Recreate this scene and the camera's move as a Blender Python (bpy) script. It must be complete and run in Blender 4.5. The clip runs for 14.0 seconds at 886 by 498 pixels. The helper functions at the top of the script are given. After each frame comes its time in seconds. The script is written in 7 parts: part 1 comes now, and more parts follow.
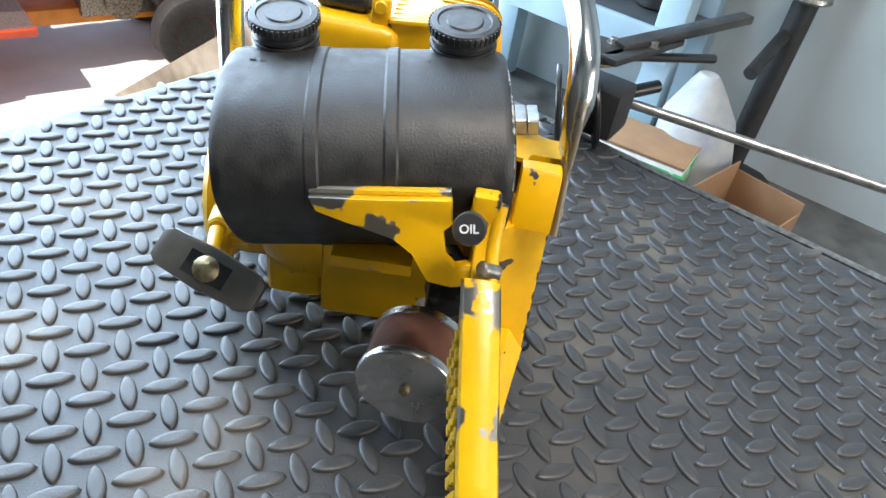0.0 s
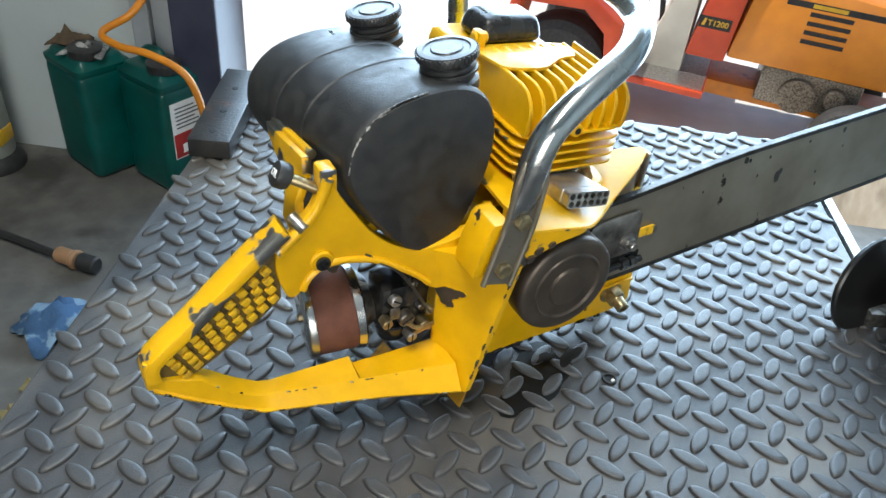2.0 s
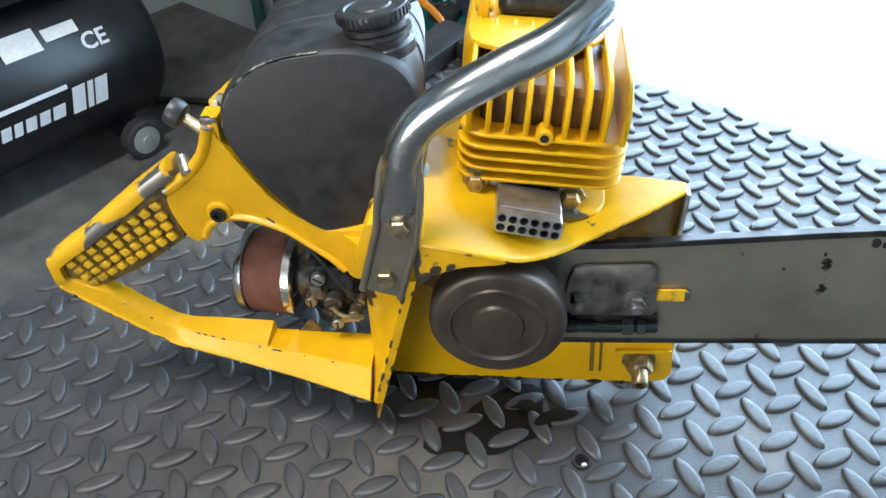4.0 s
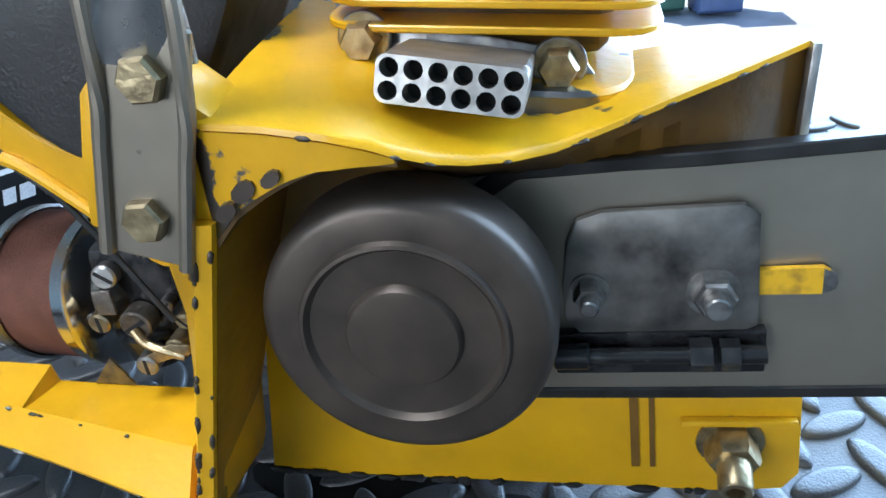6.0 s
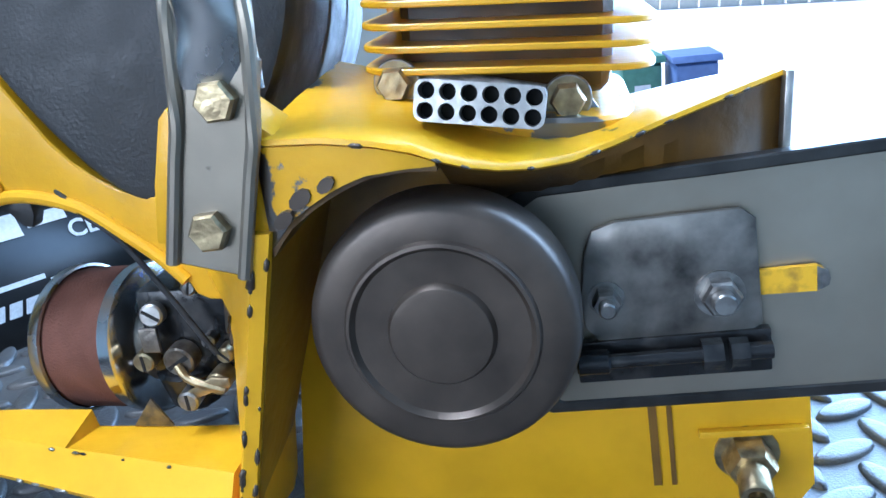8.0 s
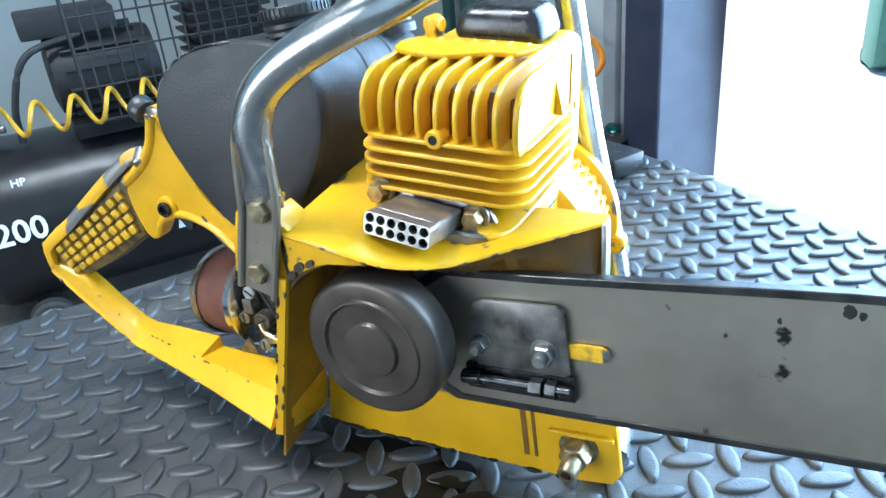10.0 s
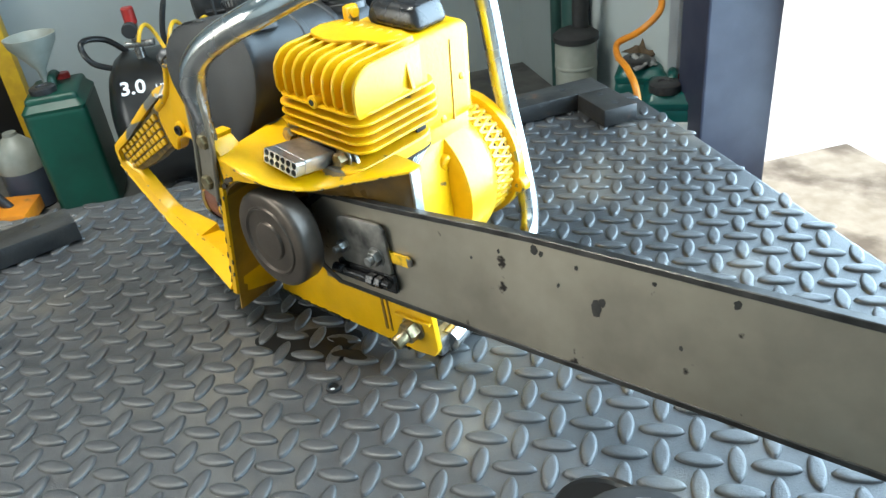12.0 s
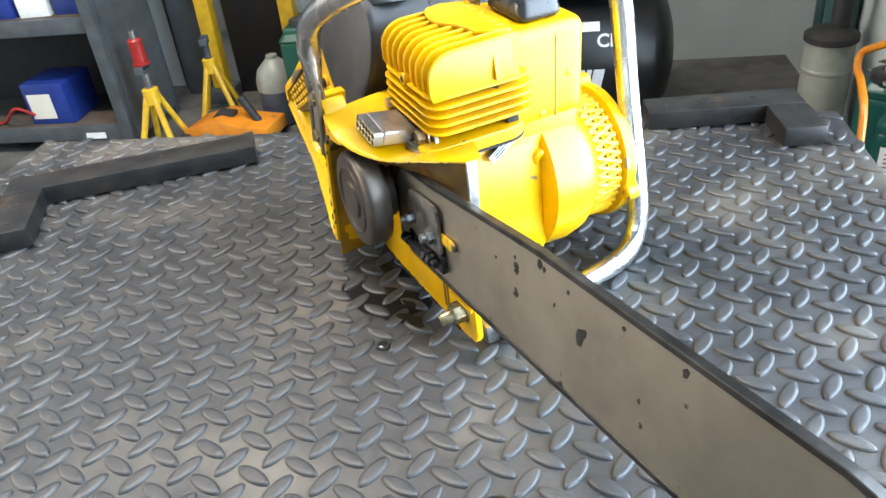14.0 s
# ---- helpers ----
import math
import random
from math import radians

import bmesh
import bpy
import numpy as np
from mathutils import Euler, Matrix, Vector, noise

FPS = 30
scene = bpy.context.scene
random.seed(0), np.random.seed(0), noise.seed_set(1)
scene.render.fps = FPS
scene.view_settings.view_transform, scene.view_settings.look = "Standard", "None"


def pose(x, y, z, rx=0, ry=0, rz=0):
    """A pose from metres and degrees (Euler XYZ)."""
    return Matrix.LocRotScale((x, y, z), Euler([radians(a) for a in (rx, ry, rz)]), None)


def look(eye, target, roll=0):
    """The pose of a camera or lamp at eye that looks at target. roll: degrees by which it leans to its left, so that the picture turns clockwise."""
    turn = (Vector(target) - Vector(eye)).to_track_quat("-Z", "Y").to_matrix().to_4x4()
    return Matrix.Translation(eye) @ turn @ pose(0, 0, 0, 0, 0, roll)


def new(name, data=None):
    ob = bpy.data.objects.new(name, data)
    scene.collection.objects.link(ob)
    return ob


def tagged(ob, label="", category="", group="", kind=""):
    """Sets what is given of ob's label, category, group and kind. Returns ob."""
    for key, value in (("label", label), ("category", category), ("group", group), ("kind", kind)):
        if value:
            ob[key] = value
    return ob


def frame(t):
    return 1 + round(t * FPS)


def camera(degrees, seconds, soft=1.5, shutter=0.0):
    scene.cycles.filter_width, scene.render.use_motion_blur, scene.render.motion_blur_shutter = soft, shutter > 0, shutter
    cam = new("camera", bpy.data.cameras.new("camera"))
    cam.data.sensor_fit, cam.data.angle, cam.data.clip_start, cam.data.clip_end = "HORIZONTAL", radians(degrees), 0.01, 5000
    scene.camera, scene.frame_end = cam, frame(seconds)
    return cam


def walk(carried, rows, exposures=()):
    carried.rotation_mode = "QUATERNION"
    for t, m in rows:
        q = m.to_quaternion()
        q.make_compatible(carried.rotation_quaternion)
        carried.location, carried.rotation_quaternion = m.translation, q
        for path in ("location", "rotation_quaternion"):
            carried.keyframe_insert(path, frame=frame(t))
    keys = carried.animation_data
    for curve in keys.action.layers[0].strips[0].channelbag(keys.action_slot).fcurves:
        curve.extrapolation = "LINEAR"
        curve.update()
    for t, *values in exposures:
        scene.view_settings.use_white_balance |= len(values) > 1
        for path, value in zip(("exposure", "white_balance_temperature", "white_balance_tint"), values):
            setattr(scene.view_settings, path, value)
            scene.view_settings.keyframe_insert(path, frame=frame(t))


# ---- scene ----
cam = camera(60.3, 14.0)
PATH = [
    (0, (-0.548, 0.089, 0.466), (1.057, 0.04, -0.726), 10.7),
    (0.5, (-0.527, -0.034, 0.491), (1.008, 0.264, -0.756), 10.9),
    (1, (-0.495, -0.169, 0.523), (0.874, 0.59, -0.723), 10.5),
    (1.5, (-0.433, -0.286, 0.524), (0.676, 0.808, -0.73), 8.0),
    (2, (-0.34, -0.354, 0.51), (0.502, 0.995, -0.703), 6.5),
    (2.2, (-0.292, -0.361, 0.514), (0.453, 1.026, -0.719), 6.2),
    (4.3, (0.026, -0.334, 0.465), (-0.177, 1.165, -0.844), -2.0),
    (4.5, (0.033, -0.308, 0.431), (-0.16, 1.202, -0.866), -2.1),
    (5, (0.039, -0.236, 0.343), (-0.277, 1.295, -0.904), -3.2),
    (5.5, (0.058, -0.185, 0.301), (-0.298, 1.442, -0.807), -5.0),
    (6, (0.055, -0.178, 0.253), (-0.315, 1.521, -0.734), -5.4),
    (6.5, (0.045, -0.193, 0.246), (-0.349, 1.525, -0.699), -5.2),
    (7, (0.051, -0.214, 0.261), (-0.349, 1.525, -0.643), -4.6),
    (7.5, (0.064, -0.235, 0.269), (-0.32, 1.542, -0.566), -4.5),
    (8, (0.046, -0.219, 0.231), (-0.296, 1.627, -0.459), -6.3),
    (8.5, (0.043, -0.224, 0.222), (-0.31, 1.627, -0.45), -5.3),
    (8.7, (0.048, -0.229, 0.221), (-0.326, 1.622, -0.438), -5.6),
    (10.8, (0.365, -0.328, 0.433), (-0.74, 0.997, -0.577), -7.3),
    (11, (0.396, -0.322, 0.433), (-0.738, 0.984, -0.572), -7.6),
    (11.5, (0.461, -0.311, 0.442), (-0.69, 0.964, -0.583), -6.2),
    (12, (0.504, -0.305, 0.441), (-0.688, 0.91, -0.61), -7.2),
    (12.5, (0.562, -0.301, 0.459), (-0.727, 0.816, -0.585), -7.0),
    (13, (0.594, -0.276, 0.472), (-0.789, 0.718, -0.577), -8.4),
    (13.5, (0.597, -0.236, 0.456), (-0.857, 0.646, -0.598), -7.3),
    (14, (0.607, -0.173, 0.452), (-0.947, 0.483, -0.622), -6.8),
]
walk(cam, [(t, look(e, g, r)) for t, e, g, r in PATH], [(0.0, 0.4, 6600, 12), (0.6, 0.4, 6450, 12), (1.0, 0.2, 6050, 9), (2.2, 0.2, 6350, 7), (4.3, 0.4, 6100, 8), (5.0, 0.5, 6050, 8), (5.5, 0.2, 5650, 8), (6.0, 0.35, 5400, 9), (6.5, 1.2, 4850, 8), (7.0, 1.1, 4850, 9),
                                                       (7.5, 0.35, 5000, 10), (8.0, 0.6, 4900, 10), (8.7, 1.15, 4700, 13), (10.8, 0.6, 5800, 0), (12.0, 0.6, 6300, 3), (13.0, 0.62, 6500, 5), (14.0, 0.85, 6850, 13)])

# ---- world, sun and large lights ----
SUN_EL, SUN_AZ = 58.0, 139.0          # degrees; azimuth of the sun from +X towards +Y
world = bpy.data.worlds.new("sky")
scene.world = world
world.use_nodes = True
wn = world.node_tree.nodes
sky = wn.new("ShaderNodeTexSky")
sky.sky_type, sky.sun_disc = "NISHITA", False
sky.sun_elevation, sky.sun_rotation = radians(SUN_EL), radians(90 - SUN_AZ)
world.node_tree.links.new(sky.outputs[0], wn["Background"].inputs[0])
wn["Background"].inputs[1].default_value = 0.15
sun = new("sun", bpy.data.lights.new("sun", "SUN"))
sun.data.energy, sun.data.angle, sun.data.color = 5.0, radians(0.5), (1.0, 0.95, 0.88)
sd = Vector((math.cos(radians(SUN_AZ)) * math.cos(radians(SUN_EL)), math.sin(radians(SUN_AZ)) * math.cos(radians(SUN_EL)), math.sin(radians(SUN_EL))))
sun.matrix_world = look(sd * 30, (0, 0, 0))

# the workshop lies turned against the saw: its own x runs along b, its own y along a (towards the open gate)
TURN = -34.0
ROOM = pose(0, 0, 0, 0, 0, TURN)
FLOOR = -0.62                          # plan level of the floor; the plan is drawn larger and set to size by PLAN
CEIL = 2.60
GATE = 1.10                            # the gate's plane, in the plan's y
PLAN_C = Vector((0.45, -0.28, 0.39))
PLAN = Matrix.Translation(PLAN_C) @ Matrix.Diagonal((0.74, 0.74, 0.74, 1.0)) @ Matrix.Translation(-PLAN_C)
FL = 0.39 + 0.74 * (FLOOR - 0.39)      # the floor's true level
YARD_Z = -1.05                         # the yard lies lower, down a ramp


def area(name, m, sx, sy, power, color, spread):
    lamp = new(name, bpy.data.lights.new(name, "AREA"))
    lamp.data.shape, lamp.data.size, lamp.data.size_y, lamp.data.energy, lamp.data.color = "RECTANGLE", sx, sy, power, color
    lamp.data.spread = radians(spread)      # narrowed to send the light forward and keep it off the side walls
    lamp.matrix_world = m
    return lamp


# the sky's light in the open gate
area("gate_daylight", ROOM @ pose(0.34, 0.86, 0.68, -82, 0, 0), 1.72, 1.95, 62, (0.60, 0.80, 1.0), 130)
# fill light from an unseen doorway added behind the camera
area("rear_fill", ROOM @ pose(0.30, -2.75, 0.75, 78, 0, 0), 1.6, 1.3, 11, (1.0, 0.95, 0.87), 95)

# unseen ceiling light, assumed from the mat's sheen and added to brighten it
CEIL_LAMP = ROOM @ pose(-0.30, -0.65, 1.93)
area("added_fill_light", CEIL_LAMP, 0.10, 1.2, 20, (1.0, 0.95, 0.88), 120)

# ---- materials ----


def material(name, color, rough=0.5, metal=0.0, second=None, scale=60.0, spread=(0.35, 0.65), bump=0.0, bump_scale=300.0, detail=6.0, coat=0.0,
             grime=None, grime_scale=8.0, grime_at=(0.55, 0.75), rough_second=None, island=0.0):
    """Base colour with two scales of variation: fine mottling towards `second`, broad patches of `grime`; a noise bump."""
    m = bpy.data.materials.new(name)
    m.use_nodes = True
    nt = m.node_tree
    n, ln = nt.nodes, nt.links
    b = n["Principled BSDF"]
    b.inputs["Roughness"].default_value, b.inputs["Metallic"].default_value = rough, metal
    b.inputs["Coat Weight"].default_value = coat
    tc = n.new("ShaderNodeTexCoord")
    col = n.new("ShaderNodeRGB")
    col.outputs[0].default_value = (*color, 1)
    out = col.outputs[0]

    def mask(sc, lo, hi, det=6.0):
        tx = n.new("ShaderNodeTexNoise")
        tx.inputs["Scale"].default_value, tx.inputs["Detail"].default_value = sc, det
        ln.new(tc.outputs["Object"], tx.inputs["Vector"])
        r = n.new("ShaderNodeMapRange")
        r.inputs[1].default_value, r.inputs[2].default_value = lo, hi
        ln.new(tx.outputs[0], r.inputs[0])
        return r.outputs[0]

    def mix(fac, a, c):
        x = n.new("ShaderNodeMix")
        x.data_type = "RGBA"
        ln.new(fac, x.inputs[0])
        ln.new(a, x.inputs[6])
        x.inputs[7].default_value = (*c, 1)
        return x.outputs[2]

    if second:
        f = mask(scale, *spread, detail)
        out = mix(f, out, second)
        if rough_second is not None:
            r = n.new("ShaderNodeMapRange")
            r.inputs[3].default_value, r.inputs[4].default_value = rough, rough_second
            ln.new(f, r.inputs[0])
            ln.new(r.outputs[0], b.inputs["Roughness"])
    if grime:
        out = mix(mask(grime_scale, *grime_at), out, grime)
    if island:
        oi = n.new("ShaderNodeObjectInfo")
        hs = n.new("ShaderNodeHueSaturation")
        r = n.new("ShaderNodeMapRange")
        r.inputs[3].default_value, r.inputs[4].default_value = 1 - island, 1 + island
        ln.new(oi.outputs["Random"], r.inputs[0])
        ln.new(r.outputs[0], hs.inputs["Value"])
        ln.new(out, hs.inputs["Color"])
        out = hs.outputs[0]
    ln.new(out, b.inputs["Base Color"])
    if bump:
        tx = n.new("ShaderNodeTexNoise")
        tx.inputs["Scale"].default_value, tx.inputs["Detail"].default_value = bump_scale, 5.0
        ln.new(tc.outputs["Object"], tx.inputs["Vector"])
        bp = n.new("ShaderNodeBump")
        bp.inputs["Strength"].default_value, bp.inputs["Distance"].default_value = bump, 0.002
        ln.new(tx.outputs[0], bp.inputs["Height"])
        ln.new(bp.outputs[0], b.inputs["Normal"])
    return m


def chipped(name, paint, under, chips=0.745, size=38, edge=1.6):
    """Old enamel: paint worn through to grey metal in patches and along sharp edges, with oily dust."""
    m = material(name, paint, 0.32, 0.0, second=tuple(c * 0.86 for c in paint), scale=35, bump=0.12, bump_scale=220)
    nt = m.node_tree
    n, ln = nt.nodes, nt.links
    b = n["Principled BSDF"]
    src = b.inputs["Base Color"].links[0].from_socket
    tc = n.new("ShaderNodeTexCoord")
    tx = n.new("ShaderNodeTexNoise")
    tx.inputs["Scale"].default_value, tx.inputs["Detail"].default_value, tx.inputs["Roughness"].default_value = size, 8, 0.55
    ln.new(tc.outputs["Object"], tx.inputs["Vector"])
    geo = n.new("ShaderNodeNewGeometry")
    pt = n.new("ShaderNodeMath")
    pt.operation = "MULTIPLY_ADD"
    pt.inputs[1].default_value, pt.inputs[2].default_value = edge, -0.5 * edge
    ln.new(geo.outputs["Pointiness"], pt.inputs[0])
    add = n.new("ShaderNodeMath")
    add.operation = "ADD"
    ln.new(tx.outputs[0], add.inputs[0])
    ln.new(pt.outputs[0], add.inputs[1])
    r = n.new("ShaderNodeMapRange")
    r.inputs[1].default_value, r.inputs[2].default_value = chips, chips + 0.015
    ln.new(add.outputs[0], r.inputs[0])
    x = n.new("ShaderNodeMix")
    x.data_type = "RGBA"
    ln.new(r.outputs[0], x.inputs[0])
    ln.new(src, x.inputs[6])
    x.inputs[7].default_value = (*under, 1)
    ln.new(x.outputs[2], b.inputs["Base Color"])
    ln.new(r.outputs[0], b.inputs["Metallic"])
    return m


YELLOW = chipped("yellow_enamel", (0.74, 0.40, 0.001), (0.20, 0.19, 0.18))
CAST_YELLOW = chipped("cast_yellow_enamel", (0.74, 0.40, 0.001), (0.20, 0.19, 0.18), chips=0.755, edge=0.25)
YELLOW_WORN = chipped("worn_yellow_enamel", (0.73, 0.40, 0.002), (0.36, 0.34, 0.30), chips=0.64, size=24)
YELLOW_DIRTY = material("oily_yellow_paint", (0.50, 0.27, 0.01), 0.42, 0.0, second=(0.16, 0.09, 0.02), scale=25, spread=(0.42, 0.68), bump=0.2)
# stained amber, darkened for the shade in the drum's recess
AMBER = material("stained_shaded_amber", (0.36, 0.185, 0.010), 0.38, 0.0, second=(0.13, 0.070, 0.014), scale=16, spread=(0.38, 0.66), bump=0.25, bump_scale=140)
# dark brown base from which the bright studs stand out
GRIP_PAINT = material("dark_grip_paint", (0.16, 0.10, 0.02), 0.5, 0.0, second=(0.05, 0.035, 0.015), scale=120, spread=(0.45, 0.62), bump=0.3)
TANK_BLACK = material("black_tank_paint", (0.012, 0.0125, 0.0135), 0.42, 0.0, second=(0.024, 0.024, 0.024), scale=90, bump=0.18, bump_scale=700, rough_second=0.6)
TANK_EDGE = material("bare_edge_metal", (0.30, 0.29, 0.27), 0.45, 0.8, second=(0.03, 0.03, 0.03), scale=150, spread=(0.45, 0.55))
CAP_BLACK = material("black_cap_plastic", (0.016, 0.016, 0.017), 0.38, 0.0, second=(0.035, 0.035, 0.036), scale=120, bump=0.1)
DRUM_STEEL = material("blued_steel", (0.066, 0.053, 0.043), 0.33, 0.6, second=(0.112, 0.089, 0.070), scale=45, spread=(0.3, 0.7), bump=0.06, rough_second=0.46)
BAR_STEEL = material("bar_steel", (0.40, 0.355, 0.285), 0.34, 0.85, second=(0.22, 0.195, 0.155), scale=11, spread=(0.3, 0.7), bump=0.05, bump_scale=120,
                     grime=(0.03, 0.025, 0.022), grime_scale=40, grime_at=(0.655, 0.69), rough_second=0.52)
RAIL_STEEL = material("bar_rail_steel", (0.09, 0.085, 0.08), 0.32, 0.85, second=(0.04, 0.038, 0.036), scale=40, bump=0.08)
OILY = material("oily_black_steel", (0.03, 0.03, 0.031), 0.24, 0.6, second=(0.10, 0.095, 0.09), scale=70, spread=(0.5, 0.72), bump=0.25, bump_scale=160)
COVER_STEEL = material("smeared_cover_steel", (0.34, 0.32, 0.29), 0.38, 0.75, second=(0.03, 0.03, 0.03), scale=30, spread=(0.42, 0.66), bump=0.2, bump_scale=120)
CHROME = material("worn_chrome", (0.62, 0.62, 0.61), 0.16, 1.0, second=(0.40, 0.40, 0.39), scale=30, spread=(0.4, 0.7), bump=0.04, rough_second=0.34)
ALU = material("cast_aluminium", (0.52, 0.51, 0.49), 0.36, 0.9, second=(0.34, 0.33, 0.31), scale=90, bump=0.15)
BRASS = material("zinc_yellow_bolt", (0.50, 0.41, 0.24), 0.34, 0.9, second=(0.24, 0.19, 0.11), scale=160, bump=0.2)
STEEL = material("bolt_steel", (0.42, 0.41, 0.39), 0.32, 0.9, second=(0.20, 0.19, 0.18), scale=140, bump=0.15)
CARB = material("carburettor_alloy", (0.30, 0.27, 0.23), 0.4, 0.85, second=(0.10, 0.085, 0.07), scale=110, spread=(0.4, 0.65), bump=0.3)
FOAM = material("brown_filter_foam", (0.105, 0.034, 0.018), 0.75, 0.0, second=(0.15, 0.055, 0.032), scale=60, bump=0.4, bump_scale=900)
STUD_PAINT = material("stud_paint", (0.74, 0.43, 0.01), 0.4, 0.0, second=(0.42, 0.24, 0.02), scale=160, spread=(0.5, 0.66), bump=0.2)
# near-black that paints the darkness of holes and gaps
HOLE_DARK = material("hole_black", (0.008, 0.008, 0.008), 0.8)
# oily brown that also carries the shade of recesses and fin gaps
RECESS = material("oily_shaded_paint", (0.19, 0.095, 0.014), 0.36, 0.0, second=(0.06, 0.034, 0.012), scale=22, spread=(0.35, 0.65), bump=0.3, bump_scale=120)
GREY_PLASTIC = material("grey_plastic", (0.055, 0.053, 0.047), 0.42, 0.0, second=(0.075, 0.072, 0.062), scale=60, bump=0.1)
LABEL_WHITE = material("paper_label", (0.72, 0.72, 0.70), 0.6, 0.0, second=(0.62, 0.62, 0.6), scale=90)
PRINT_WHITE = material("white_print", (0.75, 0.76, 0.77), 0.5, 0.0, second=(0.62, 0.63, 0.64), scale=150)
RUBBER = material("black_rubber_mat", (0.026, 0.027, 0.029), 0.31, 0.0, second=(0.046, 0.046, 0.047), scale=22, spread=(0.3, 0.7), bump=0.35, bump_scale=900,
                  grime=(0.115, 0.102, 0.084), grime_scale=6.5, grime_at=(0.50, 0.70), rough_second=0.50)
RUBBER.node_tree.nodes["Principled BSDF"].inputs["Coat Weight"].default_value = 0.28
RUBBER.node_tree.nodes["Principled BSDF"].inputs["Coat Roughness"].default_value = 0.34
OIL = material("oil_shade_film", (0.004, 0.004, 0.004), 0.45, 0.0)
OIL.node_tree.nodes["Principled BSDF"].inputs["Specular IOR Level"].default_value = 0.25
PLUG_BLACK = material("glossy_black_plastic", (0.014, 0.014, 0.015), 0.22, 0.0, second=(0.022, 0.022, 0.023), scale=60, bump=0.05, rough_second=0.32)
ANGLE = material("painted_angle_iron", (0.018, 0.0175, 0.0175), 0.34, 0.2, second=(0.036, 0.034, 0.032), scale=35, bump=0.25, grime=(0.12, 0.06, 0.035), grime_scale=26, grime_at=(0.66, 0.74))
WALL = material("white_wall_paint", (0.43, 0.475, 0.475), 0.6, 0.0, second=(0.38, 0.42, 0.42), scale=3, bump=0.1, bump_scale=60, grime=(0.36, 0.37, 0.365), grime_scale=2.2)
FLOOR_CONC = material("workshop_concrete", (0.075, 0.074, 0.069), 0.62, 0.0, second=(0.12, 0.117, 0.108), scale=14, bump=0.3, bump_scale=80, grime=(0.04, 0.037, 0.033), grime_scale=4.5, grime_at=(0.56, 0.68))
RAMP = material("dirty_ramp_concrete", (0.30, 0.255, 0.19), 0.7, 0.0, second=(0.39, 0.34, 0.27), scale=14, bump=0.3, bump_scale=80, grime=(0.13, 0.10, 0.07), grime_scale=4.0, grime_at=(0.52, 0.66))
YARD = material("yard_concrete", (0.60, 0.59, 0.57), 0.7, 0.0, second=(0.66, 0.65, 0.62), scale=9, bump=0.3, bump_scale=60, grime=(0.48, 0.44, 0.36), grime_scale=1.6, grime_at=(0.52, 0.7))
TEAL = material("teal_plastic", (0.0, 0.075, 0.064), 0.34, 0.0, second=(0.0, 0.05, 0.044), scale=12, bump=0.08)
GREEN_CAN = material("dark_green_plastic", (0.003, 0.05, 0.03), 0.42, 0.0, second=(0.002, 0.034, 0.021), scale=12, bump=0.08)
RED = material("red_plastic", (0.34, 0.018, 0.014), 0.4, 0.0, second=(0.22, 0.012, 0.009), scale=30)
BLACK_PAINT = material("black_tank_enamel", (0.007, 0.007, 0.0075), 0.3, 0.0, second=(0.012, 0.012, 0.012), scale=20, bump=0.05)
BLACK_MATT = material("matt_black", (0.011, 0.011, 0.0115), 0.6, 0.0, second=(0.02, 0.02, 0.0205), scale=40, bump=0.1)
ORANGE_HOSE = material("orange_hose", (0.62, 0.22, 0.01), 0.4, 0.0, second=(0.5, 0.17, 0.01), scale=30)
YELLOW_HOSE = material("yellow_hose", (0.66, 0.40, 0.02), 0.4, 0.0, second=(0.52, 0.30, 0.02), scale=30)
ORANGE = material("orange_machine_paint", (0.62, 0.21, 0.012), 0.4, 0.0, second=(0.46, 0.15, 0.012), scale=12, bump=0.1, grime=(0.12, 0.06, 0.03), grime_scale=9, grime_at=(0.62, 0.72))
TRACTOR_RED = material("tractor_red_paint", (0.60, 0.075, 0.02), 0.4, 0.0, second=(0.5, 0.055, 0.02), scale=8, bump=0.08)
TRACTOR_ORANGE = material("tractor_orange_paint", (0.70, 0.25, 0.02), 0.38, 0.0, second=(0.6, 0.2, 0.02), scale=8, bump=0.08)
CREAM = material("cream_panel_paint", (0.70, 0.66, 0.55), 0.45, 0.0, second=(0.62, 0.58, 0.48), scale=8)
TYRE = material("tyre_rubber", (0.02, 0.02, 0.02), 0.7, 0.0, second=(0.035, 0.033, 0.03), scale=60, bump=0.3)
BLUE_STEEL = material("pale_blue_steel", (0.36, 0.50, 0.58), 0.4, 0.1, second=(0.30, 0.42, 0.50), scale=12, bump=0.1)
NAVY = material("dark_blue_post_paint", (0.022, 0.026, 0.05), 0.45, 0.0, second=(0.035, 0.04, 0.065), scale=14, bump=0.1)
GREY_STEEL = material("grey_shelf_steel", (0.085, 0.096, 0.102), 0.45, 0.2, second=(0.06, 0.068, 0.074), scale=14, bump=0.1)
GREY_TRIM = material("grey_gate_trim", (0.35, 0.37, 0.39), 0.4, 0.2, second=(0.3, 0.32, 0.34), scale=14)
MILKY = material("milky_plastic", (0.27, 0.28, 0.245), 0.4, 0.0, second=(0.21, 0.22, 0.19), scale=14)
CARD = material("brown_cardboard", (0.30, 0.17, 0.085), 0.75, 0.0, second=(0.24, 0.135, 0.07), scale=20, bump=0.1)
SHELF_BOARD = material("dark_shelf_board", (0.085, 0.066, 0.050), 0.7, 0.0, second=(0.055, 0.043, 0.034), scale=14, bump=0.2)
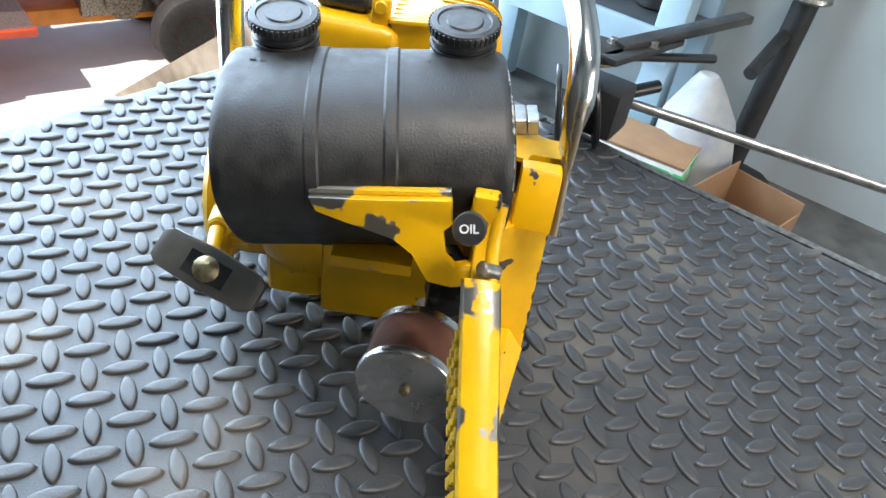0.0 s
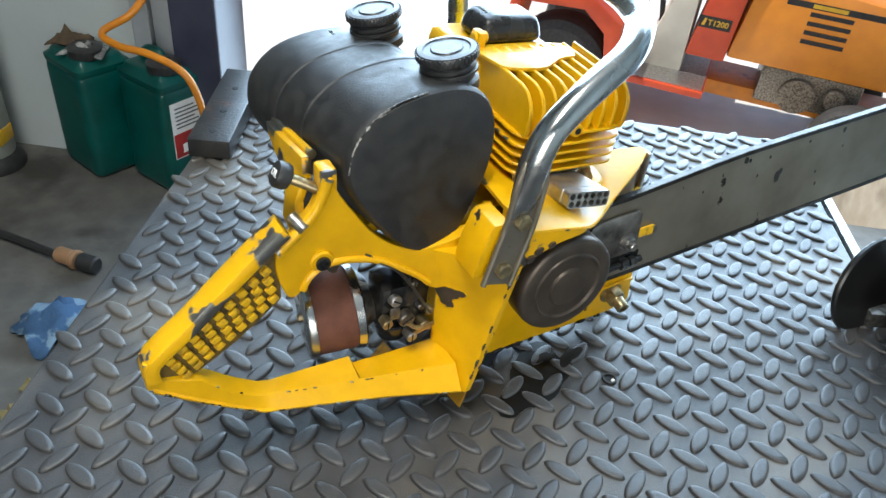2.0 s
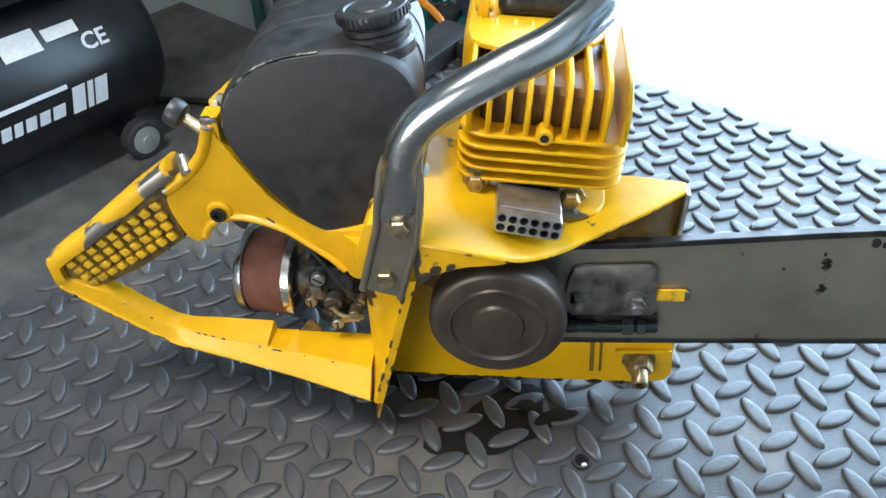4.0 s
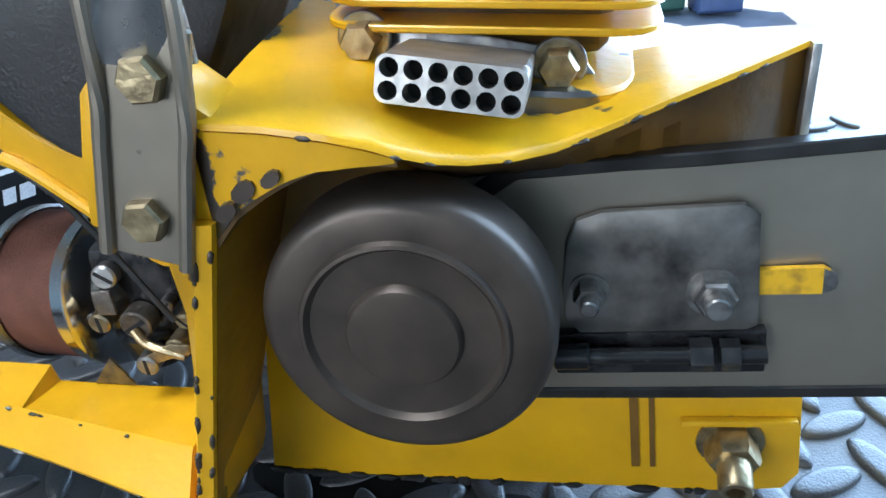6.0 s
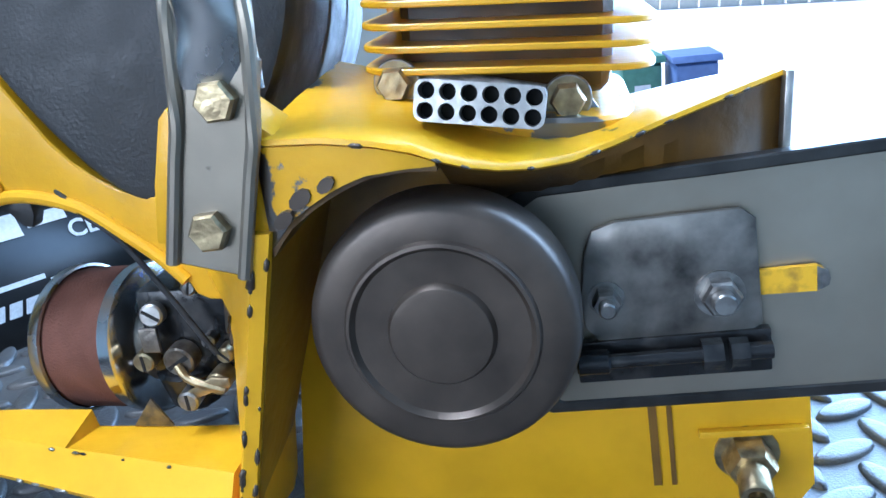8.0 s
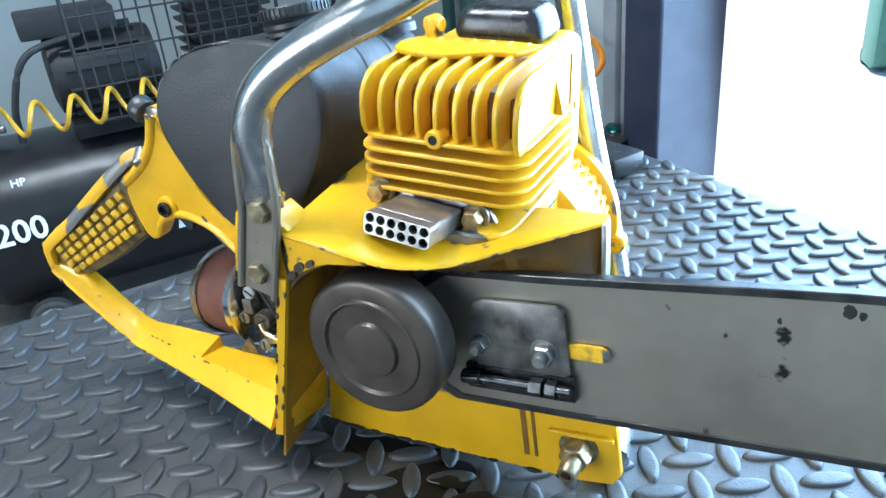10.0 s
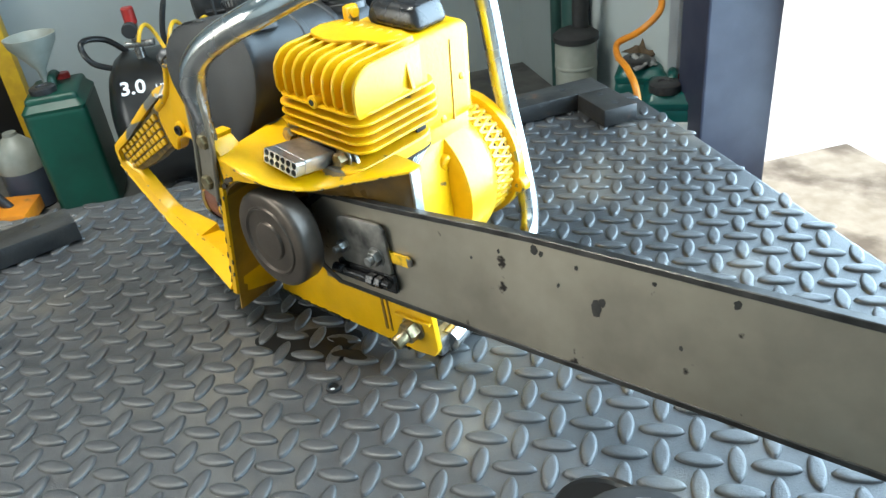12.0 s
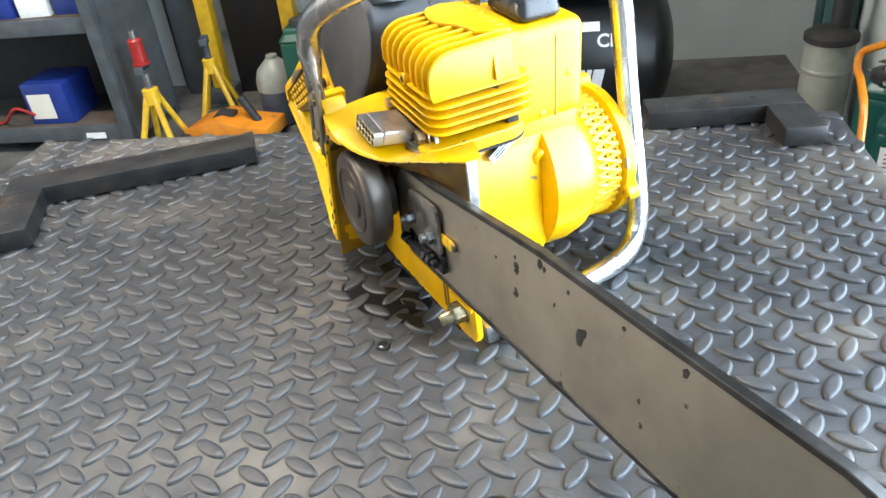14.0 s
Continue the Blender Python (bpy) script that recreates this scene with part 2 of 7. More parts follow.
CARTON_GREEN = material("green_carton", (0.04, 0.42, 0.12), 0.5, 0.0, second=(0.5, 0.62, 0.5), scale=30, spread=(0.55, 0.6))
BLUE_BOX = material("blue_plastic", (0.012, 0.035, 0.21), 0.4, 0.0, second=(0.008, 0.025, 0.14), scale=20)
CLOTH = material("pale_rag", (0.42, 0.42, 0.40), 0.85, 0.0, second=(0.30, 0.32, 0.36), scale=18, bump=0.5, bump_scale=120)
BROWN_DOOR = material("brown_boards", (0.09, 0.028, 0.022), 0.5, 0.0, second=(0.06, 0.02, 0.016), scale=10, bump=0.1)
LEAF = material("dry_leaf", (0.20, 0.13, 0.05), 0.7, 0.0, second=(0.09, 0.15, 0.06), scale=30)

# ---- mesh helpers ----


def part(name, bm, mat, parent=None, label="", smooth=35):
    """Links a bmesh as one mesh object, under a thing or a part."""
    bmesh.ops.recalc_face_normals(bm, faces=bm.faces)
    me = bpy.data.meshes.new(name)
    bm.to_mesh(me)
    bm.free()
    me.materials.append(mat)
    if smooth:
        me.shade_smooth()
        me.set_sharp_from_angle(angle=radians(smooth))
    ob = new(name, me)
    if parent:
        ob.parent = parent
        ob.matrix_parent_inverse = Matrix.Identity(4)
    if label:
        tagged(ob, label)
    return ob


def thing(name, label, category, m=None, group=""):
    ob = new(name)
    ob.empty_display_size = 0.05
    if m is not None:
        ob.matrix_world = m
    return tagged(ob, label, category, group)


def bev(bm, w, seg=2, angle=30):
    if w > 0:
        es = [e for e in bm.edges if len(e.link_faces) == 2 and e.calc_face_angle(0) > radians(angle)]
        bmesh.ops.bevel(bm, geom=es, offset=w, segments=seg, profile=0.6, affect="EDGES", clamp_overlap=True)
    return bm


def box(x0, x1, y0, y1, z0, z1, w=0.0, seg=2, m=None):
    bm = bmesh.new()
    bmesh.ops.create_cube(bm, size=1)
    bmesh.ops.transform(bm, matrix=Matrix.Translation(((x0 + x1) / 2, (y0 + y1) / 2, (z0 + z1) / 2)) @ Matrix.Diagonal((x1 - x0, y1 - y0, z1 - z0, 1)), verts=bm.verts)
    bev(bm, w, seg)
    if m is not None:
        bmesh.ops.transform(bm, matrix=m, verts=bm.verts)
    return bm


def join(*bms):
    """Several bmeshes as one."""
    out = bmesh.new()
    for b in bms:
        me = bpy.data.meshes.new("tmp")
        b.to_mesh(me)
        out.from_mesh(me)
        bpy.data.meshes.remove(me)
        b.free()
    return out


def prism(poly, y0, y1, w=0.0, seg=2, smooth=0):
    """A polygon in x and z, drawn out along y. smooth: rounds of corner cutting."""
    for _ in range(smooth):
        poly = [q for i, p in enumerate(poly) for q in ((p[0] * 0.75 + poly[(i + 1) % len(poly)][0] * 0.25, p[1] * 0.75 + poly[(i + 1) % len(poly)][1] * 0.25),
                                                        (p[0] * 0.25 + poly[(i + 1) % len(poly)][0] * 0.75, p[1] * 0.25 + poly[(i + 1) % len(poly)][1] * 0.75))]
    bm = bmesh.new()
    f = bm.faces.new([bm.verts.new((x, y0, z)) for x, z in poly])
    r = bmesh.ops.extrude_face_region(bm, geom=[f])
    bmesh.ops.translate(bm, vec=(0, y1 - y0, 0), verts=[v for v in r["geom"] if isinstance(v, bmesh.types.BMVert)])
    bmesh.ops.recalc_face_normals(bm, faces=bm.faces)
    if w:
        es = [e for e in bm.edges if len(e.link_faces) == 2 and e.calc_face_angle(0) > radians(50)]
        bmesh.ops.bevel(bm, geom=es, offset=w, segments=seg, profile=0.6, affect="EDGES", clamp_overlap=True)
    return bm


def lathe(profile, m, n=40, cap=True):
    """Turns (radius, height) pairs about z, then puts the body at m."""
    bm = bmesh.new()
    rings = [[bm.verts.new((r * math.cos(2 * math.pi * i / n), r * math.sin(2 * math.pi * i / n), h)) for i in range(n)] for r, h in profile]
    for a, b in zip(rings, rings[1:]):
        for i in range(n):
            bm.faces.new((a[i], a[(i + 1) % n], b[(i + 1) % n], b[i]))
    if cap:
        bm.faces.new(rings[0][::-1])
        bm.faces.new(rings[-1])
    bmesh.ops.transform(bm, matrix=m, verts=bm.verts)
    return bm


def along(p, q):
    """A pose at p whose z points to q."""
    d = Vector(q) - Vector(p)
    return Matrix.Translation(p) @ d.to_track_quat("Z", "Y").to_matrix().to_4x4()


def cyl(p, q, r, n=20, r2=None, w=0.0):
    h = (Vector(q) - Vector(p)).length
    r2 = r if r2 is None else r2
    prof = [(r, 0), (r2, h)] if not w else [(r - w, 0), (r, w), (r2, h - w), (r2 - w, h)]
    return lathe(prof, along(p, q), n)


def hexhead(p, q, r, w=0.0008):
    """A hexagonal head from p to q with a rounded crown."""
    h = (Vector(q) - Vector(p)).length
    return join(lathe([(r, 0), (r, h * 0.8), (r * 0.86, h)], along(p, q), 6), lathe([(r * 1.25, -h * 0.12), (r * 1.25, h * 0.08)], along(p, q), 20))


def smooth_path(pts, k=6):
    """Points along a Catmull-Rom curve."""
    P = [Vector(p) for p in pts]
    P = [P[0] * 2 - P[1]] + P + [P[-1] * 2 - P[-2]]
    out = []
    for i in range(1, len(P) - 2):
        a, b, c, d = P[i - 1:i + 3]
        for j in range(k):
            t = j / k
            out.append(0.5 * (2 * b + (c - a) * t + (2 * a - 5 * b + 4 * c - d) * t * t + (3 * b - a - 3 * c + d) * t ** 3))
    out.append(P[-2])
    return out


def tube(pts, r, n=14, k=6, flat=None):
    """A round rod along a smooth path; flat(i, count) may give (side, up) factors."""
    path = smooth_path(pts, k)
    bm = bmesh.new()
    rings = []
    up = Vector((0.13, 0.21, 1)).normalized()
    for i, p in enumerate(path):
        t = (path[min(i + 1, len(path) - 1)] - path[max(i - 1, 0)]).normalized()
        s = t.cross(up).normalized() if abs(t.dot(up)) < 0.98 else t.cross(Vector((1, 0, 0))).normalized()
        if rings and s.dot(last) < 0:
            s = -s
        u = s.cross(t)
        last = s
        fa, fb = flat(i, len(path)) if flat else (1, 1)
        rings.append([bm.verts.new(p + s * (math.cos(2 * math.pi * j / n) * r * fa) + u * (math.sin(2 * math.pi * j / n) * r * fb)) for j in range(n)])
    for a, b in zip(rings, rings[1:]):
        for i in range(n):
            bm.faces.new((a[i], a[(i + 1) % n], b[(i + 1) % n], b[i]))
    bm.faces.new(rings[0][::-1])
    bm.faces.new(rings[-1])
    return bm


def loft(sections, w=0.0):
    """Boxes (x, y0, y1, z0, z1) joined one after another."""
    bm = bmesh.new()
    rings = [[bm.verts.new(c) for c in ((x, y0, z0), (x, y1, z0), (x, y1, z1), (x, y0, z1))] for x, y0, y1, z0, z1 in sections]
    for a, b in zip(rings, rings[1:]):
        for i in range(4):
            bm.faces.new((a[i], a[(i + 1) % 4], b[(i + 1) % 4], b[i]))
    bm.faces.new(rings[0][::-1])
    bm.faces.new(rings[-1])
    bmesh.ops.recalc_face_normals(bm, faces=bm.faces)
    return bev(bm, w)


def shear(bm, f):
    for v in bm.verts:
        v.co = f(v.co)
    return bm


def spline(knots, x):
    """Straight lines between (x, value) pairs."""
    for (a, u), (b, v) in zip(knots, knots[1:]):
        if x <= b:
            return u + (v - u) * max(x - a, 0.0) / (b - a)
    return knots[-1][1]


def words(text, size, mat, parent, m, depth=0.0006, bold=False):
    """Lettering as a mesh in the built-in font."""
    cu = bpy.data.curves.new("lettering", "FONT")
    cu.body, cu.size, cu.extrude, cu.align_x, cu.align_y, cu.resolution_u = text, size, depth, "CENTER", "CENTER", 3
    cu.offset = size * 0.02 if bold else 0.0
    tmp = bpy.data.objects.new("tmp_text", cu)
    me = bpy.data.meshes.new_from_object(tmp)
    bpy.data.objects.remove(tmp)
    me.materials.clear()
    me.materials.append(mat)
    ob = new("lettering", me)
    ob.parent = parent
    ob.matrix_basis = m
    return ob

# ---- the large structure ----


def structure(name, bm, mat, label, category, m=PLAN @ ROOM):
    ob = part(name, bm, mat, None, smooth=0)
    ob.matrix_world = m
    return tagged(ob, label, category, kind="structure")


X0, X1, Y0 = -2.42, 1.49, -3.9
structure("floor", box(X0, X1, Y0, GATE + 0.15, FLOOR - 0.12, FLOOR), FLOOR_CONC, "stained grey concrete workshop floor", "floor")
structure("ground", box(-60, 60, 0.98, 120, YARD_Z - 0.14, YARD_Z), YARD, "sunlit pale concrete yard outside the gate", "ground", ROOM)
# casing of the added, unseen ceiling light
fix = thing("unseen_ceiling_light", "unseen white ceiling light added to brighten the mat", "ceiling light", CEIL_LAMP)
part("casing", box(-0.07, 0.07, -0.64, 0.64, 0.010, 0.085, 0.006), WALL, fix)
structure("ramp", prism([(0.9315, FL - 0.002), (1.55, YARD_Z + 0.014), (2.3, YARD_Z + 0.002), (0.9315, YARD_Z + 0.002)], -1.85, -0.35), RAMP, "stained concrete ramp down from the gate", "ramp", ROOM @ pose(0, 0, 0, 0, 0, 90) @ Matrix.Diagonal((1, -1, 1, 1)))
structure("yard_slab", prism([(0.9315, FL - 0.006), (1.50, FL - 0.06), (2.35, YARD_Z + 0.004), (0.9315, YARD_Z + 0.004)], 0.98, 1.84), RAMP, "tan concrete slab sloping down before the gate, littered with leaves", "ramp", ROOM @ pose(0, 0, 0, 0, 0, 90) @ Matrix.Diagonal((1, -1, 1, 1)))
structure("wall_west", box(X0 - 0.15, X0, Y0, GATE + 0.15, FLOOR, CEIL), WALL, "white painted workshop wall behind the compressor", "wall")
structure("wall_east", box(X1, X1 + 0.15, Y0, GATE + 0.15, FLOOR, CEIL), WALL, "white painted workshop wall beside the rack", "wall")
# unseen wall; its doorway is added for the rear fill light
bmw = join(box(X0, -0.9, Y0 - 0.15, Y0, FLOOR, CEIL), box(1.30, X1, Y0 - 0.15, Y0, FLOOR, CEIL), box(-0.9, 1.30, Y0 - 0.15, Y0, 1.85, CEIL))
structure("wall_south", bmw, WALL, "unseen white workshop wall with an added doorway", "wall")
structure("ceiling", box(X0 - 0.15, X1 + 0.15, Y0 - 0.15, GATE + 0.15, CEIL, CEIL + 0.12), WALL, "plain white workshop ceiling", "ceiling")
structure("wall_north", join(box(X0, -1.18, GATE, GATE + 0.15, FLOOR, CEIL), box(-1.18, X1, GATE, GATE + 0.15, 2.2, CEIL)), WALL,
          "white wall with the wide open gate", "wall")
structure("trim", join(box(-1.18, -1.135, GATE - 0.03, GATE + 0.16, FLOOR, 2.2, 0.004), box(-1.132, -1.073, GATE - 0.015, GATE + 0.14, FLOOR, 2.2, 0.003)), GREY_TRIM, "grey metal trim of the gate opening", "trim")
structure("gate_post", box(-1.070, -0.955, GATE - 0.06, GATE + 0.14, FLOOR, 2.2, 0.006), NAVY, "dark blue painted steel gate post", "post")

# ---- the bench with its rubber mat ----
A0, A1, B0, B1 = -0.64, 0.56, -0.435, 0.37       # near, far, left and right edges in the room's y and x
bench = thing("lift_table", "low steel lift table under a black rubber mat", "table", ROOM)
part("table_top", box(B0 - 0.005, B1 + 0.005, A0 - 0.005, A1 + 0.005, -0.06, -0.0095, 0.004), ANGLE, bench)
part("edge_strip", box(B1 + 0.007, B1 + 0.02, A0, A1, -0.05, -0.004, 0.002), STEEL, bench, "bright metal edge strip")
for sx in (B0 + 0.1, B1 - 0.1):
    for ylo, yhi in ((A0 + 0.1, A1 - 0.1), (A1 - 0.1, A0 + 0.1)):
        part("scissor_leg", tube([(sx, ylo, FL + 0.06), (sx, (ylo + yhi) / 2, (FL - 0.06) / 2), (sx, yhi, -0.08)], 0.028, 8, 2), ANGLE, bench)
for y0 in (A0 + 0.04, A1 - 0.12):
    part("base_frame", box(B0 + 0.04, B1 - 0.04, y0, y0 + 0.08, FL, FL + 0.06, 0.004), ANGLE, bench)

mat_sheet = tagged(part("rubber_mat", box(B0, B1, A0, A1, -0.009, -0.0026, 0.002), RUBBER, None, smooth=0), "black rubber tread mat with raised lozenges on the table", "mat")
mat_sheet.matrix_world = ROOM


def lozenge(length=0.0350, width=0.0130, height=0.0030, n=18):
    """One raised oval tread with a domed top."""
    outline = []
    for i in range(n):
        t = 2 * math.pi * i / n
        c, q = math.cos(t), math.sin(t)
        outline.append((length / 2 * c, width / 2 * math.copysign(abs(q) ** 1.15, q)))
    levels = ((1.0, 0.0), (0.94, 0.70), (0.82, 0.95), (0.5, 1.0))
    return outline, levels, height


LOZ, LEVELS, LH = lozenge()
LAT = radians(27.0 - TURN)                 # the rows of treads run askew to the mat's edges
E1, E2 = Vector((math.cos(LAT), math.sin(LAT))), Vector((-math.sin(LAT), math.cos(LAT)))
PITCH = 0.0264
ORIGIN = (ROOM.inverted() @ Vector((0.0846, -0.0243, 0))).to_2d()


def tread_verts(cx, cy, ang):
    out = []
    c, s = math.cos(ang), math.sin(ang)
    for f, h in LEVELS:
        for x, y in LOZ:
            out.append((cx + (x * c - y * s) * f, cy + (x * s + y * c) * f, -0.0026 + LH * h))
    return out


def tread_faces(base):
    n = len(LOZ)
    fs = []
    for k in range(len(LEVELS) - 1):
        for i in range(n):
            fs.append((base + k * n + i, base + k * n + (i + 1) % n, base + (k + 1) * n + (i + 1) % n, base + (k + 1) * n + i))
    fs.append(tuple(base + (len(LEVELS) - 1) * n + i for i in range(n)))
    return fs


centre = ROOM.inverted() @ Vector((0.02, -0.12, 0))
spots = []
for i in range(-60, 61):
    for j in range(-60, 61):
        p = ORIGIN + E1 * (i * PITCH) + E2 * (j * PITCH)
        if B0 + 0.006 < p.x < B1 - 0.006 and A0 + 0.006 < p.y < A1 - 0.006:
            spots.append((p.x, p.y, LAT + (math.pi / 2 if (i + j) % 2 else 0)))
spots.sort(key=lambda q: (q[0] - centre.x) ** 2 + (q[1] - centre.y) ** 2)
near, far = spots[:300], spots[300:]
vs, fs = [], []
for q in far:
    fs += tread_faces(len(vs))
    vs += tread_verts(*q)
me = bpy.data.meshes.new("treads")
me.from_pydata(vs, [], fs)
me.materials.append(RUBBER)
me.shade_smooth()
treads = tagged(new("treads", me), "raised lozenges of the rubber mat", kind="stuff")
treads.parent = mat_sheet
me1 = bpy.data.meshes.new("tread")
me1.from_pydata(tread_verts(0, 0, 0), [], tread_faces(0))
me1.materials.append(RUBBER)
me1.shade_smooth()
for x, y, ang in near:
    ob = new("tread", me1)
    ob.parent = mat_sheet
    ob.matrix_basis = pose(x, y, 0, 0, 0, math.degrees(ang))


def blot(name, x, y, r, mat, label, category, seed, z=0.0004, flat=1.0, n=26):
    """A thin dark blot with an uneven rim."""
    rnd = random.Random(seed)
    ph = [rnd.uniform(0, 6.28) for _ in range(4)]
    bm = bmesh.new()
    ring = []
    for i in range(n):
        t = 2 * math.pi * i / n
        q = r * (1 + 0.22 * math.sin(2 * t + ph[0]) + 0.15 * math.sin(3 * t + ph[1]) + 0.1 * math.sin(5 * t + ph[2]))
        ring.append(bm.verts.new((q * math.cos(t), q * math.sin(t) * flat, 0)))
    mid = bm.verts.new((0, 0, 0.0006))
    for i in range(n):
        bm.faces.new((ring[i], ring[(i + 1) % n], mid))
    ob = part(name, bm, mat)
    ob.matrix_world = pose(x, y, z, 0, 0, 20)
    return tagged(ob, label, category)


blot("oil_spill", 0.049, 0.021, 0.014, OIL, "small puddle of dark oil on the rubber mat", "spill", 3, z=0.0004, flat=0.55)
blot("oil_spill", 0.026, 0.030, 0.012, OIL, "small smear of dark oil on the rubber mat", "spill", 5, z=0.0002, flat=0.5)
# these two blots also paint the shade under the saw onto the mat
blot("oil_spill", -0.030, 0.066, 0.050, OIL, "dark blot of oil and painted shade beneath the chainsaw", "spill", 8, z=-0.0014, flat=0.6, n=40)
blot("oil_spill", 0.004, 0.012, 0.042, OIL, "dark blot of oil and painted shade below the clutch drum", "spill", 14, z=-0.0016, flat=0.7, n=40)
# a small bolt hole through the mat; a white disc paints the glint below its rim
nick = thing("mat_hole", "small round hole punched through the rubber mat", "hole", pose(0.0674, -0.0172, 0))
part("rim", lathe([(0.0072, -0.0022), (0.0066, 0.0002), (0.0052, 0.0002), (0.0046, -0.0022)], pose(0, 0, 0), 20, False), BLACK_MATT, nick)
part("bottom", lathe([(0.0052, -0.0024), (0.0048, -0.0016)], pose(0, 0, 0), 18), OIL, nick)
part("glint", lathe([(0.0022, -0.0014), (0.0018, -0.0006)], pose(0.002, -0.003, 0), 12), LABEL_WHITE, nick)

# flat steel L corners that hold the mat down


def corner_iron(name, x, y, sx, sy, la, lb, label, turn=0.0):
    t = thing(name, label, "angle iron", ROOM @ pose(x, y, 0, 0, 0, turn))
    w, h = 0.052, 0.026
    part("long_leg", box(min(0, sx * w), max(0, sx * w), min(0, sy * la), max(0, sy * la), 0.0004, h, 0.003), ANGLE, t)
    part("short_leg", box(min(sx * w, sx * lb) + (0.0003 if sx > 0 else 0), max(sx * w, sx * lb) - (0.0003 if sx < 0 else 0), min(0, sy * w), max(0, sy * w), 0.0004, h, 0.003), ANGLE, t)
    for f in (0.3, 0.62, 0.88):
        part("bolt_hole", lathe([(0.0045, -0.001), (0.0045, 0.0004), (0.003, 0.0005)], pose(sx * w * 0.5, sy * la * f, h), 14), HOLE_DARK, t)
    for f in (0.55, 0.85):
        part("bolt_hole", lathe([(0.0045, -0.001), (0.0045, 0.0004), (0.003, 0.0005)], pose(sx * lb * f, sy * w * 0.5, h), 14), HOLE_DARK, t)
    return t


corner_iron("corner_iron", -0.455, 0.505, 1, -1, 0.205, 0.130, "dark painted steel corner iron with bolt holes on the mat", 5)
corner_iron("corner_iron", -0.250, -0.566, 1, 1, 0.335, 0.167, "dark steel corner iron with a rusty end on the mat", 22)

# ---- the chainsaw ----
saw = thing("chainsaw", "old yellow chainsaw with black tank and long bare bar", "chainsaw", pose(0.0103, -0.0034, 0.0031, -1.25, -3.7, 0))
SAW = saw.matrix_world.copy()


def standing(bm):
    """Brings a mesh drawn in the mat's axes into the saw's own, which lean a little."""
    bmesh.ops.transform(bm, matrix=SAW.inverted(), verts=bm.verts)
    return bm


# flywheel-side drum (clutch cover) in front of the bar
DX, DZ, DR = -0.0005, 0.1172, 0.0452
drum_at = Matrix.Translation((DX, 0.0339, DZ)) @ Euler((radians(90), 0, 0)).to_matrix().to_4x4()
drum = part("clutch_drum", lathe([(DR * 0.55, 0.0), (DR * 0.56, 0.0130), (DR * 0.985, 0.0132), (DR, 0.0148), (DR, 0.0285), (DR * 0.985, 0.0318), (DR * 0.95, 0.0335), (DR * 0.90, 0.0345), (DR * 0.72, 0.0346), (DR * 0.70, 0.0360),
                                  (DR * 0.675, 0.0362), (DR * 0.655, 0.0350), (DR * 0.64, 0.0342), (DR * 0.40, 0.0340), (DR * 0.385, 0.0356), (DR * 0.37, 0.0364), (DR * 0.33, 0.0367), (0.0003, 0.0366)],
                                 drum_at, 72), DRUM_STEEL, saw, "dark round clutch drum with turned rings")
part("sprocket", lathe([(0.021, 0), (0.021, 0.008)], Matrix.Translation((DX, 0.049, DZ)) @ Euler((radians(90), 0, 0)).to_matrix().to_4x4(), 24), OILY, saw)

# chassis: wall behind the bar, transverse rear plate, top ledge, guard
part("chassis_wall", prism([(-0.090, 0.012), (-0.06, 0.009), (0.10, 0.004), (0.121, 0.006), (0.1265, 0.014), (0.125, 0.06), (0.115, 0.135), (0.06, 0.158), (0.0, 0.172), (-0.05, 0.180), (-0.062, 0.15)], 0.052, 0.058, 0.001), YELLOW, saw)
part("crankcase", prism([(-0.082, 0.034), (0.052, 0.030), (0.060, 0.045), (0.060, 0.125), (0.056, 0.158), (-0.03, 0.174), (-0.07, 0.163)], 0.0585, 0.170, 0.006), YELLOW, saw)


def web_section(z):
    """The wedge behind the drum at height z: near edge, opening edge and inner edge, as (x, y), in the mat's axes."""
    f = (z - 0.0355) / 0.1123
    near = (-0.0845 + 0.0271 * f, -0.003)
    edge = (-0.0935 if z < 0.118 else -0.0935 - 0.40 * (z - 0.118), 0.047)
    return near, edge, (-0.088 + 0.0375 * f, 0.052)


def rear_web():
    """Cast wedge that joins the rear handle to the plate across the drum's recess."""
    bm = bmesh.new()
    rings = []
    for z in (0.034, 0.045, 0.056, 0.075, 0.100, 0.118, 0.132, 0.148, 0.158):
        near, edge, inner = web_section(z)
        drop = 0.016 if z < 0.05 else 0.0
        if z < 0.05:
            edge = (-0.0900, 0.030)
        pts = [(near[0] + 0.0060, near[1]), (near[0] + 0.0005, near[1] - 0.0006), (near[0] - 0.0012, near[1] + 0.0018), (edge[0], edge[1] - 0.003), (edge[0] + 0.002, edge[1] + 0.002), (inner[0] + 0.004, inner[1])]
        rings.append([bm.verts.new((x, y, z - drop * max(y, 0) / 0.05)) for x, y in pts])
    for a, b in zip(rings, rings[1:]):
        for k in range(len(a)):
            bm.faces.new((a[k], a[(k + 1) % len(a)], b[(k + 1) % len(b)], b[k]))
    bm.faces.new(rings[0][::-1])
    bm.faces.new(rings[-1])
    return standing(bm)


part("rear_web", rear_web(), CAST_YELLOW, saw, "cast yellow wedge with chipped edges", smooth=30)


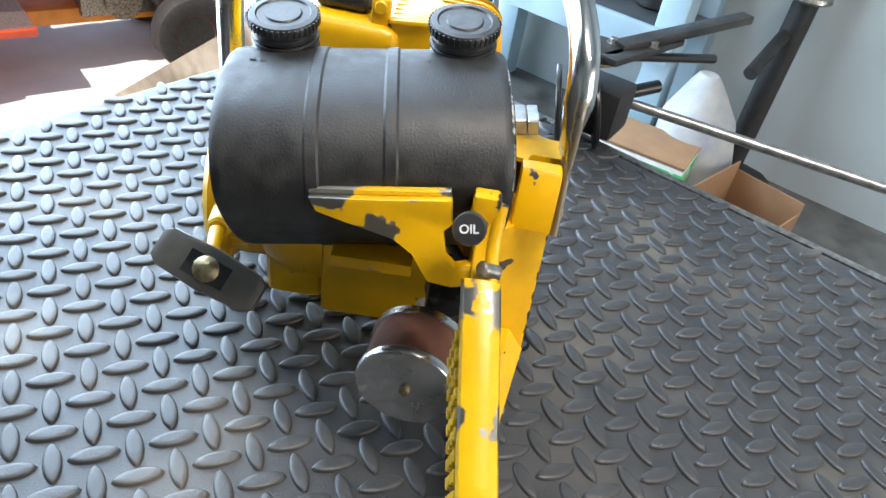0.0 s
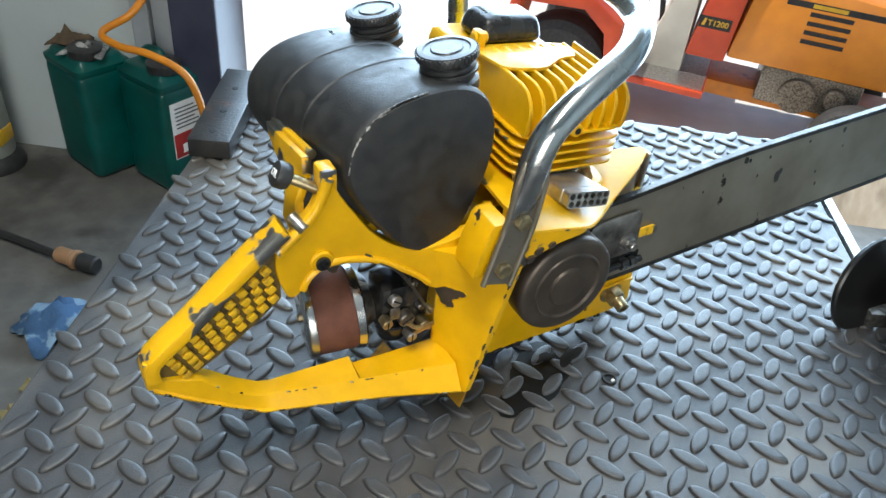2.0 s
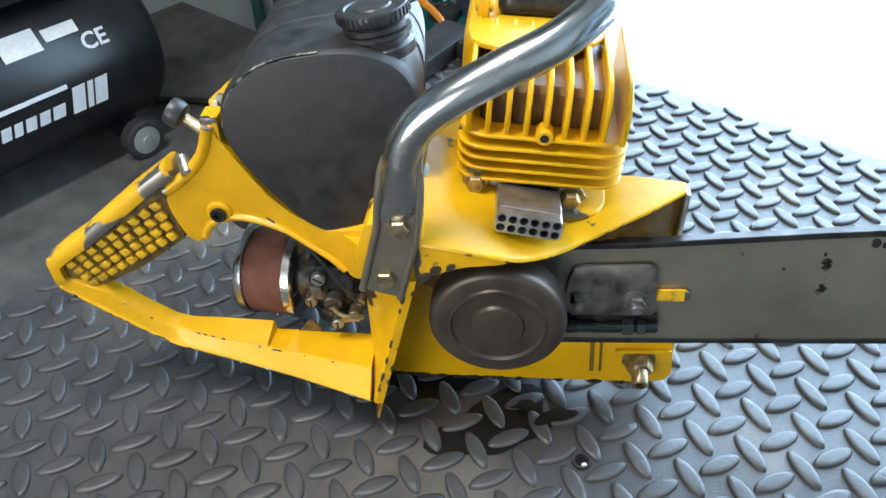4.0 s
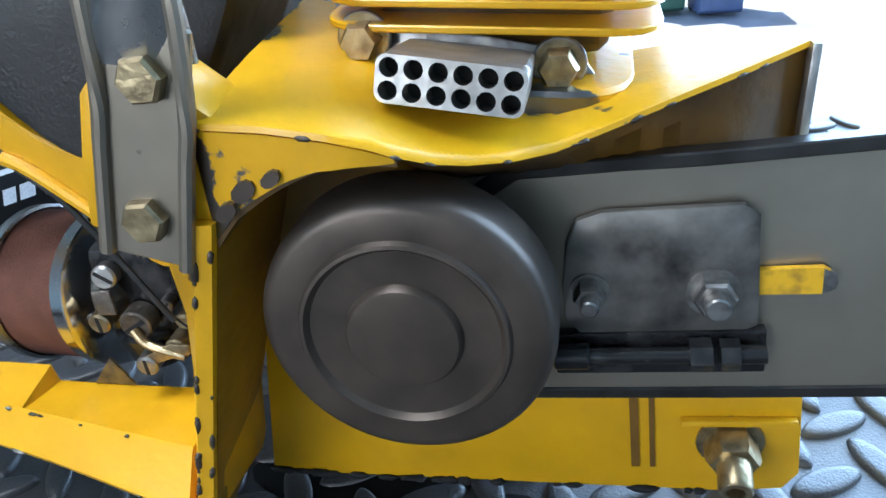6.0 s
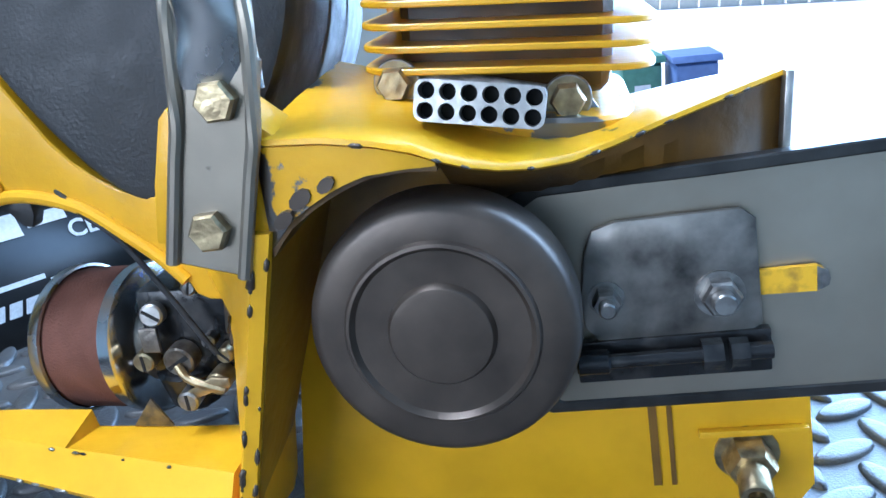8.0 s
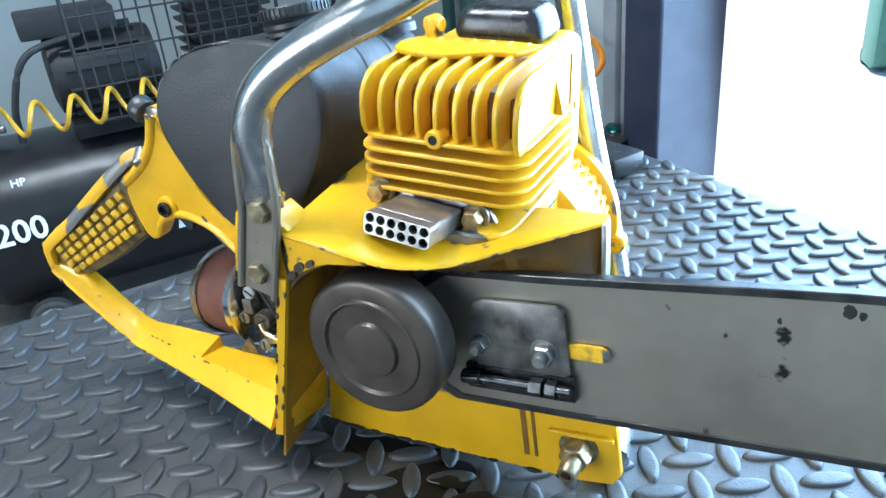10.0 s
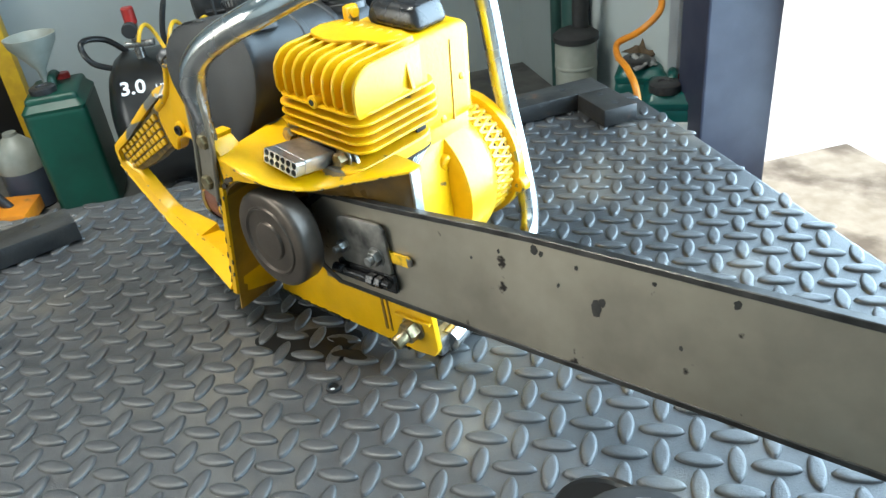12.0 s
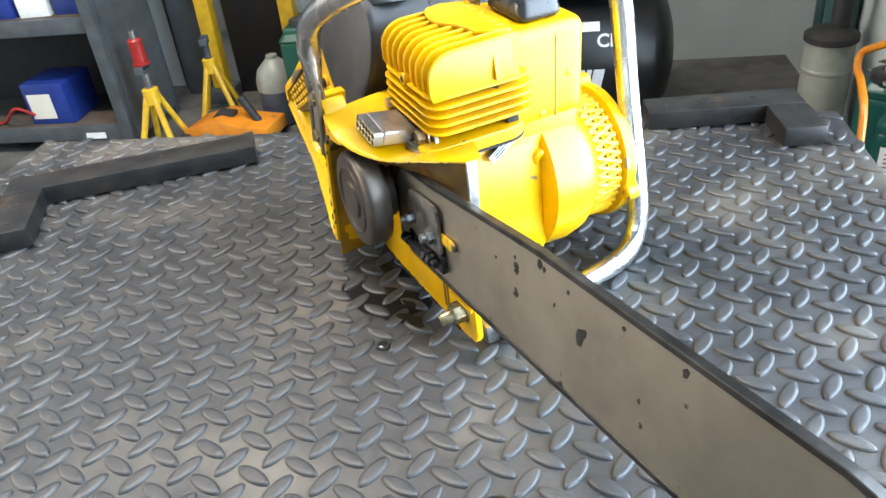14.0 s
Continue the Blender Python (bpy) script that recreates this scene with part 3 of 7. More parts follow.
def web_lining():
    """The wedge's inner face, towards the drum: a thin sheet with stains and painted shade."""
    bm = bmesh.new()
    rings = []
    for z in (0.012, 0.050, 0.075, 0.100, 0.125, 0.148, 0.156):
        near, edge, inner = web_section(z)
        a, b = Vector((near[0] + 0.0064, near[1] + 0.0030, z)), Vector((inner[0] + 0.0048, inner[1] - 0.004, z))
        rings.append([bm.verts.new(p) for p in (a, b, b + Vector((-0.0016, 0, 0)), a + Vector((-0.0016, 0, 0)))])
    for a, b in zip(rings, rings[1:]):
        for k in range(4):
            bm.faces.new((a[k], a[(k + 1) % 4], b[(k + 1) % 4], b[k]))
    bm.faces.new(rings[0][::-1])
    bm.faces.new(rings[-1])
    return standing(bm)


part("web_lining", web_lining(), AMBER, saw, "stained inner face of the wedge with painted shade")
LIP = [(-0.0500, -0.0005, 0.1868), (-0.0445, -0.0020, 0.1871), (-0.0270, -0.0050, 0.1872), (-0.0109, -0.0068, 0.1855), (0.0000, -0.0060, 0.1828), (0.0063, -0.0035, 0.1795), (0.0150, 0.0008, 0.1756), (0.0238, 0.0062, 0.1728), (0.0348, 0.0132, 0.1707),
       (0.0461, 0.0208, 0.1702), (0.0598, 0.0290, 0.1726), (0.0738, 0.0360, 0.1761), (0.0860, 0.0420, 0.1790), (0.0990, 0.0490, 0.1818), (0.1110, 0.0570, 0.1840), (0.1205, 0.0640, 0.1855)]


def ledge():
    """The bent top plate over the drum, its lip sweeping forward and up into the guard."""
    bm = bmesh.new()
    g = []
    for x, y, z in LIP:
        back = 0.105 if x < 0.045 else 0.105 - (x - 0.045) * 0.42
        rise = 0.010 * max(-x - 0.015, 0.0) / 0.035
        mid = y + (back - y) * 0.45
        pts = [(y, z - 0.0012), (y + 0.0006, z + 0.0004), (y + 0.0030, z + 0.0012), (mid, z + 0.0012 + rise * 0.5), (back, z + 0.0010 + rise), (back, z - 0.0030 + rise), (mid, z - 0.0022 + rise * 0.5), (y + 0.0030, z - 0.0026)]
        g.append([bm.verts.new((x, a, b)) for a, b in pts])
    for a, b in zip(g, g[1:]):
        for k in range(8):
            bm.faces.new((a[k], a[(k + 1) % 8], b[(k + 1) % 8], b[k]))
    bm.faces.new(g[0][::-1])
    bm.faces.new(g[-1])
    return standing(bm)


part("top_ledge", ledge(), YELLOW, saw, smooth=50)


def hanging(rows, low, inset, thick, back=None):
    """A sheet that hangs from the lip down to low(x), its foot drawn back to back where given."""
    bm = bmesh.new()
    g = []
    for x, y, z in rows:
        f = y + inset if back is None else max(y + inset, back)
        g.append([bm.verts.new((x, y + inset, z - 0.0018)), bm.verts.new((x, y + inset + thick, z - 0.0018)), bm.verts.new((x, f + thick, low(x))), bm.verts.new((x, f, low(x)))])
    for a, b in zip(g, g[1:]):
        for k in range(4):
            bm.faces.new((a[k], a[(k + 1) % 4], b[(k + 1) % 4], b[k]))
    bm.faces.new(g[0][::-1])
    bm.faces.new(g[-1])
    return standing(bm)


def lining(rows, low, y0, y1, thick):
    """A thin sheet along the arch's underside."""
    bm = bmesh.new()
    g = [[bm.verts.new((r[0], y, low(r[0]) + h)) for y, h in ((y0, -thick), (y1, -thick), (y1, 0.0004), (y0, 0.0004))] for r in rows]
    for a, b in zip(g, g[1:]):
        for k in range(4):
            bm.faces.new((a[k], a[(k + 1) % 4], b[(k + 1) % 4], b[k]))
    bm.faces.new(g[0][::-1])
    bm.faces.new(g[-1])
    return standing(bm)


def arch(x):
    return spline([(-0.0500, 0.1510), (-0.0430, 0.1600), (-0.0330, 0.1670), (-0.0240, 0.1720), (-0.0150, 0.1755), (-0.0030, 0.1768), (0.0063, 0.1765)], x)


SKIRT = [(x, spline([(p[0], p[1]) for p in LIP], x), spline([(p[0], p[2]) for p in LIP], x)) for x in [-0.0500 + 0.0563 * k / 14 for k in range(15)]]
part("skirt", hanging(SKIRT, arch, 0.0004, 0.0045), YELLOW, saw)
part("guard_wall", hanging([p for p in LIP if p[0] > 0.005], lambda x: 0.148, 0.0022, 0.0020, 0.0492), RECESS, saw, "oily inner face of the guard with painted shade", smooth=60)
part("guard_lip", standing(box(0.1195, 0.1225, 0.0600, 0.0690, 0.1420, 0.1862, 0.0010)), ALU, saw, "bare metal front edge of the guard")
part("recess_liner", standing(prism([(-0.0560, 0.1780), (-0.0620, 0.1450), (-0.0640, 0.1150), (-0.0450, 0.1050), (-0.0250, 0.1200), (0.0150, 0.1420), (0.0420, 0.1480), (0.0420, 0.1600), (0.0400, 0.1640), (0.0000, 0.1760)], 0.0470, 0.0490, 0.0)), AMBER, saw, "oily paint and painted shade in the recess behind the drum")
part("arch_lining", lining(SKIRT, arch, -0.0005, 0.0470, 0.0022), RECESS, saw, "dirty underside of the ledge with painted shade", smooth=60)
for k, (u, z, rr) in enumerate(((0.80, 0.1130, 0.0095), (0.66, 0.1170, 0.0062), (0.57, 0.1195, 0.0042), (0.74, 0.1060, 0.0060))):
    near_, edge_, inner_ = web_section(z)
    rnd = random.Random(40 + k)
    bm = bmesh.new()
    ring = [bm.verts.new((rr * (1 + 0.25 * math.sin(3 * t + k) + 0.18 * rnd.uniform(-1, 1)) * math.cos(t), rr * 0.75 * (1 + 0.2 * rnd.uniform(-1, 1)) * math.sin(t), 0)) for t in [2 * math.pi * i / 18 for i in range(18)]]
    bm.faces.new(ring)
    r = bmesh.ops.extrude_face_region(bm, geom=list(bm.faces))
    bmesh.ops.translate(bm, vec=(0, 0, 0.0009), verts=[v for v in r["geom"] if isinstance(v, bmesh.types.BMVert)])
    c = Vector((near_[0] + (edge_[0] - near_[0]) * u, near_[1] + (edge_[1] - near_[1]) * u, z)) + Vector((-0.0013, -0.0007, 0.0))
    bmesh.ops.transform(bm, matrix=along(tuple(c), tuple(c + Vector((-0.86, -0.47, 0.19)))), verts=bm.verts)
    part("bare_patch", standing(bm), DRUM_STEEL, saw, "paint chipped to dark metal")
for k, (px, pz, rr) in enumerate(((-0.0430, 0.1625, 0.0030), (-0.0365, 0.1690, 0.0034), (-0.0270, 0.1735, 0.0026))):
    part("bare_chip", standing(shear(cyl((px, -0.0010, pz), (px, 0.0020, pz), rr, 9), lambda c: Vector((c.x + 0.5 * (c.z - pz), c.y - 0.0035 - (0.002 if px > -0.03 else 0.0), c.z)))), DRUM_STEEL, saw)



def nicks(pts, count, seed, size=(0.0007, 0.0020), mat=DRUM_STEEL):
    """Small ragged flecks of bare metal where the paint has broken away along an edge, drawn in the mat's axes."""
    rnd = random.Random(seed)
    pts = [Vector(p) for p in pts]
    for _ in range(count):
        k = rnd.randrange(len(pts) - 1)
        c = pts[k].lerp(pts[k + 1], rnd.random())
        t = (pts[k + 1] - pts[k]).normalized()
        r = rnd.uniform(*size)
        bm = bmesh.new()
        bmesh.ops.create_icosphere(bm, subdivisions=1, radius=1.0)
        for v in bm.verts:
            v.co *= 1 + 0.3 * rnd.uniform(-1, 1)
        bmesh.ops.transform(bm, matrix=Matrix.Translation(c) @ along((0, 0, 0), tuple(t)) @ Matrix.Diagonal((r * 0.75, r * 0.75, r * rnd.uniform(1.0, 2.6), 1)), verts=bm.verts)
        part("paint_chip", standing(bm), mat, saw, smooth=80)


WEB_EDGE = [(web_section(z)[0][0] + 0.0006, -0.0034, z) for z in (0.036, 0.060, 0.085, 0.110, 0.135, 0.150)]
nicks(WEB_EDGE, 15, 5, (0.0005, 0.0021))
nicks([(x + 0.0050, y + 0.0004, z) for x, y, z in WEB_EDGE], 5, 6)
nicks([(x, y, z - 0.0012) for x, y, z in LIP], 12, 7, (0.0005, 0.0012))
nicks([tuple(SAW @ Vector(p)) for p in ((-0.088, 0.0515, 0.0118), (-0.060, 0.0515, 0.0090), (0.0, 0.0515, 0.0070), (0.100, 0.0515, 0.0042))], 34, 8, (0.0010, 0.0030), HOLE_DARK)

# handle bracket: yellow pads, steel channel, two bolts
part("bracket_pad", standing(prism([(-0.0905, 0.1550), (-0.0865, 0.1750), (-0.0800, 0.1960), (-0.0770, 0.1990), (-0.0640, 0.1990), (-0.0790, 0.1535)], 0.0008, 0.0300, 0.0016)), YELLOW, saw)
part("bracket_pad", standing(prism([(-0.0560, 0.1990), (-0.0440, 0.1890), (-0.0425, 0.1860), (-0.0495, 0.1530), (-0.0560, 0.1510), (-0.0590, 0.1560)], 0.0008, 0.0240, 0.0016)), YELLOW, saw)
LEAN = math.atan2(0.019, 0.059)
chan_at = Matrix.Translation((-0.0612, -0.0022, 0.1830)) @ Euler((0, LEAN, 0)).to_matrix().to_4x4()
part("handle_channel", box(-0.0128, 0.0128, -0.0012, 0.0012, -0.036, 0.034, 0.0006, 1, chan_at), BAR_STEEL, saw, "pressed flat end of the chromed handle")
for side in (-1, 1):
    fl = [chan_at @ Vector((side * 0.0122, -0.0016, z)) for z in (-0.036, -0.018, 0.0, 0.014)]
    fl += [SAW.inverted() @ Vector(p) for p in ((-0.0565 + side * 0.0122, -0.0030, 0.2160), (-0.0552 + side * 0.0118, -0.0028, 0.2300), (-0.0535 + side * 0.0100, -0.0022, 0.2460), (-0.0480 + side * 0.0070, -0.0010, 0.2620))]
    part("rolled_edge", tube([tuple(p) for p in fl], 0.0024, 10, 5), BAR_STEEL, saw)
for bx, bz in ((-0.0545, 0.2015), (-0.0675, 0.1620)):
    bolt = part("bolt", hexhead((bx, -0.0022, bz), (bx, -0.0080, bz), 0.0068), BRASS, saw, "dull brass-coloured hexagon bolt")
HANDLE = [tuple(SAW.inverted() @ Vector(p)) for p in (
    (-0.0575, 0.0005, 0.2040), (-0.0560, 0.0000, 0.2180), (-0.0550, 0.0000, 0.2330), (-0.0530, 0.0000, 0.2500), (-0.0440, 0.0015, 0.2680), (-0.0260, 0.0045, 0.2830), (-0.0020, 0.0100, 0.2960), (0.0250, 0.0180, 0.3080),
    (0.0430, 0.0320, 0.3170), (0.0540, 0.0500, 0.3230), (0.0600, 0.0950, 0.3280), (0.0530, 0.1700, 0.3260), (0.0400, 0.2300, 0.3140), (0.0340, 0.2620, 0.2880), (0.0370, 0.2720, 0.2500), (0.0480, 0.2740, 0.1700), (0.0630, 0.2740, 0.0950),
    (0.0730, 0.2720, 0.0480), (0.0800, 0.2620, 0.0210), (0.0920, 0.2350, 0.0115), (0.1040, 0.1850, 0.0112), (0.1150, 0.1250, 0.0112), (0.1230, 0.0760, 0.0112))]
part("front_handle", tube(HANDLE, 0.0108, 20, 6, lambda i, n: (1.28 - 0.28 * min(i / 16, 1), 0.30 + 0.70 * min(i / 16, 1))), CHROME, saw, "bent chromed tube handle looping round the saw")
part("handle_foot", standing(box(0.108, 0.1240, 0.0640, 0.090, 0.0008, 0.0200, 0.003)), STEEL, saw)

# bar, adjuster and its fittings
BY0, BY1 = 0.0395, 0.0445


def askew(bm):
    """The bar stands a little out of line with the engine and leans away at the top."""
    return shear(bm, lambda c: Vector((c.x, c.y + 0.012 * max(c.x - 0.10, 0.0) + 0.12 * (c.z - 0.064) * min(max((c.x - 0.07) / 0.16, 0.0), 1.0), c.z)))


def bar_outline(z0, z1, x0, x1, r, n=10):
    mid = [0.09, 0.11, 0.14, 0.17, 0.20, 0.24, 0.30, 0.40]
    pts = [(x0, z0 + 0.012), (x0 + 0.02, z0)] + [(x, z0) for x in mid]
    for i in range(n + 1):
        t = -math.pi / 2 + math.pi * i / n
        pts.append((x1 - r + math.cos(t) * r * 1.05, (z0 + z1) / 2 + math.sin(t) * (z1 - z0) / 2))
    pts += [(x, z1) for x in mid[::-1]] + [(x0 + 0.02, z1), (x0, z1 - 0.012)]
    return pts


def bar_body():
    """The bar in upright strips, so that its faces follow the lean."""
    bm = bmesh.new()
    xs = [0.012, 0.046, 0.066, 0.09, 0.11, 0.14, 0.17, 0.20, 0.24, 0.30, 0.40, 0.47]
    xs += [0.475 + 0.040 * math.sin(math.pi / 2 * i / 8) for i in range(1, 9)]
    rows = []
    for x in xs:
        h = 0.04275 if x <= 0.475 else 0.04275 * math.sqrt(max(1 - ((x - 0.475) / 0.0403) ** 2, 0.0))
        rows.append([[bm.verts.new((x, y, 0.10725 + h * f)) for f in (-1, -0.33, 0.33, 1)] for y in (BY0, BY1)])
    for a, b in zip(rows, rows[1:]):
        for k in range(3):
            bm.faces.new((a[0][k], b[0][k], b[0][k + 1], a[0][k + 1]))
            bm.faces.new((a[1][k + 1], b[1][k + 1], b[1][k], a[1][k]))
        bm.faces.new((a[0][3], b[0][3], b[1][3], a[1][3]))
        bm.faces.new((a[1][0], b[1][0], b[0][0], a[0][0]))
    for r in (rows[0], rows[-1]):
        for k in range(3):
            bm.faces.new((r[0][k], r[0][k + 1], r[1][k + 1], r[1][k]))
    return bm


part("guide_bar", askew(bar_body()), BAR_STEEL, saw, "long bare steel guide bar with dark spots")



def bar_spot(x, z, r, seed):
    """A ragged dark stain burnt into the bar's face, placed in the mat's axes."""
    rnd = random.Random(seed)
    c = SAW.inverted() @ Vector((x, 0.032, z))
    ring = [(c.x + r * rnd.uniform(0.65, 1.2) * math.cos(a), c.z + 1.25 * r * rnd.uniform(0.65, 1.2) * math.sin(a)) for a in [2 * math.pi * i / 13 for i in range(13)]]
    part("bar_spot", askew(prism(ring, BY0 - 0.0003, BY0 + 0.0004)), RAIL_STEEL, saw)


for k, (x, z, r) in enumerate(((0.292, 0.134, 0.0050), (0.296, 0.140, 0.0026), (0.241, 0.161, 0.0030), (0.247, 0.160, 0.0018), (0.275, 0.158, 0.0016), (0.381, 0.169, 0.0026), (0.212, 0.152, 0.0013), (0.262, 0.141, 0.0014), (0.330, 0.165, 0.0015), (0.352, 0.128, 0.0014), (0.188, 0.140, 0.0012))):
    bar_spot(x, z, r, 60 + k)


def rail():
    """The dark rim that runs round the bar, a little proud of its faces."""
    out, inn = bar_outline(0.0615, 0.1530, 0.008, 0.5185, 0.0435), bar_outline(0.0662, 0.1483, 0.013, 0.5130, 0.038)
    bm = bmesh.new()
    y0, y1 = BY0 - 0.0009, BY1 + 0.0009
    ring = [[bm.verts.new((x, y, z)) for x, z in poly] for poly, y in ((out, y0), (inn, y0), (inn, y1), (out, y1))]
    n = len(out)
    for k in range(4):
        for i in range(n):
            bm.faces.new((ring[k][i], ring[k][(i + 1) % n], ring[(k + 1) % 4][(i + 1) % n], ring[(k + 1) % 4][i]))
    bmesh.ops.recalc_face_normals(bm, faces=bm.faces)
    return askew(bev(bm, 0.0006, 1))


part("bar_rail", rail(), RAIL_STEEL, saw, "dark polished rim of the bar")
part("bar_slot", prism([(0.100, 0.1040), (0.1245, 0.1035), (0.1275, 0.1055), (0.1280, 0.1080), (0.1272, 0.1110), (0.1242, 0.1130), (0.100, 0.1130)], BY0 - 0.0012, BY0 + 0.001, 0.0), STUD_PAINT, saw, "long slot showing yellow paint behind", smooth=0)
part("slot_end", prism([(0.1240, 0.1037), (0.1278, 0.1055), (0.1283, 0.1080), (0.1275, 0.1110), (0.1240, 0.1128)], BY0 - 0.0016, BY0 + 0.0008, 0.0), STEEL, saw)
part("bar_plate", prism([(0.0465, 0.126), (0.050, 0.1345), (0.058, 0.1370), (0.100, 0.1370), (0.1045, 0.1330), (0.1055, 0.094), (0.101, 0.0915), (0.0500, 0.0905), (0.0445, 0.098), (0.0440, 0.110)], 0.0358, 0.0388, 0.0008), COVER_STEEL, saw, "oil-smeared steel clamp plate")
for nx, nz, ny, r in ((0.0915, 0.1070, 0.0245, 0.0070), (0.0528, 0.1090, 0.0235, 0.0052)):
    nut = part("bar_nut", join(hexhead((nx, 0.0355, nz), (nx, ny + 0.005, nz), r), cyl((nx, 0.034, nz), (nx, ny, nz), r * 0.58, 16, w=0.0006)), STEEL, saw)
part("adjuster_screw", join(cyl((0.0400, 0.0300, 0.0870), (0.0520, 0.0300, 0.0870), 0.0046, 16, w=0.0008), cyl((0.052, 0.0300, 0.0868), (0.0900, 0.0300, 0.0868), 0.0028, 12),
                            cyl((0.0835, 0.0300, 0.0868), (0.0905, 0.0300, 0.0868), 0.0056, 6), cyl((0.0930, 0.0300, 0.0868), (0.0990, 0.0300, 0.0868), 0.0052, 6), cyl((0.0985, 0.0300, 0.0868), (0.1070, 0.0300, 0.0868), 0.0032, 14)), OILY, saw, "oily chain adjuster screw")
part("adjuster_bed", box(0.040, 0.108, 0.0345, 0.0392, 0.0760, 0.0925, 0.001), OILY, saw)
for sx, w in ((0.066, 0.0016), (0.0725, 0.0010)):
    part("oil_streak", box(sx - w, sx + w, 0.0512, 0.0519, 0.017, 0.064), RECESS, saw)
part("drain_bolt", join(hexhead((0.1010, 0.0520, 0.0300), (0.1010, 0.0400, 0.0290), 0.0100), lathe([(0.0062, 0), (0.0062, 0.0115), (0.0055, 0.0125), (0.0034, 0.0125), (0.0034, 0.006), (0.0002, 0.006)], along((0.1010, 0.0415, 0.0288), (0.1000, 0.0300, 0.0262)), 20)), BRASS, saw, "hollow drain bolt with an oily collar")
part("front_rib", box(0.083, 0.124, 0.0485, 0.0522, 0.0395, 0.0425, 0.001), YELLOW, saw)
part("case_screw", cyl((-0.019, 0.0525, 0.1690), (-0.019, 0.0490, 0.1690), 0.0062, 18, w=0.001), OILY, saw)

# engine: the barrel leans forward with its fins
ENG = Matrix.Translation((0.0245, 0.1045, 0.1865)) @ Euler((radians(2.0), radians(7.0), 0)).to_matrix().to_4x4()


def eng(bm):
    bmesh.ops.transform(bm, matrix=ENG, verts=bm.verts)
    return bm


def round_rect(hx, hy, r, n=5):
    pts = []
    for cx, cy, a0 in ((hx - r, hy - r, 0), (-hx + r, hy - r, 90), (-hx + r, -hy + r, 180), (hx - r, -hy + r, 270)):
        for i in range(n + 1):
            t = radians(a0 + 90 * i / n)
            pts.append((cx + r * math.cos(t), cy + r * math.sin(t)))
    return pts


def flat_plate(hx, hy, r, cy, z0, z1, w):
    bm = prism(round_rect(hx, hy, r), z0, z1, w, 1)
    bm.transform(Matrix(((1, 0, 0, 0), (0, 0, 1, cy), (0, 1, 0, 0), (0, 0, 0, 1))))
    bmesh.ops.recalc_face_normals(bm, faces=bm.faces)
    return bm


part("barrel_foot", eng(flat_plate(0.0480, 0.0540, 0.022, -0.0060, -0.0205, -0.0085, 0.0015)), YELLOW, saw)
part("foot_gasket", eng(flat_plate(0.0470, 0.0550, 0.022, -0.0060, -0.0232, -0.0207, 0.0004)), HOLE_DARK, saw, "dark gasket line")
# the shade between the fins is put into the core's colour
part("barrel_core", eng(box(-0.040, 0.040, -0.034, 0.040, -0.006, 0.066, 0.010, 3)), RECESS, saw, "barrel between the fins, its shade painted brown")


for i in range(5):
    g = 1.0 if i < 4 else 0.97
    fin = prism(round_rect(0.0535 * g, 0.0500 * g, 0.016), 0, 0.0024, 0.0005, 1)
    fin.transform(Matrix(((1, 0, 0, 0), (0, 0, 1, 0), (0, 1, 0, 0), (0, 0, 0, 1))))
    fin.transform(Matrix.Translation((0.001, -0.001, 0.006 + i * 0.0078)))
    part("barrel_fin", eng(fin), YELLOW, saw)
NF = 9
for i in range(NF):
    x = -0.0475 + i * 0.0118
    pts = [(-0.046, 0.038), (-0.0485, 0.044), (-0.0485, 0.056), (-0.0470, 0.063), (-0.0430, 0.0690), (-0.0370, 0.0735), (-0.0290, 0.0758), (0.035, 0.077), (0.035, 0.038)]
    bm = prism(pts, 0, 0.0034, 0.0008, 1)
    bm.transform(Matrix(((0, 1, 0, x), (1, 0, 0, 0), (0, 0, 1, 0), (0, 0, 0, 1))))
    part("head_fin", eng(bm), CAST_YELLOW, saw)
fp = prism([(-0.046, 0.036), (-0.0485, 0.042), (-0.0485, 0.055), (-0.0465, 0.063), (-0.0420, 0.0685), (-0.0340, 0.0725), (-0.0240, 0.0740), (0.028, 0.0740), (0.028, 0.036)], 0.0475, 0.0508, 0.001)
fp.transform(Matrix(((0, 1, 0, 0), (1, 0, 0, 0), (0, 0, 1, 0), (0, 0, 0, 1))))
part("front_fin_plate", eng(fp), CAST_YELLOW, saw)
part("front_gusset", eng(prism([(0.050, 0.042), (0.056, 0.042), (0.0508, 0.064)], 0.010, 0.0135, 0.0004)), YELLOW, saw)
boss = part("head_boss", eng(cyl((0.001, -0.040, 0.0415), (0.001, -0.0515, 0.0415), 0.0055, 18, w=0.0008)), YELLOW, saw)
part("boss_hole", eng(cyl((0.001, -0.050, 0.0415), (0.001, -0.0518, 0.0415), 0.0028, 14)), HOLE_DARK, boss)

# silencer: flat aluminium box with two rows of holes
MUF = Matrix.Translation((0.0205, 0.0150, 0.1868)) @ Euler((radians(-8.0), radians(12.0), 0)).to_matrix().to_4x4()


def muf(bm):
    bmesh.ops.transform(bm, matrix=MUF, verts=bm.verts)
    return bm


silencer = part("silencer", muf(box(-0.0205, 0.0205, 0.0085, 0.0420, -0.0066, 0.0066, 0.0030, 3)), ALU, saw, "flat cast aluminium silencer with twelve holes")


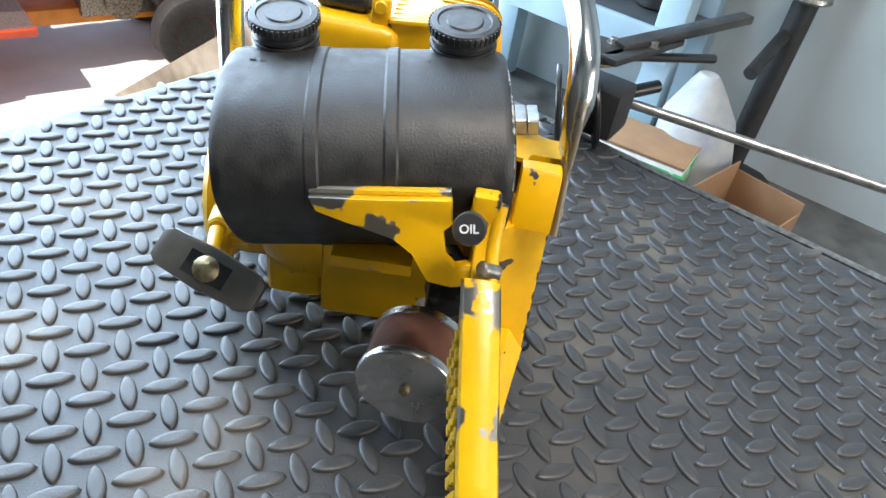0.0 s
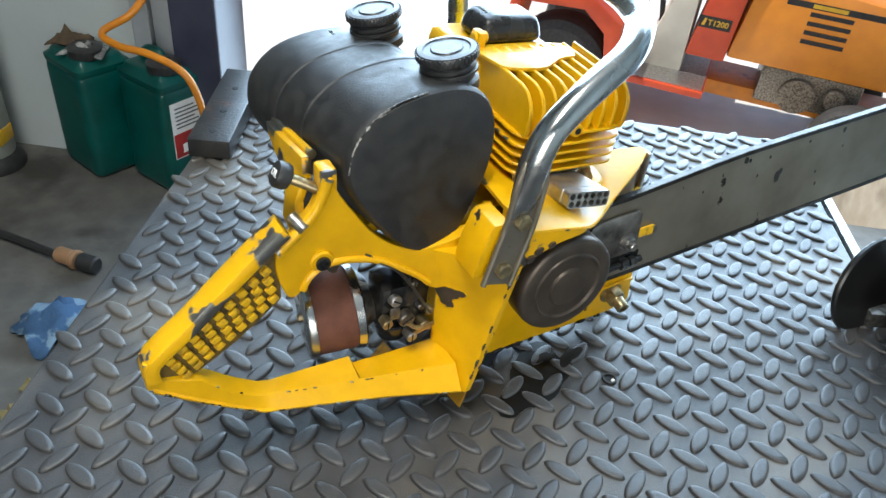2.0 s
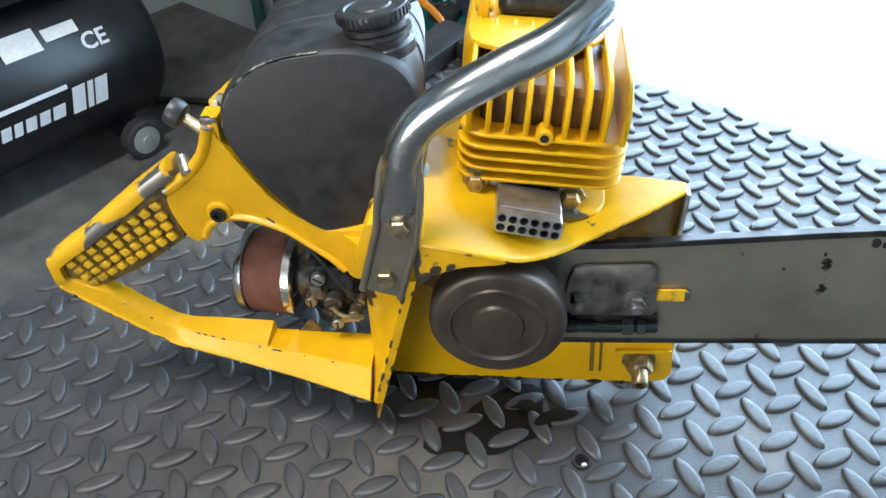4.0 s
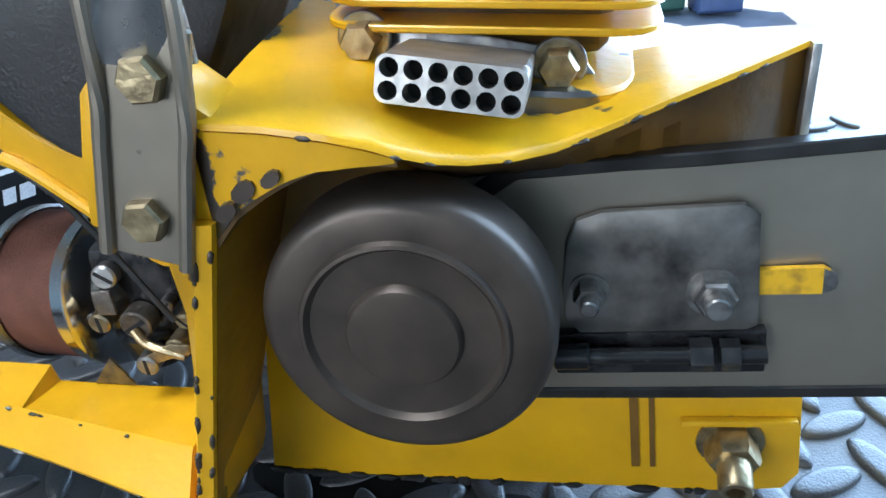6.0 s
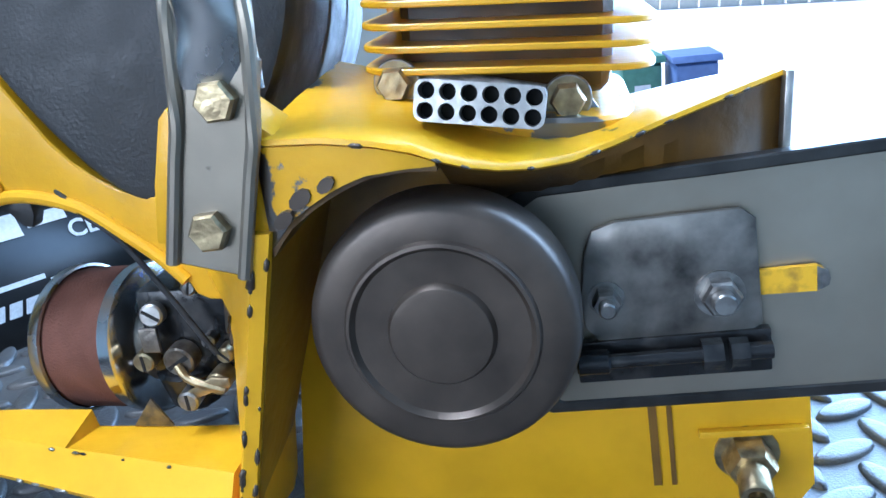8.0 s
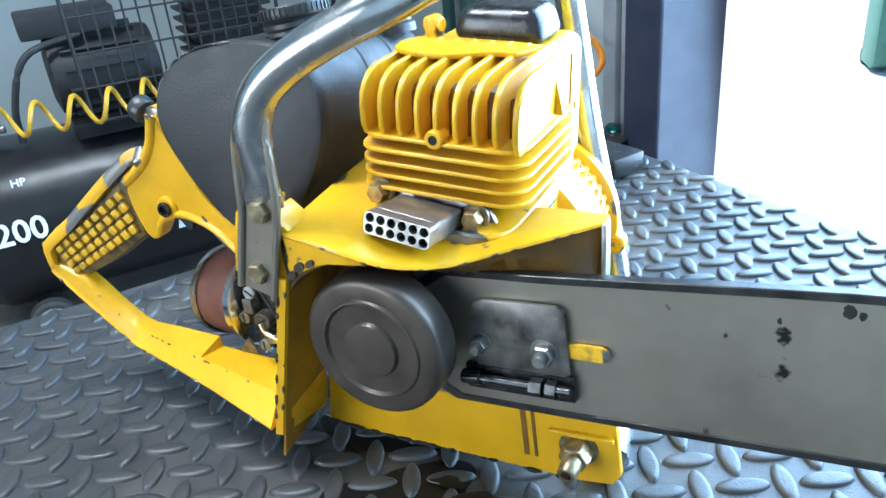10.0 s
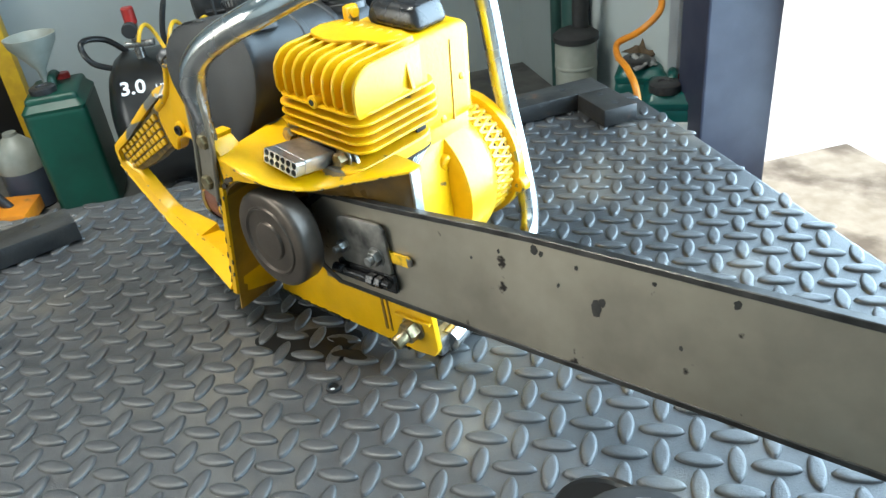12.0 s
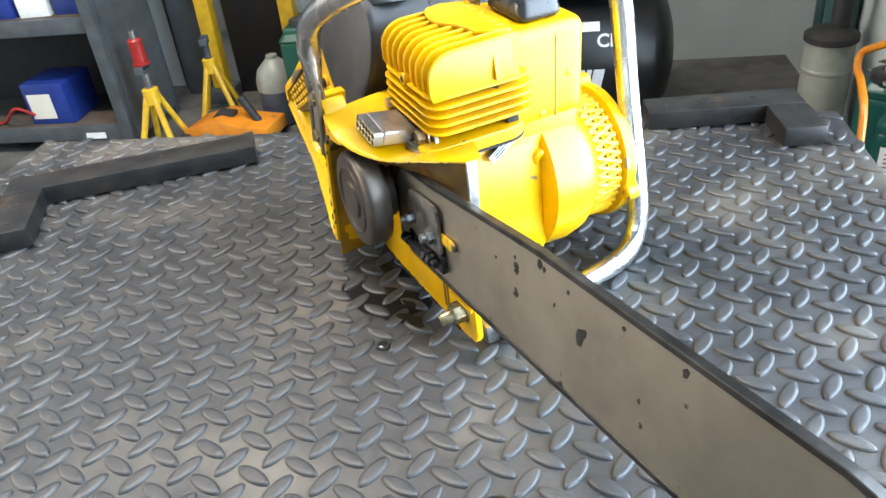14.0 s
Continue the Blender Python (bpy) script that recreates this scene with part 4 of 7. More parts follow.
def outlet_plate():
    """The silencer's mouth: a plate with two rows of six round holes right through it."""
    bm = bmesh.new()
    loops = [[(x, z) for x, z in round_rect(0.0205, 0.0066, 0.0030)]]
    for i in range(6):
        for k in (-1, 1):
            loops.append([(-0.0168 + i * 0.00672 + 0.0027 * math.cos(a), k * 0.0031 + 0.0027 * math.sin(a)) for a in [2 * math.pi * q / 14 for q in range(14)]])
    edges = []
    for lp in loops:
        vs = [bm.verts.new((x, 0.0, z)) for x, z in lp]
        edges += [bm.edges.new((vs[q], vs[(q + 1) % len(vs)])) for q in range(len(vs))]
    bmesh.ops.triangle_fill(bm, use_beauty=True, use_dissolve=False, edges=edges)
    r = bmesh.ops.extrude_face_region(bm, geom=list(bm.faces))
    bmesh.ops.translate(bm, vec=(0, 0.0084, 0), verts=[v for v in r["geom"] if isinstance(v, bmesh.types.BMVert)])
    return bm


part("outlet_plate", muf(outlet_plate()), ALU, silencer)
# black sheet whose colour stands for the shade inside the holes
part("outlet_soot", muf(box(-0.0195, 0.0195, 0.0078, 0.0083, -0.0058, 0.0058)), HOLE_DARK, silencer, "black backing that paints the outlet holes dark")
part("exhaust_flange", muf(prism([(-0.040, 0.004), (-0.034, 0.0105), (-0.022, 0.0105), (0.022, 0.0075), (0.034, 0.0065), (0.040, 0.000), (0.036, -0.009), (0.022, -0.0095), (-0.022, -0.008), (-0.036, -0.006)], 0.0490, 0.0530, 0.001)), STEEL, saw)
for fx, fy, fz in ((-0.0160, 0.0545, 0.1930), (0.0458, 0.0540, 0.1825)):
    fb = part("flange_bolt", standing(hexhead((fx, fy + 0.0050, fz), (fx, fy - 0.0030, fz), 0.0064)), BRASS, saw, "dull brass-coloured hexagon bolt")
    part("flange_washer", standing(cyl((fx, fy + 0.0066, fz), (fx, fy + 0.0046, fz), 0.0088, 20, w=0.0004)), STEEL, fb)

# cowling over the fan side
def sheet_top():
    """The wavy-edged plate that reaches from the cowling over the fins."""
    bm = prism([(-0.052, 0.046), (-0.052, 0.002), (-0.040, -0.008), (-0.014, -0.012), (0.000, -0.004), (0.012, 0.004), (0.034, 0.006), (0.036, 0.046)], 0.0748, 0.0782, 0.0010, 2, 1)
    bm.transform(Matrix(((1, 0, 0, 0), (0, 0, 1, 0), (0, 1, 0, 0), (0, 0, 0, 1))))
    bmesh.ops.recalc_face_normals(bm, faces=bm.faces)
    return shear(bm, lambda c: Vector((c.x, c.y, c.z - 0.16 * max(c.y - 0.020, 0.0))))


cowl = part("cowling", eng(join(box(-0.056, 0.038, 0.027, 0.110, -0.020, 0.070, 0.013, 5), box(-0.010, 0.036, 0.040, 0.104, -0.080, 0.0, 0.006))), YELLOW, saw)
part("cowl_sheet", eng(sheet_top()), CAST_YELLOW, cowl, "bent yellow sheet over the head fins")
part("cowl_seam", eng(box(0.0372, 0.0390, 0.078, 0.0795, -0.016, 0.060)), YELLOW_DIRTY, cowl)
part("cowl_vent", eng(box(0.0360, 0.0386, 0.028, 0.040, -0.018, 0.014, 0.002)), HOLE_DARK, cowl)
for px, py, pz in ((0.0385, 0.092, 0.022), (0.0385, 0.064, -0.010)):
    part("cowl_rivet", eng(lathe([(0.0038, 0), (0.0034, 0.0012), (0.0018, 0.0022)], along((px - 0.001, py, pz), (px + 0.01, py, pz)), 14)), YELLOW, cowl)
for py in (0.052, 0.061):
    part("cowl_lug", eng(lathe([(0.0085, 0), (0.0085, 0.012), (0.0065, 0.0145), (0.0032, 0.0145), (0.003, 0.010), (0.0002, 0.010)], along((0.030, py + 0.008, -0.052 + py * 0.05), (0.047, py + 0.008, -0.053)), 18)), YELLOW, cowl)
part("spark_cover", eng(shear(box(-0.033, 0.033, -0.023, 0.023, 0.0, 0.026, 0.0115, 5), lambda c: Vector((c.x * (1 - 0.18 * c.z / 0.026) - 0.004, c.y * (1 - 0.2 * c.z / 0.026) + 0.072, c.z * 0.85 + 0.0700)))), PLUG_BLACK, saw, "glossy black rounded plug cover")
part("cover_clip", eng(join(box(-0.048, -0.040, 0.036, 0.050, 0.068, 0.088, 0.003), cyl((-0.050, 0.043, 0.082), (-0.037, 0.043, 0.082), 0.005, 14, w=0.001))), YELLOW, saw)


def plate_strip(u0, u1, v0, v1, x0, x1):
    """A slanting strip on the crankcase's front face; u runs along the plate, v across it."""
    p, q = Vector((0.1110, 0.1500)), Vector((0.1350, 0.1670))
    d = (q - p).normalized()
    n = Vector((-d.y, d.x))
    bm = prism([tuple(p + d * u + n * v) for u, v in ((u0, v0), (u1, v0), (u1, v1), (u0, v1))], x0, x1, 0.0003, 1)
    bm.transform(Matrix(((0, 1, 0, 0), (1, 0, 0, 0), (0, 0, 1, 0), (0, 0, 0, 1))))
    bmesh.ops.recalc_face_normals(bm, faces=bm.faces)
    return standing(bm)


plate = part("type_plate", plate_strip(0.0, 0.0290, -0.0045, 0.0045, 0.0600, 0.0668), ALU, saw, "small worn aluminium type plate")
for v in (-0.0022, 0.0004, 0.0026):
    part("print_bar", plate_strip(0.0050, 0.0220 - 2 * abs(v), v - 0.0006, v + 0.0006, 0.0660, 0.0671), OILY, plate)
part("front_case", prism([(-0.01, 0.176), (0.056, 0.172), (0.058, 0.130), (0.052, 0.070), (-0.01, 0.06)], 0.1325, 0.172, 0.004), YELLOW, saw)
part("case_bolt", cyl((0.046, 0.1345, 0.094), (0.046, 0.1270, 0.094), 0.0055, 6), OILY, saw)

# fan housing with its round screen and the starter
FC = Vector((0.004, 0, 0.098))
fan_at = Matrix.Translation((FC.x, 0.166, FC.z)) @ Euler((radians(-90), 0, 0)).to_matrix().to_4x4()
house = part("fan_housing", lathe([(0.070, 0), (0.0775, 0.004), (0.0780, 0.030), (0.0740, 0.046), (0.0660, 0.056), (0.0640, 0.058)], fan_at, 56), YELLOW, saw)
part("volute", shear(box(-0.058, 0.026, 0.172, 0.222, 0.022, 0.070, 0.010, 3), lambda c: c), YELLOW, saw)
part("screen_back", lathe([(0.0620, 0.054), (0.0620, 0.088), (0.02, 0.090)], fan_at, 48), HOLE_DARK, saw)


def screen():
    """A band of punched metal: bars round and across."""
    bits = []
    n = 44
    for h in (0.0600, 0.0660, 0.0720, 0.0780, 0.0840):
        bits.append(lathe([(0.0632, h - 0.0016), (0.0640, h), (0.0632, h + 0.0016), (0.0620, h)], fan_at, 48, False))
    for i in range(n):
        a = 2 * math.pi * i / n
        for s in (1, -1):
            b = a + s * 0.16
            p = fan_at @ Vector((0.0630 * math.cos(a), 0.0630 * math.sin(a), 0.0585))
            q = fan_at @ Vector((0.0630 * math.cos(b), 0.0630 * math.sin(b), 0.0855))
            bits.append(cyl(p, q, 0.0026, 6))
    return join(*bits)


part("screen", screen(), CAST_YELLOW, saw, "round punched yellow air screen")
part("starter_cover", lathe([(0.0645, 0.086), (0.0700, 0.0885), (0.0700, 0.0985), (0.0640, 0.1040), (0.030, 0.1080), (0.0002, 0.1085)], fan_at, 48), YELLOW, saw)
for a in (20, 140, 260):
    p = fan_at @ Vector((0.071 * math.cos(radians(a)), 0.071 * math.sin(radians(a)), 0.086))
    q = fan_at @ Vector((0.071 * math.cos(radians(a)), 0.071 * math.sin(radians(a)), 0.101))
    part("starter_lug", cyl(p, q, 0.0085, 16, w=0.002), YELLOW, saw)
part("rope_guide", cyl((-0.066, 0.246, 0.112), (-0.094, 0.246, 0.118), 0.013, 18, r2=0.009, w=0.002), YELLOW, saw)
pull = part("pull_handle", loft([(-0.041, -0.006, 0.006, -0.010, 0.010), (-0.034, -0.009, 0.009, -0.0145, 0.0145), (0.0, -0.010, 0.008, -0.0165, 0.0165), (0.034, -0.009, 0.009, -0.0145, 0.0145), (0.041, -0.006, 0.006, -0.010, 0.010)], 0.003), GREY_PLASTIC, saw, "dull grey plastic starter pull")
px = Vector((0.018, 0.080, 0.026)).normalized()
py = Vector((0.67, 0.10, -0.69))
py = (py - px * py.dot(px)).normalized()
PULL = Matrix((px, py, px.cross(py))).transposed().to_4x4()
PULL.translation = (-0.138, 0.238, 0.117)
pull.matrix_basis = PULL
part("pull_window", box(-0.016, 0.016, -0.0108, -0.0095, -0.0085, 0.0085, 0.0005), OILY, pull)
part("pull_knot", lathe([(0.008, 0), (0.0095, 0.003), (0.006, 0.006), (0.002, 0.007)], Matrix.Translation((0, -0.010, 0)) @ Euler((radians(90), 0, 0)).to_matrix().to_4x4(), 14), BRASS, pull)
part("pull_neck", cyl((-0.128, 0.240, 0.119), (-0.096, 0.246, 0.118), 0.0055, 14), YELLOW, saw)

# the black tank
TP = [(-0.166, 0.256), (-0.154, 0.273), (-0.130, 0.2855), (-0.080, 0.2875), (-0.052, 0.2755), (-0.0415, 0.2520), (-0.0460, 0.2200), (-0.0660, 0.1850), (-0.0850, 0.1625), (-0.1060, 0.1585), (-0.1270, 0.1700), (-0.1490, 0.2000), (-0.1670, 0.2330)]
TY0, TY1 = 0.0460, 0.2210
tcx, tcz = -0.104, 0.225


TANK = Matrix.Translation((tcx, TY0, tcz)) @ Euler((radians(-5.2), 0, radians(6.8))).to_matrix().to_4x4() @ Matrix.Translation((-tcx, -TY0, -tcz))


def tank_point(c):
    return TANK @ c


def tank_body():
    poly = TP
    for _ in range(2):
        poly = [q for i, p in enumerate(poly) for q in ((p[0] * 0.75 + poly[(i + 1) % len(poly)][0] * 0.25, p[1] * 0.75 + poly[(i + 1) % len(poly)][1] * 0.25),
                                                        (p[0] * 0.25 + poly[(i + 1) % len(poly)][0] * 0.75, p[1] * 0.25 + poly[(i + 1) % len(poly)][1] * 0.75))]
    poly = [(tcx + (x - tcx) * 1.02, tcz + (z - tcz) * 1.02) for x, z in poly]
    prof = [(0.0, 0.90), (0.0010, 0.955), (0.0035, 0.985), (0.0080, 1.0)]
    ys = [(TY0 + a, f) for a, f in prof]
    for c in (0.118, 0.163):
        ys += [(c - 0.0045, 1.0), (c - 0.003, 1.014), (c + 0.003, 1.014), (c + 0.0045, 1.0)]
    ys += [(TY1 - a, f) for a, f in prof[::-1]]
    bm = bmesh.new()
    rings = [[bm.verts.new(tank_point(Vector((tcx + (x - tcx) * f, y, tcz + (z - tcz) * f)))) for x, z in poly] for y, f in ys]
    n = len(poly)
    for a, b in zip(rings, rings[1:]):
        for i in range(n):
            bm.faces.new((a[i], a[(i + 1) % n], b[(i + 1) % n], b[i]))
    bm.faces.new(rings[0][::-1])
    bm.faces.new(rings[-1])
    return bm


tank = part("fuel_tank", tank_body(), TANK_BLACK, saw, "satin black sheet-metal tank with two pressed ribs", smooth=28)


def worn_rim():
    """Bare metal showing along a stretch of the tank's upper edge."""
    pts = [Vector((-0.1665, TY0 + 0.0020, 0.2440)), Vector((-0.1590, TY0 + 0.0020, 0.2630)), Vector((-0.1440, TY0 + 0.0020, 0.2770)), Vector((-0.1250, TY0 + 0.0020, 0.2845)), Vector((-0.1000, TY0 + 0.0020, 0.2868))]
    pts = [TANK @ p for p in pts]
    return tube([tuple(p) for p in pts], 0.0010, 6, 8, lambda i, n: (0.5 + 0.9 * abs(math.sin(i * 1.9)) * math.sin(math.pi * (i + 1) / (n + 1)),) * 2)


part("worn_edge", worn_rim(), TANK_EDGE, tank, "bare metal worn along the tank edge")


def filler(cx, cy, cz, name):
    up = Vector((-0.10, 0.06, 1)).normalized()
    at = along((cx, cy, cz), tuple(Vector((cx, cy, cz)) + up))
    neck = part("filler_neck", lathe([(0.0215, -0.004), (0.0215, 0.002), (0.0190, 0.004), (0.0190, 0.007), (0.0215, 0.0085), (0.0215, 0.0105), (0.0190, 0.0115)], at, 36), CAP_BLACK, tank)
    prof = [(0.0185, 0.010), (0.0205, 0.0125), (0.0205, 0.0150), (0.0190, 0.0165), (0.0216, 0.0180), (0.0222, 0.0195), (0.0222, 0.0235), (0.0212, 0.0250), (0.0175, 0.0254), (0.0165, 0.0244), (0.0120, 0.0244), (0.0110, 0.0254), (0.0002, 0.0254)]
    cap = part("cap", lathe(prof, at, 60), CAP_BLACK, neck, "black ribbed screw cap")
    n = 40
    part("knurl", join(*[box(-0.0006, 0.0006, 0.0216, 0.0230, 0.0192, 0.0242, 0.0, 1, at @ pose(0, 0, 0, 0, 0, 360 * i / n)) for i in range(n)]), CAP_BLACK, neck)
    return neck


filler(-0.0690, 0.0830, 0.2760, "oil")
filler(-0.0760, 0.1960, 0.2660, "fuel")
for k, (lx, ly) in enumerate(((-0.098, 0.097), (-0.112, 0.203))):
    part("embossed_mark", join(*[box(lx - 0.0012, lx + 0.0012, ly - 0.009 + i * 0.006, ly - 0.0055 + i * 0.006, 0.0, 0.0008, 0.0002, 1,
                                     Matrix.Translation((0, 0, 0.2868 - 0.085 * (ly - TY0)))) for i in range(3)]), TANK_BLACK, tank)

# tank cradle across the neck of the rear handle, choke or oil knob
def cradle():
    """Cast arm under the tank that sweeps down into the handle's back."""
    out = [(0.1590, 0.2215), (0.1180, 0.2275), (0.0780, 0.2350), (0.0755, 0.2190), (0.0800, 0.2130), (0.0760, 0.2000), (0.0700, 0.1960), (0.0560, 0.2000), (0.0500, 0.2080), (0.0480, 0.1960), (0.0560, 0.1880), (0.0700, 0.1850), (0.0840, 0.1860), (0.0960, 0.1990), (0.1080, 0.2050), (0.1300, 0.2085), (0.1540, 0.2125)]
    bm = prism(out, -0.0035, 0.0035, 0.0012, 2)
    bm.transform(Matrix(((0, 1, 0, -0.1885), (1, 0, 0, 0), (0, 0, 1, 0), (0, 0, 0, 1))))
    return standing(shear(bm, lambda c: Vector((c.x - 0.50 * max(0.2130 - c.z, 0.0), c.y, c.z))))


part("tank_cradle", cradle(), YELLOW_WORN, saw, "cast cradle with paint worn to bare metal")
part("cradle_lip", standing(tube([(-0.1840, 0.1590, 0.2215), (-0.1840, 0.1180, 0.2280), (-0.1840, 0.0790, 0.2350)], 0.0034, 10, 4)), YELLOW_WORN, saw)
part("tank_strap", box(-0.150, -0.120, 0.095, 0.150, 0.150, 0.160, 0.002), YELLOW, saw)
part("knob_rod", cyl((-0.180, 0.055, 0.2290), (-0.2020, 0.065, 0.2415), 0.0038, 14), BRASS, saw)
knob = part("oil_knob", lathe([(0.0060, 0), (0.0086, 0.0015), (0.0094, 0.004), (0.0094, 0.009), (0.0086, 0.0110), (0.0002, 0.0113)], along((-0.2000, 0.0640, 0.2403), (-0.2200, 0.0665, 0.2530)), 30), CAP_BLACK, saw, "round black knob lettered OIL")
km = along((-0.2000, 0.0640, 0.2403), (-0.2200, 0.0665, 0.2530))
zax = (km.to_3x3() @ Vector((0, 0, 1))).normalized()
xax = Vector((0.1, -1, 0.12))
xax = (xax - zax * xax.dot(zax)).normalized()
yax = zax.cross(xax)
LM = Matrix((xax, yax, zax)).transposed().to_4x4()
LM.translation = km.translation + zax * 0.01135
words("OIL", 0.0068, PRINT_WHITE, knob, LM, 0.0003, True)

# rear handle: neck, knobbed grip, lower rail; drawn in the mat's axes


def neck_y(x):
    return spline([(-0.317, 0.031), (-0.207, 0.0475), (-0.190, 0.0490), (-0.170, 0.0480), (-0.100, 0.0385), (-0.060, 0.034)], x)


def sheet(poly, thick, w, seg=2, smooth=0, lift=0.0):
    """A plate in x and z that follows the neck's curve."""
    bm = prism(poly, 0.0, thick, w, seg, smooth)
    for v in bm.verts:
        v.co.y += neck_y(v.co.x) + lift
    return standing(bm)


NECK = [(-0.1815, 0.2370), (-0.1770, 0.2200), (-0.1630, 0.1990), (-0.1490, 0.1785), (-0.1320, 0.1660), (-0.1134, 0.1605), (-0.0968, 0.1630), (-0.0800, 0.1680), (-0.0620, 0.1700), (-0.0620, 0.1240), (-0.0850, 0.1180), (-0.1010, 0.1180),
        (-0.1055, 0.1265), (-0.1150, 0.1345), (-0.1280, 0.1440), (-0.1460, 0.1550), (-0.1600, 0.1592), (-0.1760, 0.1605), (-0.1880, 0.1585), (-0.1975, 0.1530), (-0.2025, 0.1450), (-0.2070, 0.1392), (-0.2120, 0.1385), (-0.2165, 0.1430),
        (-0.2200, 0.1540), (-0.2230, 0.1660), (-0.2235, 0.1790), (-0.2160, 0.1870), (-0.2089, 0.1925), (-0.1975, 0.2040), (-0.1915, 0.2130), (-0.1870, 0.2270)]
part("handle_neck", sheet(NECK, 0.0125, 0.0024, 3, 1), CAST_YELLOW, saw)
# raised rim along the neck's upper edge and round the opening
part("neck_rim", standing(tube([(x, neck_y(x) + 0.001, z) for x, z in ((-0.1835, 0.2330), (-0.1865, 0.2230), (-0.1930, 0.2095), (-0.2070, 0.1945), (-0.2220, 0.1835))], 0.0042, 12, 6)), YELLOW_WORN, saw, "rim of the neck with worn paint")
part("opening_rim", standing(tube([(x, neck_y(x) - 0.0004, z) for x, z in ((-0.2040, 0.1440), (-0.1990, 0.1535), (-0.1880, 0.1605), (-0.1700, 0.1620), (-0.1460, 0.1570), (-0.1280, 0.1460), (-0.1130, 0.1350), (-0.1045, 0.1265))], 0.0028, 10, 6)), YELLOW, saw)
part("neck_top_lug", standing(box(-0.1885, -0.1765, 0.0500, 0.0660, 0.2190, 0.2385, 0.0025)), YELLOW, saw)
sx, sz = -0.1892, 0.1658
sy = neck_y(sx)
part("neck_boss", standing(cyl((sx, sy + 0.002, sz), (sx, sy - 0.0030, sz), 0.0088, 24, w=0.0012)), YELLOW, saw)
part("neck_screw", standing(join(lathe([(0.0052, 0), (0.0056, 0.0008), (0.0056, 0.0026), (0.0048, 0.0034), (0.0030, 0.0034), (0.0026, 0.0014), (0.0002, 0.0014)], along((sx, sy - 0.0028, sz), (sx, sy - 0.02, sz)), 18))), OILY, saw)
part("trigger", standing(prism([(-0.2020, 0.1530), (-0.1900, 0.1620), (-0.1740, 0.1630), (-0.1735, 0.1530), (-0.1760, 0.1470), (-0.1800, 0.1480), (-0.1850, 0.1540), (-0.1930, 0.1560)], 0.0525, 0.0600, 0.0018)), CAP_BLACK, saw, "black throttle trigger")
part("trigger_screw", standing(cyl((-0.2020, 0.0450, 0.1985), (-0.2085, 0.0560, 0.2050), 0.0046, 14, w=0.001)), STEEL, saw)

GP = [(-0.2230, 0.1880), (-0.2400, 0.1780), (-0.2640, 0.1600), (-0.2900, 0.1400), (-0.3090, 0.1235), (-0.3140, 0.1130), (-0.3060, 0.1020), (-0.2920, 0.0985), (-0.2760, 0.1060), (-0.2540, 0.1170), (-0.2360, 0.1290), (-0.2190, 0.1410), (-0.2200, 0.1560), (-0.2225, 0.1680)]
part("grip", sheet(GP, 0.0150, 0.0030, 2, 0, 0.0015), GRIP_PAINT, saw, "yellow grip with rows of moulded studs")
spine = [(-0.2180, 0.2040), (-0.2296, 0.1955), (-0.2450, 0.1845), (-0.2588, 0.1735), (-0.2740, 0.1615), (-0.2880, 0.1500), (-0.3040, 0.1395), (-0.3165, 0.1300), (-0.3200, 0.1220), (-0.3195, 0.1110)]


def spine_strip():
    """The smooth back of the grip: a rounded band with its paint worn off along the edge."""
    bm = bmesh.new()
    rings = []
    for i, (x, z) in enumerate(spine):
        a, b = spine[max(i - 1, 0)], spine[min(i + 1, len(spine) - 1)]
        t = Vector((b[0] - a[0], 0, b[1] - a[1])).normalized()
        n = Vector((t.z, 0, -t.x))
        y = neck_y(x)
        c = Vector((x, 0, z))
        ring = []
        for dy, dn in ((-0.0020, 0.0095), (-0.0030, 0.0050), (-0.0015, 0.0010), (0.0030, -0.0010), (0.0090, -0.0016), (0.0150, -0.0010), (0.0185, 0.0010), (0.0200, 0.0050), (0.0190, 0.0095)):
            ring.append(bm.verts.new(c - n * dn + Vector((0, y + dy, 0))))
        rings.append(ring)
    for a, b in zip(rings, rings[1:]):
        for k in range(len(a)):
            bm.faces.new((a[k], a[(k + 1) % len(a)], b[(k + 1) % len(b)], b[k]))
    bm.faces.new(rings[0][::-1])
    bm.faces.new(rings[-1])
    return standing(bm)


part("grip_spine", spine_strip(), YELLOW_WORN, saw, "smooth back of the grip with paint worn to metal")
for side, off in ((-1, 0.0002), (1, 0.0178)):
    for i in range(9):
        for j in range(4):
            u, v = (i + 0.55) / 9.1, (j + 0.5) / 4.0
            top = Vector((-0.2270, 0, 0.1800)).lerp(Vector((-0.3090, 0, 0.1240)), u)
            low = Vector((-0.2215, 0, 0.1440)).lerp(Vector((-0.2960, 0, 0.1005)), u)
            c = top.lerp(low, v)
            h = (top - low).length * 0.092
            st = box(-0.0035, 0.0035, -0.0019, 0.0019, -h, h, 0.0013, 2, Matrix.Translation((c.x, neck_y(c.x) + off, c.z)) @ Euler((0, radians(-33), radians(8.5))).to_matrix().to_4x4())
            part("stud", standing(st), STUD_PAINT, saw)


